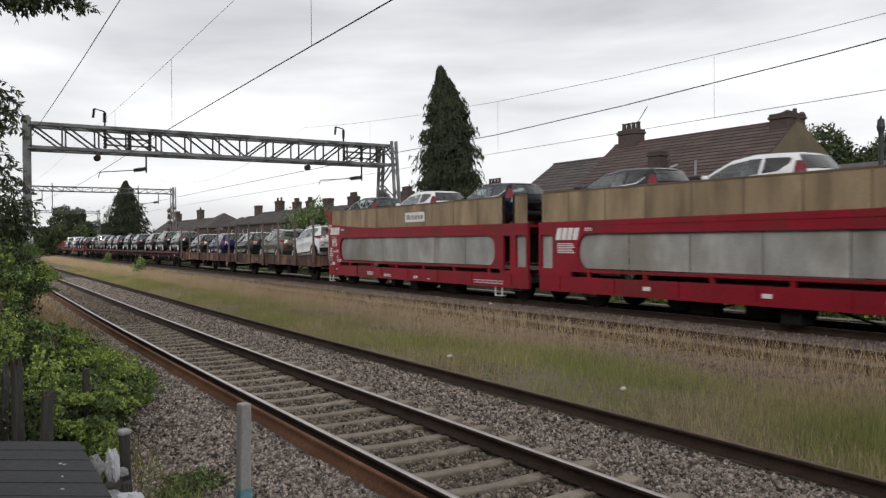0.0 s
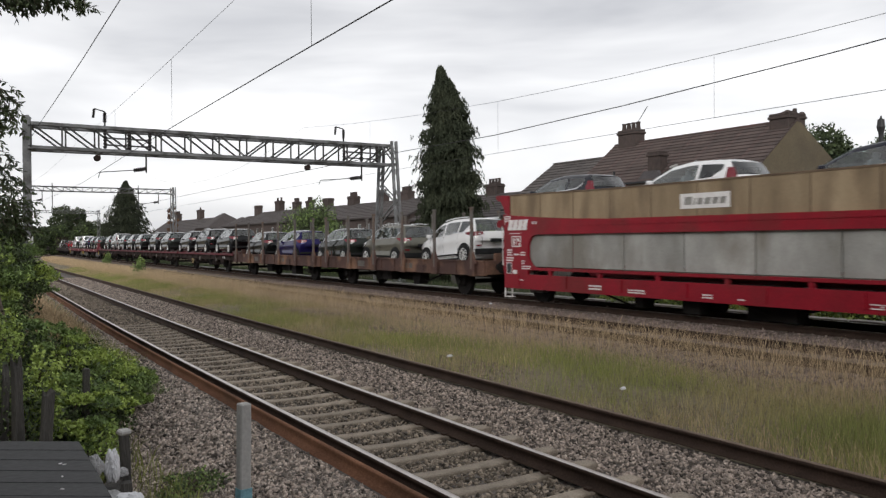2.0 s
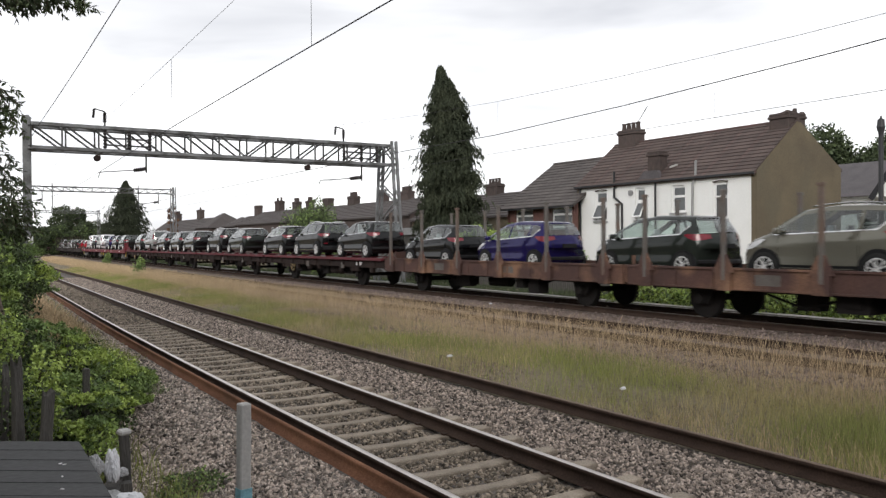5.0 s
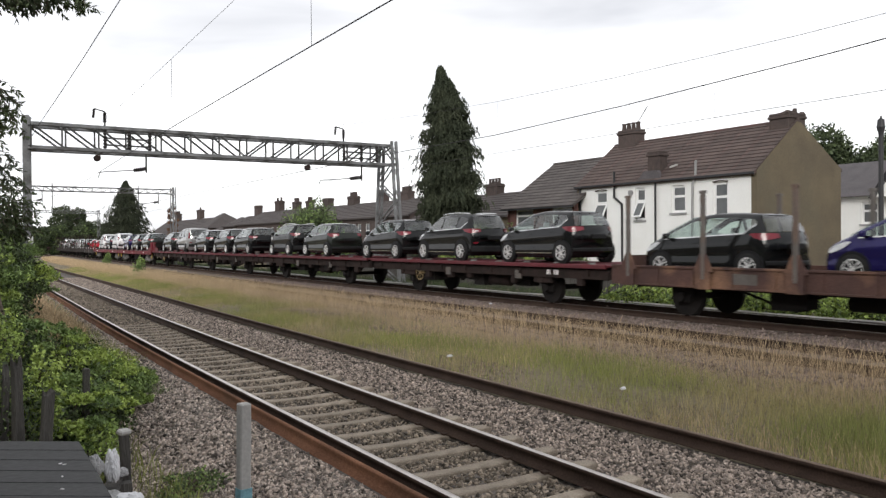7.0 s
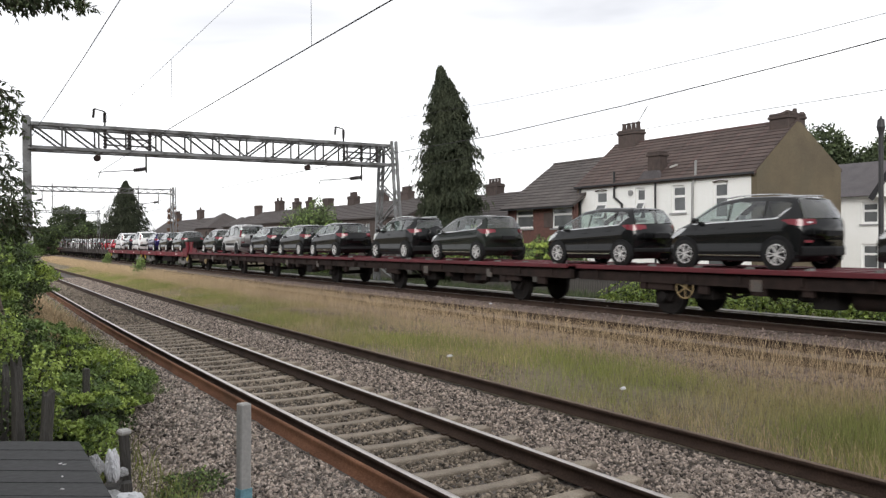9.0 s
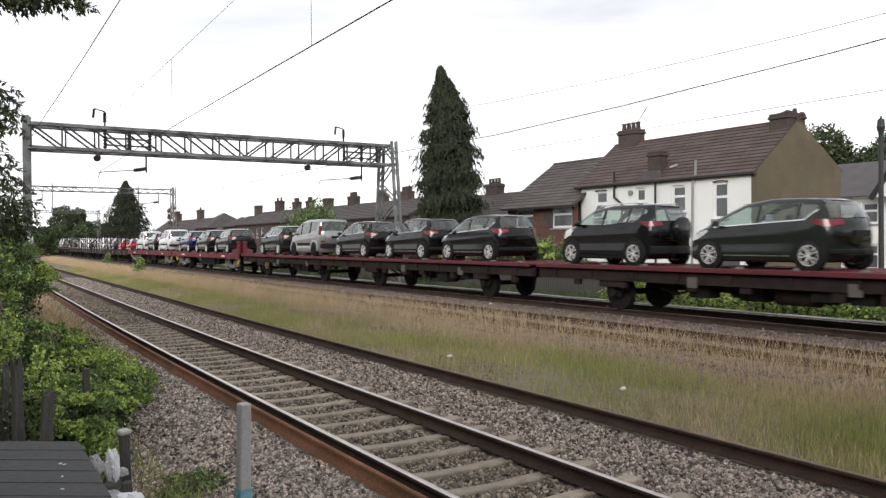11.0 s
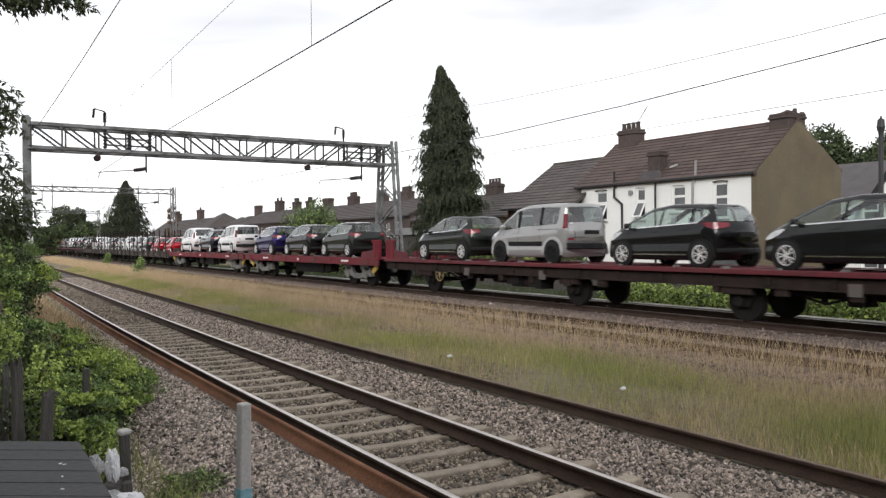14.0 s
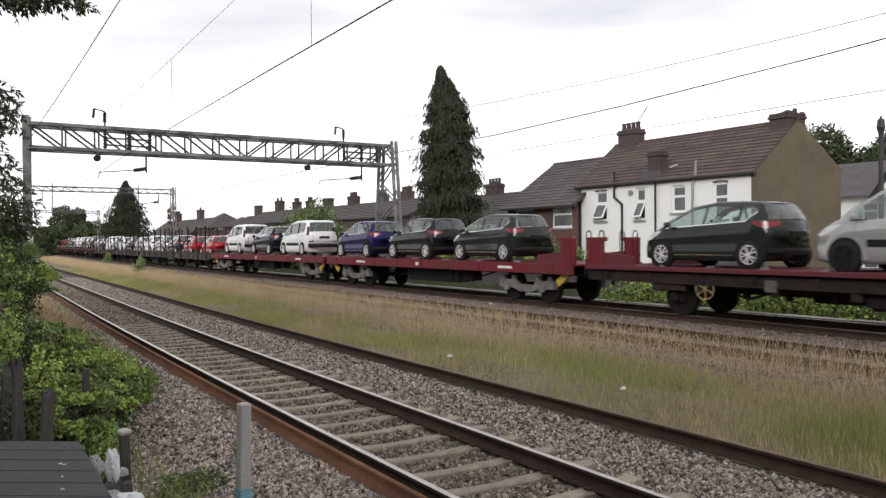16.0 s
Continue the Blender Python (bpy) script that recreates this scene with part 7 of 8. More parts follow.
def conifer(x, y, z, h, r, n, size, label, seed, lean_top=0.0, ragged=0.36, wide=(0.80, 0.92, 0.88, 0.72, 0.50, 0.27, 0.10, 0.02)):
    rng = np.random.default_rng(seed)
    t = thing("conifer", label, "tree", "conifers")
    bm = bmesh.new()
    rod(bm, (x, y, z), (x, y, z + h * 0.95), 0.22, 10, 0.03)
    part("trunk", bm, M_BARK, t)
    bm = bmesh.new()
    for i in range(60):
        k = i / 60
        a = i * 2.4
        rr = r * (1 - k) ** 0.75 * 0.85
        zz = z + h * (0.06 + 0.88 * k)
        rod(bm, (x, y, zz), (x + math.cos(a) * rr, y + math.sin(a) * rr, zz + 0.25 * rr), 0.03, 5, 0.01)
    part("branches", bm, M_BARK, t)
    # drooping sprays: each hangs outwards and down from a branch tip
    per = 16
    m = n // per
    k = rng.uniform(0, 1, m) ** 1.4
    a = rng.uniform(0, 2 * math.pi, m)
    prof = np.interp(k, [0, 0.12, 0.31, 0.63, 0.8, 0.9, 0.97, 1.0], wide) * r
    rr = prof * (0.45 + 0.55 * rng.uniform(0, 1, m) ** 0.5 + np.where(rng.uniform(0, 1, m) < 0.2, rng.uniform(0.05, ragged, m), 0.0)) * (1 + 0.12 * np.sin(a * 5 + k * 30) + 0.12 * np.sin(a * 3 - k * 47) + 0.13 * np.sin(k * 58 + 1.5 * np.sin(a)))
    lean = lean_top * np.clip((k - 0.7) / 0.3, 0, 1) ** 1.5
    c = np.stack([x + np.cos(a) * rr - lean * math.cos(PHI), y + np.sin(a) * rr + lean * math.sin(PHI), z + 0.4 + (h - 0.4) * k], 1)
    u = np.tile(np.linspace(0, 1, per), m)[:, None]
    out = np.repeat(np.stack([np.cos(a), np.sin(a), np.zeros(m)], 1), per, 0)
    long = np.repeat(rng.uniform(0.5, 1.3, m) * size * 3.2 * (1 - 0.55 * k), per)[:, None]
    pos = np.repeat(c, per, 0) + out * long * 0.55 * u + np.array([0, 0, -1.0]) * long * (u ** 1.7 - 0.25 * u) + rng.normal(size=(m * per, 3)) * size * 0.22 * (1.1 - u * 0.7)
    leaves("needles", t, pos, size * 0.27, M_CONIFER, rng, 3.8, 0.55)
    # denser growth near the trunk
    q = n // 5
    kk = rng.uniform(0, 0.97, q) ** 1.5
    aa = rng.uniform(0, 2 * math.pi, q)
    ri = np.interp(kk, [0, 0.12, 0.31, 0.63, 0.8, 0.9, 0.97, 1.0], wide) * r * rng.uniform(0.15, 0.75, q)
    le = lean_top * np.clip((kk - 0.7) / 0.3, 0, 1) ** 1.5
    core = np.stack([x + np.cos(aa) * ri - le * math.cos(PHI), y + np.sin(aa) * ri + le * math.sin(PHI), z + 0.2 + (h - 0.6) * kk], 1)
    leaves("inner_needles", t, core, size * 0.8, M_CONIFER, rng, 2.0, 0.4)
    return t


def broadleaf(x, y, z, h, r, n, size, mats, label, seed, trunk=0.2, low=0.3, name="tree"):
    rng = np.random.default_rng(seed)
    rnd = random.Random(seed)
    t = thing(name, label, "tree", "trees")
    bm = bmesh.new()
    rod(bm, (x, y, z), (x + 0.1, y, z + h * 0.5), trunk, 10, trunk * 0.55)
    part("trunk", bm, M_BARK, t)
    blobs = []
    bm = bmesh.new()
    for i in range(16):
        a = i * 2.4 + rnd.random()
        k = low + (1 - low) * (i + 0.5) / 16
        q = r * math.sqrt(max(0.05, 1 - ((k - 0.55) / 0.55) ** 2)) * rnd.uniform(0.45, 0.8)
        c = (x + math.cos(a) * q, y + math.sin(a) * q, z + h * k * 0.93)
        s = r * rnd.uniform(0.30, 0.48)
        blobs.append((*c, s, s, s * 0.8))
        rod(bm, (x + 0.05, y, z + h * (0.25 + 0.25 * k)), c, trunk * 0.4, 6, trunk * 0.08)
    part("limbs", bm, M_BARK, t)
    for mat, share in mats:
        leaves("crown", t, blob_points(blobs, int(n * share), rng, 0.45), size, mat, rng, 1.5)
    return t


conifer(26.3, 41.0, -0.25, 12.75, 1.84, 140000, 0.18, "tall dark green conifer with drooping sprays", 5, 0.5)
conifer(24.75, 126.5, -0.25, 11.6, 3.9, 70000, 0.22, "broad dark conifer far along the line", 6, 0.0, 0.34, (0.95, 1.0, 0.84, 0.52, 0.30, 0.17, 0.07, 0.02))
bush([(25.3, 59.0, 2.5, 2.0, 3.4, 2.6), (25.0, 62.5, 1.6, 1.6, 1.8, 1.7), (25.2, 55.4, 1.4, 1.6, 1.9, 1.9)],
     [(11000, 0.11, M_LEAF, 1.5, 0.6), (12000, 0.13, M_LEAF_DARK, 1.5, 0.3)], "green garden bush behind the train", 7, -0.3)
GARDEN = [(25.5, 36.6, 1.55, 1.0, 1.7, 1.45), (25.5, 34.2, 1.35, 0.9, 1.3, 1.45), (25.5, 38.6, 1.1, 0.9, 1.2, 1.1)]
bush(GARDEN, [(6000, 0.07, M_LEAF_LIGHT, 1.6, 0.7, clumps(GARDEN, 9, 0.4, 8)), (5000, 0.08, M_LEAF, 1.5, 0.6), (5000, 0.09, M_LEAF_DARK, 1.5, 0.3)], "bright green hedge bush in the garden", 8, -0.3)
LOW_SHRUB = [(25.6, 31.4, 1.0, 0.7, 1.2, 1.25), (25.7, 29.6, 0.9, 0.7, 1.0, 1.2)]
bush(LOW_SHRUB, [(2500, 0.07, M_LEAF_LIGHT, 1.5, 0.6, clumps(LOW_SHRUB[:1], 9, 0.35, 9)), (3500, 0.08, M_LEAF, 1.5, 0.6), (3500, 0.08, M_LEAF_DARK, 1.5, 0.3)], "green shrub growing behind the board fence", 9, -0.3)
# distant trees past the end of the train
for x, y, h, r, sd in ((23.7, 185.0, 10.6, 2.9, 11), (25.9, 180.0, 9.7, 2.6, 12), (21.6, 200.0, 6.2, 2.2, 13), (23.9, 202.0, 6.8, 2.6, 14), (19.0, 190.0, 6.2, 1.7, 16),
                       (27.2, 176.0, 6.8, 2.4, 15), (14.0, 172.0, 6.0, 2.2, 17), (27.6, 200.0, 8.8, 3.0, 18), (33.0, 205.0, 7.5, 4.0, 19)):
    broadleaf(x, y, -0.3, h, r, 9000, 0.20, ((M_LEAF_DARK, 1.0),), "dark leafy tree far along the line", sd)
for x, h, r, sd in ((17.6, 5.6, 1.9, 31), (20.8, 6.3, 2.1, 32), (24.2, 5.9, 2.0, 33), (27.6, 5.6, 2.1, 34), (30.2, 5.2, 1.8, 35)):
    broadleaf(x, 166.0 + sd % 3, -0.3, h, r, 5000, 0.20, ((M_LEAF_DARK, 0.8), (M_LEAF, 0.2)), "dull green tree far along the line", sd, 0.15, 0.1)
broadleaf(29.8, 120.0, -0.3, 8.2, 0.9, 1300, 0.16, ((M_COPPER, 1.0),), "slim copper-brown tree among the gardens", 36, 0.12, 0.3)
for x, y, h, r, sd in ((46.0, 31.5, 9.1, 3.4, 21), (49.0, 28.5, 8.6, 3.4, 22), (52.0, 24.0, 7.7, 3.0, 23), (54.0, 21.5, 7.2, 2.6, 25)):
    broadleaf(x, y, -0.3, h, r, 34000, 0.14, ((M_LEAF_DARK, 1.0),), "leafy tree behind the houses", sd)

# concrete cable trough along the far side of the line
trough = thing("cable_trough", "pale concrete cable trough beside the main line", "trough", kind="structure")
bm = bmesh.new()
box(bm, -0.17, 0.17, -0.485, 0.485, -0.30, 0.05)
box(bm, -0.19, 0.19, -0.485, 0.485, 0.055, 0.10)
bevel(bm, 0.012)
lid_me = finish(bm, "trough_unit", M_TROUGH)
for i in range(75):
    y = -2.0 + i * 1.0
    o = new("trough_unit", lid_me)
    o.parent = trough
    o.matrix_world = Matrix.Translation((base_line(18.95, y), y, 0.10 + 0.02 * noise.noise(Vector((i * 0.9, 0, 2))))) @ Matrix.Rotation(-bend_angle(y), 4, "Z")

# ivy and shrubs between the line and the gardens
rng0 = random.Random(3)
for i in range(7):
    y = 3.5 + i * 2.7
    bl = [(19.9 + rng0.uniform(-0.3, 0.5), y + rng0.uniform(-0.8, 0.8), 0.12 + rng0.uniform(0, 0.25), rng0.uniform(0.7, 1.1), rng0.uniform(1.0, 1.7), rng0.uniform(0.25, 0.55)) for k in range(3)]
    bl += [(22.0, y, 0.2, 1.6, 1.8, rng0.uniform(0.5, 0.8))]
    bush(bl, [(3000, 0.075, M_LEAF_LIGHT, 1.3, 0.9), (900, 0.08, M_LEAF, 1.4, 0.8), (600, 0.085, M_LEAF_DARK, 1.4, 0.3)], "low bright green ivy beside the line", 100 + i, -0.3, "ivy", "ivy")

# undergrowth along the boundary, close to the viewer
# dark inner leaves stand for hollows, pale clumps for sunlit sprays
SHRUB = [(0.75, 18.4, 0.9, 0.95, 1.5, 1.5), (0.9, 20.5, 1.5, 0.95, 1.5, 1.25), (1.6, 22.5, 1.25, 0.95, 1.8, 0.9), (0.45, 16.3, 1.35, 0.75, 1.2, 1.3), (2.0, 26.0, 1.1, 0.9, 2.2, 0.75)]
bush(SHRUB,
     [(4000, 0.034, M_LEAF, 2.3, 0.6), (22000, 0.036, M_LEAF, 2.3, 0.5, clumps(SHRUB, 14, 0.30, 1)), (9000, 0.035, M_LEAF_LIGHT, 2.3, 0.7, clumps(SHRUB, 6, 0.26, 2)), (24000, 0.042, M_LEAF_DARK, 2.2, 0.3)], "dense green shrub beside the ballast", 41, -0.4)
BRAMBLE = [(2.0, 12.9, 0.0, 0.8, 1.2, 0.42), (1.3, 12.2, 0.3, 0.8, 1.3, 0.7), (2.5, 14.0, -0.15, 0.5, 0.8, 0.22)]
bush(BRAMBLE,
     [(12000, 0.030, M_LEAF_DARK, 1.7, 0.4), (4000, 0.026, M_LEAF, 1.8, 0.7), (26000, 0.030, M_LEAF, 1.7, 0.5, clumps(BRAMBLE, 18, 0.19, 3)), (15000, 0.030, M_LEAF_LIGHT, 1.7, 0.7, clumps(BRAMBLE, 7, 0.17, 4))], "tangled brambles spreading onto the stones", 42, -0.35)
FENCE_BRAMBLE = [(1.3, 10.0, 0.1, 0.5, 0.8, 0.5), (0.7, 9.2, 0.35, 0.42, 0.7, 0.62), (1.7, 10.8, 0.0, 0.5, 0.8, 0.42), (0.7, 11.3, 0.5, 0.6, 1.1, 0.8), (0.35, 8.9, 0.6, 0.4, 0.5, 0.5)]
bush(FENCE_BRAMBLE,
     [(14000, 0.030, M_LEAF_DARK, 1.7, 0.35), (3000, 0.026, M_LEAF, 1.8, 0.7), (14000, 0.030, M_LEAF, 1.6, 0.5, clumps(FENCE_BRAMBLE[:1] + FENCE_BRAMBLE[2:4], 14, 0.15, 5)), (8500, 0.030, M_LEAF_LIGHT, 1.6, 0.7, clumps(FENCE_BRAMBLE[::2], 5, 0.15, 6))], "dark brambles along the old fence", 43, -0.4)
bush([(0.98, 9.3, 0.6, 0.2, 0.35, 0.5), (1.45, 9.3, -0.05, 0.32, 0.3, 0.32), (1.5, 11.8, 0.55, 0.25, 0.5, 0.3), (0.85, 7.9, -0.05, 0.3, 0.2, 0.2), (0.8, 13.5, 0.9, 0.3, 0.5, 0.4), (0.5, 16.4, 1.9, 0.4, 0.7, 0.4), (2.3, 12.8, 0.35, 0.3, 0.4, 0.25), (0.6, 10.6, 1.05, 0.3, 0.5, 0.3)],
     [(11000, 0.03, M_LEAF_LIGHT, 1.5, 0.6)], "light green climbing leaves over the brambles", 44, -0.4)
bush([(2.25, 8.15, -0.2, 0.3, 0.35, 0.12), (1.95, 7.8, -0.22, 0.2, 0.3, 0.1)],
     [(900, 0.024, M_LEAF_DARK, 1.6, 0.3), (900, 0.022, M_LEAF, 1.8, 0.3)], "small weeds growing in the stones", 45, -0.3, "weeds", "weeds")
for x, y, h, sd in ((11.1, 53.0, 1.1, 46), (15.0, 86.0, 1.1, 47)):
    bush([(x, y, h * 0.45, 0.4, 0.4, h * 0.5), (x + 0.1, y, h * 0.9, 0.25, 0.25, h * 0.35)], [(700, 0.08, M_LEAF, 1.6, 0.2)], "young self-sown shrub in the grass", sd, -0.1, "shrub")


# overhanging tree at the boundary
def edge_tree():
    rng = np.random.default_rng(61)
    t = thing("tree", "leafy boundary tree with narrow hanging leaves", "tree", "trees")
    bm = bmesh.new()
    rod(bm, (-0.9, 10.2, -0.5), (-0.7, 10.4, 2.5), 0.14, 10, 0.10)
    rod(bm, (-0.7, 10.4, 2.5), (-0.5, 10.4, 5.2), 0.10, 8, 0.05)
    part("trunk", bm, M_BARK, t)
    bm = bmesh.new()
    ends = [((-0.6, 10.4, 3.9), (0.75, 11.0, 3.95)), ((-0.6, 10.4, 3.2), (0.8, 11.2, 3.3)), ((-0.65, 10.4, 2.8), (0.85, 11.6, 2.9)), ((-0.5, 10.4, 4.8), (1.35, 10.2, 5.02)),
            ((-0.5, 10.4, 4.6), (0.9, 10.4, 5.05)), ((-0.7, 10.4, 2.2), (0.9, 12.2, 2.45))]
    for a, b in ends:
        rod(bm, a, b, 0.025, 6, 0.006)
    part("limbs", bm, M_BARK, t)
    # hanging twigs, each with pairs of narrow leaves along it
    va, fa, tw = [], [], bmesh.new()
    for (x, y, z, rx, ry, rz, n) in ((0.72, 10.9, 3.98, 0.14, 0.3, 0.16, 12), (0.80, 11.0, 3.75, 0.16, 0.3, 0.20, 30), (0.70, 11.4, 3.2, 0.16, 0.3, 0.30, 30), (0.80, 11.9, 2.8, 0.22, 0.4, 0.30, 60),
                                     (1.22, 10.2, 5.02, 0.36, 0.3, 0.08, 60), (0.80, 10.3, 5.0, 0.26, 0.3, 0.10, 80), (0.25, 10.6, 3.4, 0.40, 0.6, 1.1, 60), (1.0, 12.4, 2.5, 0.22, 0.4, 0.28, 80)):
        for _ in range(n):
            d = np.clip(rng.normal(size=3) * 0.55, -0.9, 0.9)
            p = np.array([x, y, z]) + d * np.array([rx, ry, rz])
            aim = np.array([rng.normal() * 0.6 + 0.35, rng.normal() * 0.5, -0.75 + rng.normal() * 0.35])
            aim /= np.linalg.norm(aim)
            ln = rng.uniform(0.12, 0.24)
            rod(tw, p, p + aim * ln, 0.003, 4)
            for q in range(10):
                u = 0.1 + 0.9 * q / 9
                c = p + aim * ln * u
                side = np.cross(aim, rng.normal(size=3))
                side /= np.linalg.norm(side)
                out = aim * 0.75 + side * 0.8 + np.array([0, 0, -0.25])
                out /= np.linalg.norm(out)
                wd = np.cross(out, rng.normal(size=3))
                wd /= np.linalg.norm(wd)
                le, w = rng.uniform(0.06, 0.095), rng.uniform(0.012, 0.018)
                i0 = len(va)
                va += [c, c + out * le * 0.45 + wd * w, c + out * le, c + out * le * 0.45 - wd * w]
                fa += [(i0, i0 + 1, i0 + 2), (i0, i0 + 2, i0 + 3)]
    tagged(part("twig", tw, M_BARK, t), kind="stuff")
    ob = new("crown", fast_mesh("crown", va, fa, M_LEAF_DARK))
    ob.parent = t
    tagged(ob, kind="stuff")


edge_tree()

# tall trees added unseen behind the viewer, as dark surroundings mirrored by the cars
for i in range(9):
    broadleaf(-8.5 - (i % 3) * 1.5, -34 + i * 7.5, -0.6, 10.5 + (i % 4), 4.2, 2600, 0.55, ((M_LEAF_DARK, 1.0),), "tall leafy tree added out of view behind the viewer", 200 + i, 0.3, 0.12)


# ---- grasses ----
def blades(name, n, area, height, width, material, label, seed, lean=0.25, density=None, head=False):
    rng = np.random.default_rng(seed)
    b = rng.uniform(area[0], area[1], n * 2)
    y = area[2] + (area[3] - area[2]) * rng.uniform(0, 1, n * 2) ** 1.6
    if density:
        keep = density(b, y, rng)
        b, y = b[keep], y[keep]
    b, y = b[:n], y[:n]
    n = len(b)
    x = np.array([base_line(p, q) for p, q in zip(b, y)])
    z = np.array([ground_z(p, q) for p, q in zip(b, y)]) - 0.02
    k = 1 + np.maximum(0, (y - 25)) / 60
    h = height * rng.uniform(0.45, 1.2, n)
    a = rng.uniform(0, math.pi, n)
    w = width * k * rng.uniform(0.7, 1.3, n)
    lx, ly = rng.normal(size=n) * lean * h, rng.normal(size=n) * lean * h
    root = np.stack([x, y, z], 1)
    side = np.stack([np.cos(a) * w / 2, np.sin(a) * w / 2, np.zeros(n)], 1)
    mid = root + np.stack([lx * 0.35, ly * 0.35, h * 0.6], 1)
    top = root + np.stack([lx, ly, h], 1)
    if head:
        v = np.stack([root - side * 0.3, root + side * 0.3, mid + side * 0.35, mid - side * 0.35, top + side * 0.2, top - side * 0.2, (mid + top) / 2 + side * 1.6, (mid + top) / 2 - side * 1.6], 1).reshape(-1, 3)
        i = np.arange(n)[:, None] * 8
        f = np.concatenate([i + np.array([[0, 1, 2, 3]]), i + np.array([[3, 2, 6, 7]]), i + np.array([[7, 6, 4, 5]])], 0)
    else:
        v = np.stack([root - side, root + side, mid + side * 0.7, mid - side * 0.7, top + side * 0.1, top - side * 0.1], 1).reshape(-1, 3)
        i = np.arange(n)[:, None] * 6
        f = np.concatenate([i + np.array([[0, 1, 2, 3]]), i + np.array([[3, 2, 4, 5]])], 0)
    ob = new(name, fast_mesh(name, v, f, material))
    return tagged(ob, label, "grass", kind="stuff")


def patch(scale, off, cut):
    def keep(b, y, rng):
        v = np.array([noise.noise(Vector((p * scale, q * scale * 0.5, off))) for p, q in zip(b, y)])
        return v + rng.normal(size=len(b)) * 0.15 > cut
    return keep


def thinning(b, y, rng):
    """Denser and taller growth with distance, bare patches close by."""
    v = np.array([noise.noise(Vector((p * 0.55, q * 0.3, 4.0))) for p, q in zip(b, y)])
    lane = np.interp(b, [7.35, 7.7, 9.2, 10.2, 10.8], [0.25, 0.9, 0.95, 0.35, 0.1])
    lane = np.where(y > 24, np.maximum(lane, 0.75), lane)
    bare = np.interp(b, [7.35, 8.0, 8.6], [0.15, 0.45, 1.0])
    lane = lane * (1 - np.interp(y, [10, 17], [1.0, 0.0]) * (1 - bare))
    return rng.uniform(0, 1, len(b)) < lane * np.clip(0.65 + v * 1.5, 0.08, 1.0)


def seedy(b, y, rng):
    k = np.interp(y, [4, 14, 26, 40], [0.4, 0.55, 0.9, 1.0])
    return rng.uniform(0, 1, len(b)) < k


blades("grass", 120000, (7.35, 10.8, 4, 80), 0.19, 0.0058, M_GRASS, "green and olive grass between the tracks", 71, 0.24, thinning)
blades("grass", 26000, (7.4, 11.0, 4, 85), 0.20, 0.0045, M_STRAW, "short straw-coloured grass between the tracks", 72, 0.28, patch(0.35, 2.0, 0.05))
blades("grass", 62000, (9.7, 11.8, 4, 120), 0.52, 0.0027, M_STRAW, "tall dry grass with pale seed heads along the rail", 73, 0.22, seedy, True)
blades("grass", 1800, (11.6, 13.2, 4, 60), 0.26, 0.0035, M_STRAW, "thin dry grass growing through the main line", 74, 0.3, patch(0.8, 9.0, 0.1), True)
blades("grass", 34000, (9.5, 11.75, 4, 60), 0.10, 0.006, M_DEAD, "matted dead grass at the edge of the main line", 79, 0.9)
blades("grass", 7000, (1.3, 2.8, 14.2, 26), 0.36, 0.010, M_GRASS, "long green grass behind the brambles", 80, 0.3)
blades("grass", 9000, (1.9, 3.2, 17, 50), 0.30, 0.012, M_GRASS, "long green grass beside the rusty rail", 75, 0.35)
blades("grass", 5000, (1.9, 2.8, 22, 45), 0.5, 0.010, M_STRAW, "pale dry grass beside the shrub", 76, 0.25, None, True)
blades("grass", 22000, (18.9, 24, 22, 125), 0.32, 0.02, M_LEAF_DARK, "rough dark weeds behind the main line", 77)
blades("grass", 3000, (1.1, 2.3, 19.5, 28), 0.6, 0.008, M_STRAW, "tuft of tall dry grass past the shrub", 87, 0.25, None, True)
blades("grass", 8000, (1.7, 2.95, 13.2, 21), 0.30, 0.007, M_LEAF, "fresh green grass at the edge of the stones", 88, 0.4, patch(0.8, 3.0, -0.15))
blades("grass", 2600, (0.2, 1.9, 7, 18), 0.3, 0.010, M_GRASS, "grass among the brambles", 78, 0.35)


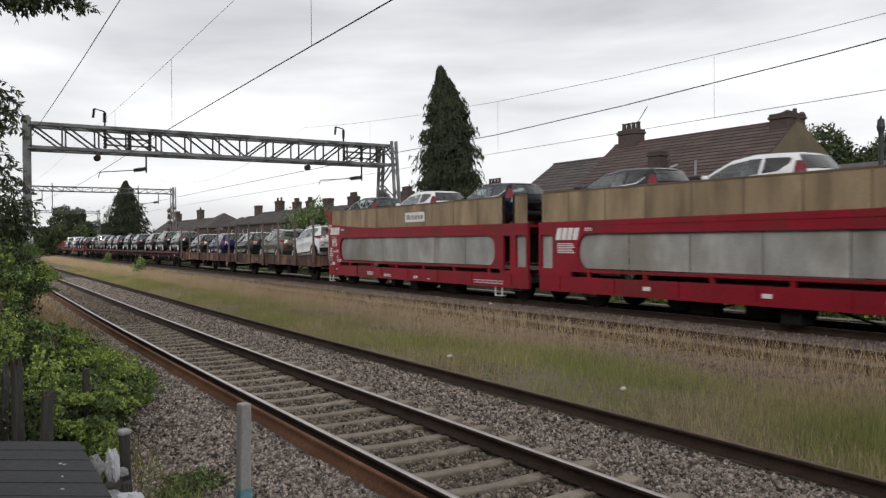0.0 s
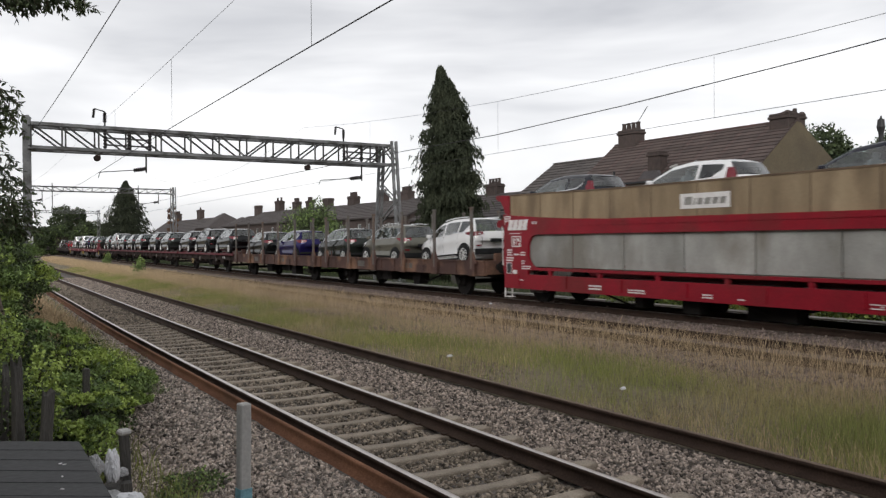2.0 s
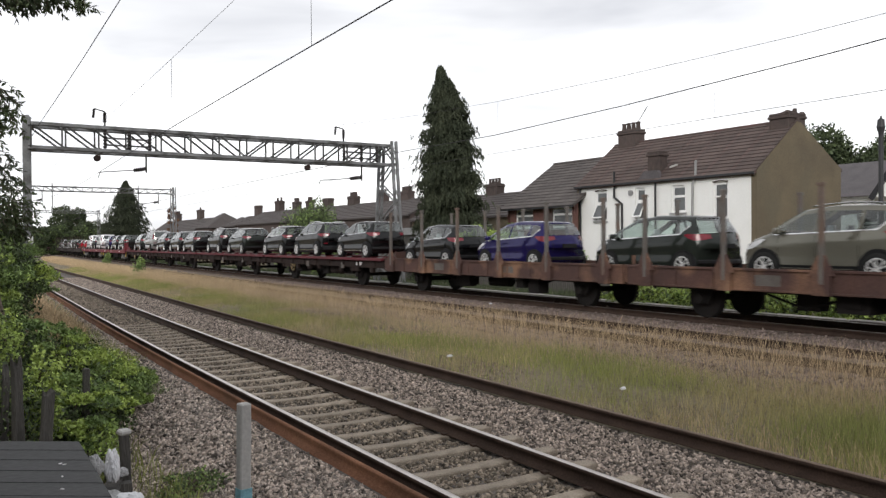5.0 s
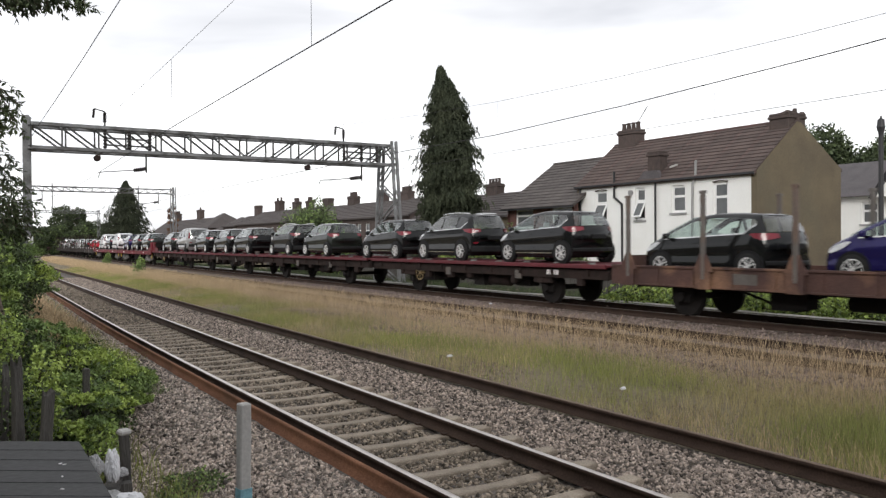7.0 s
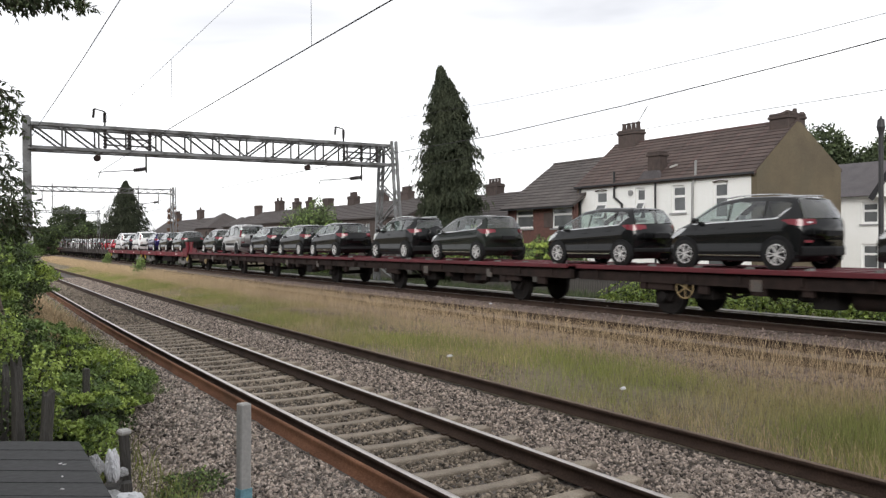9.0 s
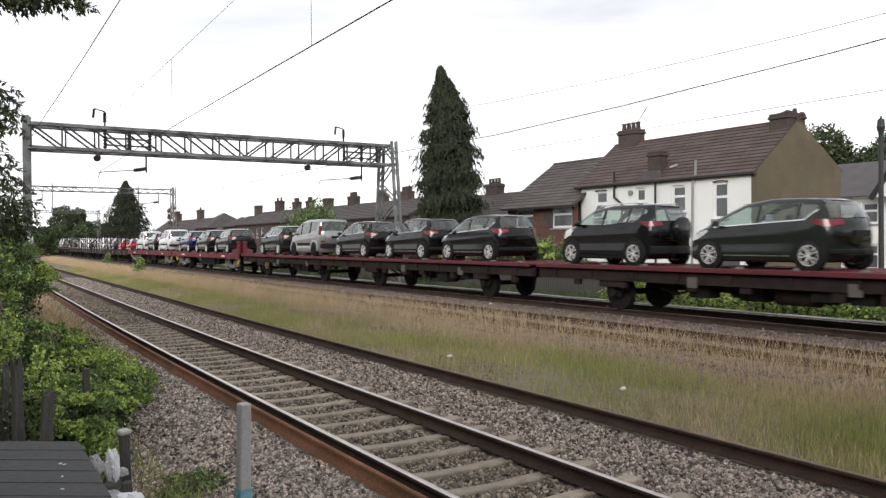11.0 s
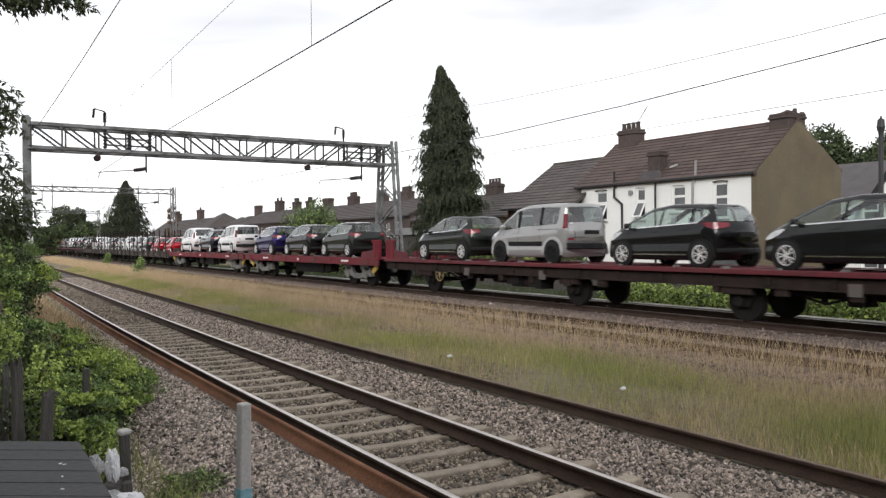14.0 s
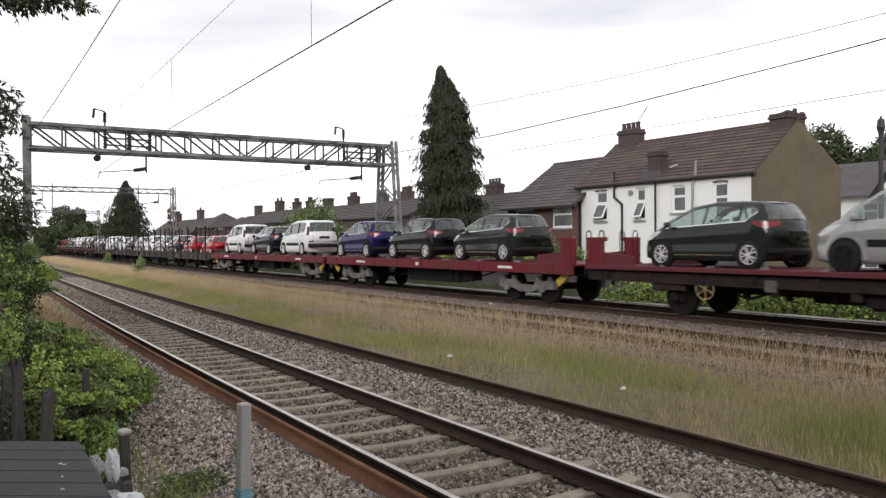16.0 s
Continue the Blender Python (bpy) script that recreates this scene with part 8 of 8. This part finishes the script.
# ---- loose stones ----
def stones(n, area, size, material, label, seed, zf, power=1.5, avoid=None):
    rng = np.random.default_rng(seed)
    b = rng.uniform(area[0], area[1], n)
    y = area[2] + (area[3] - area[2]) * rng.uniform(0, 1, n) ** power
    if avoid is not None:
        keep = avoid(b, y)
        b, y = b[keep], y[keep]
    n = len(b)
    x = np.array([base_line(p, q) for p, q in zip(b, y)])
    z = np.array([zf(p) for p in b])
    s = size * rng.uniform(0.55, 1.3, (n, 1, 1)) * (1 + 0.012 * np.maximum(0, y - 8))[:, None, None]
    octa = np.array([(1, 0, 0), (-1, 0, 0), (0, 1, 0), (0, -1, 0), (0, 0, 1), (0, 0, -1)]) * 0.62
    v = octa[None] * s * rng.uniform(0.55, 1.1, (n, 6, 1)) * rng.uniform(0.42, 1.25, (n, 1, 3)) + rng.normal(size=(n, 6, 3)) * s * 0.10
    q = rng.normal(size=(n, 4))
    q /= np.linalg.norm(q, axis=1)[:, None]
    w, i, j, k = q.T
    R = np.stack([1 - 2 * (j * j + k * k), 2 * (i * j - k * w), 2 * (i * k + j * w), 2 * (i * j + k * w), 1 - 2 * (i * i + k * k), 2 * (j * k - i * w), 2 * (i * k - j * w), 2 * (j * k + i * w), 1 - 2 * (i * i + j * j)], 1).reshape(n, 3, 3)
    v = np.einsum("nij,nkj->nki", R, v) + np.stack([x, y, z + s[:, 0, 0] * 0.2], 1)[:, None]
    f0 = np.array([(0, 2, 4), (2, 1, 4), (1, 3, 4), (3, 0, 4), (2, 0, 5), (1, 2, 5), (3, 1, 5), (0, 3, 5)])
    f = (np.arange(n)[:, None, None] * 6 + f0[None]).reshape(-1, 3)
    ob = new("ballast_stones", fast_mesh("ballast_stones", v.reshape(-1, 3), f, material))
    return tagged(ob, label, "stones", kind="stuff")


def near_bed(b):
    return float(np.interp(b, [0.5, 1.6, 2.0, 2.5, 3.35, 3.46, 3.62, 3.75, 7.15, 7.5], [-0.36, -0.31, -0.28, -0.20, -0.180, -0.205, -0.225, -0.205, -0.205, -0.235]))


def off_sleepers(b, y):
    d = np.abs(((y + 3.35) / 0.65) - np.round((y + 3.35) / 0.65)) * 0.65
    inside = (b > RAIL_A - 0.07) & (y < 25) & (b < RAIL_A + 1.505 + 0.62)
    near_rail = (np.abs(b - RAIL_A + 0.08) < 0.21) | (np.abs(b - RAIL_A - 1.505) < 0.09) | (np.abs(b - RAIL_A - 3.5) < 0.09)
    return ~(inside & (d < 0.125)) & ~near_rail


def off_gauge(b, y):
    return off_sleepers(b, y) & ((b < RAIL_A) | (b > RAIL_A + 1.505))


stones(160000, (1.5, 7.25, 4.2, 62), 0.052, M_STONE, "sharp grey brown ballast stones", 81, near_bed, 1.7, off_gauge)
stones(15000, (1.4, 3.3, 4.2, 22), 0.05, M_STONE_PALE, "pale dusty ballast stones on the shoulder", 89, near_bed, 1.4, off_gauge)
stones(34000, (RAIL_A + 0.05, RAIL_A + 1.455, 4.2, 62), 0.054, M_STONE_DIRTY, "dark oily ballast stones between the rails", 85, near_bed, 1.7, off_sleepers)
stones(5000, (9.2, 11.0, 4.0, 26), 0.04, M_STONE_BROWN, "small brown gravel among the grass", 83, lambda b: ground_z(b, 8) + 0.0, 1.3)
stones(3500, (7.3, 8.7, 4.0, 16), 0.035, M_STONE_BROWN, "small gravel showing through the thin grass", 86, lambda b: ground_z(b, 8) + 0.0, 1.2)
stones(11000, (13.5, 15.8, 3, 40), 0.05, M_STONE_BROWN, "grey stones between the two main tracks", 84, lambda b: 0.125, 1.3)
stones(16000, (10.7, 18.6, 3, 45), 0.07, M_STONE_BROWN, "brown ballast stones of the main line", 82, lambda b: 0.105, 1.3,
       lambda b, y: (np.abs(b - RAIL_A - 8.182) > 0.09) & (np.abs(b - RAIL_A - 9.687) > 0.09) & (np.abs(b - RAIL_A - 12.34) > 0.09))
# ---- boundary fence and litter ----
def post(x, y, z0, z1, w, d, tilt, label, material, name="fence_post", cap=None, ragged=0.0):
    bm = bmesh.new()
    box(bm, -w / 2, w / 2, -d / 2, d / 2, 0, z1 - z0)
    bmesh.ops.subdivide_edges(bm, edges=[e for e in bm.edges if abs(e.verts[0].co.z - e.verts[1].co.z) > 0.1], cuts=6)
    bmesh.ops.subdivide_edges(bm, edges=[e for e in bm.edges if all(v.co.z > z1 - z0 - 0.001 for v in e.verts)], cuts=2, use_grid_fill=True)
    bevel(bm, 0.008)
    for v in bm.verts:
        v.co.x += 0.008 * noise.noise(v.co * 5)
        v.co.y += 0.008 * noise.noise(v.co * 5 + Vector((3, 1, 0)))
        if ragged and v.co.z > (z1 - z0) * 0.7:
            v.co.z += ragged * noise.noise(Vector((v.co.x * 19 + x * 7, v.co.y * 17, 1.3)))
            v.co.x *= 0.8
    ob = part(name, bm, material)
    tagged(ob, label, "post", "fence posts")
    ob.matrix_world = pose(x, y, z0, *tilt)
    if cap:
        bm = bmesh.new()
        box(bm, -w / 2 - 0.012, w / 2 + 0.012, -d / 2 - 0.012, d / 2 + 0.012, z1 - z0 - 0.03, z1 - z0 + 0.012)
        bevel(bm, 0.012)
        part("post_cap", bm, cap, ob)
    return ob


post(1.68, 5.09, -0.3, 1.15, 0.075, 0.07, (0, 0.8, 8), "plain grey concrete fence post beside the ballast", M_CONCRETE)
blue = bmesh.new()
box(blue, -0.041, 0.041, -0.038, 0.038, 0.81, 0.91)
band = part("paint_band", blue, M_BLUEPAINT, bpy.data.objects["fence_post"], "pale blue painted band")
post(1.28, 6.52, -0.35, 0.76, 0.065, 0.065, (0, -2, 12), "dark weathered wooden post with a pale cap", M_WOOD, cap=M_CONCRETE)
post(0.70, 8.42, -0.4, 1.07, 0.10, 0.07, (2, -2, 25), "split grey wooden fence post in the brambles", M_WOOD, ragged=0.22)
post(0.55, 8.6, -0.4, 0.95, 0.08, 0.06, (-3, 3, 5), "leaning grey wooden fence post in the brambles", M_WOOD, ragged=0.25)
post(0.79, 7.78, -0.4, 0.88, 0.11, 0.07, (0, 4, 15), "broken dark wooden fence post", M_WOOD, ragged=0.2)
post(1.45, 9.73, -0.4, 0.80, 0.07, 0.07, (0, 1, 0), "thin dark wooden post among leaves", M_WOOD)
post(1.60, 11.9, -0.4, 0.85, 0.07, 0.07, (0, -1, 0), "thin dark wooden post among leaves", M_WOOD)

def flat_lid():
    t = thing("shed_roof", "low flat shed roof of dark grey felted boards", "roof")
    a, b = Vector((0.75, 5.26, 0)), Vector((-0.62, 6.21, 0))     # far edge
    c = Vector((0.655, 2.3, 0))
    along = (b - a)
    n = 24
    for i in range(n):
        p0 = a.lerp(c, i / n)
        p1 = a.lerp(c, (i + 1) / n - 0.0012)
        bm = bmesh.new()
        zt = 1.0 + (0.002 if i % 2 else 0.0)
        pts = [p0, p0 + along, p1 + along, p1]
        lo = [bm.verts.new((p.x, p.y, zt - 0.045)) for p in pts]
        hi = [bm.verts.new((p.x, p.y, zt)) for p in pts]
        bm.faces.new(hi)
        bm.faces.new(lo[::-1])
        for k in range(4):
            bm.faces.new((lo[k], lo[(k + 1) % 4], hi[(k + 1) % 4], hi[k]))
        bevel(bm, 0.003)
        part("board", bm, M_SHEET, t)
    bm = bmesh.new()
    inn = [a + Vector((-0.06, -0.05, 0)), b + Vector((0, -0.05, 0)), b + (c - a) * 0.98, c + Vector((-0.06, 0.05, 0))]
    lo = [bm.verts.new((p.x, p.y, -0.45)) for p in inn]
    hi = [bm.verts.new((p.x, p.y, 0.95)) for p in inn]
    bm.faces.new(hi)
    for k in range(4):
        bm.faces.new((lo[k], lo[(k + 1) % 4], hi[(k + 1) % 4], hi[k]))
    part("shed_wall", bm, M_WOOD, t, "dark board wall under the roof")


flat_lid()
for i, (x, y) in enumerate(((0.585, 4.75), (0.56, 4.48), (0.53, 4.25), (0.60, 4.72))):
    bm = bmesh.new()
    box(bm, -0.010, 0.010, -0.005, 0.005, 0, 0.004)
    bevel(bm, 0.002)
    ob = part("leaf_scrap", bm, M_LETTER)
    tagged(ob, "small pale scrap lying on the felt roof", "litter", "scraps on the roof")
    ob.matrix_world = pose(x, y, 1.007, 0, 0, 40 + i * 50)


def crumple(name, x, y, z, sx, sy, sz, material, label, seed):
    bm = bmesh.new()
    bmesh.ops.create_icosphere(bm, subdivisions=4, radius=1.0)
    for v in bm.verts:
        p = v.co.copy()
        r = 1 + 0.30 * noise.noise(p * 1.6 + Vector((seed, 0, 0))) + 0.22 * abs(noise.noise(p * 4.1 + Vector((0, seed, 0)))) - 0.10 * abs(noise.noise(p * 9.0))
        v.co = Vector((p.x * sx, p.y * sy, max(-0.6, p.z) * sz)) * r
    ob = part(name, bm, material)
    tagged(ob, label, "litter", "litter by the fence")
    ob.location = (x, y, z)


crumple("plastic_bag", 1.02, 5.25, 0.58, 0.10, 0.10, 0.075, M_BAG, "crumpled white plastic bag snagged by the fence", 2.0)
crumple("plastic_bag", 1.00, 5.62, 0.72, 0.045, 0.06, 0.12, M_BAG, "torn white plastic strip snagged by the fence", 5.0)
crumple("plastic_bag", 0.88, 5.55, 0.76, 0.05, 0.06, 0.07, M_GREYBAG, "grey crumpled plastic snagged by the fence", 8.0)
crumple("plastic_bag", 0.93, 5.3, 0.60, 0.09, 0.12, 0.06, M_GREYBAG, "grey crumpled plastic beside the white bag", 11.0)
crumple("plastic_bag", 1.08, 5.78, 0.64, 0.05, 0.04, 0.03, M_GREYBAG, "small grey plastic scrap on the brambles", 3.0)
# scrap wood that the bags lie on
bm = bmesh.new()
bar(bm, (0.84, 5.1, 0.50), (1.06, 5.85, 0.60), 0.09, 0.04)
bar(bm, (0.9, 5.5, -0.35), (0.9, 5.5, 0.56), 0.08, 0.08)
bar(bm, (1.1, 5.75, -0.35), (1.1, 5.75, 0.58), 0.08, 0.08)
ob = part("old_trestle", bm, M_WOOD)
tagged(ob, "old dark wooden trestle half buried in weeds", "trestle")
for i, (bx, y) in enumerate(((8.25, 13.2), (2.35, 8.86), (8.45, 8.7), (14.9, 21.0))):
    crumple("paper_scrap", base_line(bx, y), y, ground_z(bx, y) + (0.12 if bx > 5 else 0.03), 0.055, 0.03, 0.025, M_BAG, "small white scrap of litter by the track", 20.0 + i)


# ---- what moves ----
def travelled(t):
    """Metres that the train has come nearer by t seconds; it slows a little."""
    return 6.855 * t - 0.0289 * t * t


def motions():
    times = [i * 1.0 for i in range(17)]
    for ob, s0, up, tip in RIDERS:
        rows = []
        for t in times:
            s = s0 - travelled(t)
            rows.append((t, pose(TRAIN_X + bend(s), s, TRAIN_Z + up, tip, 0, -math.degrees(bend_angle(s)))))
        walk(ob, rows)
    fine = [i / 10 for i in range(161)]
    for ob, y, r in ROLLERS:
        walk(ob, [(t, pose(0, y, r, math.degrees(travelled(t) / r), 0, 0)) for t in fine])


motions()
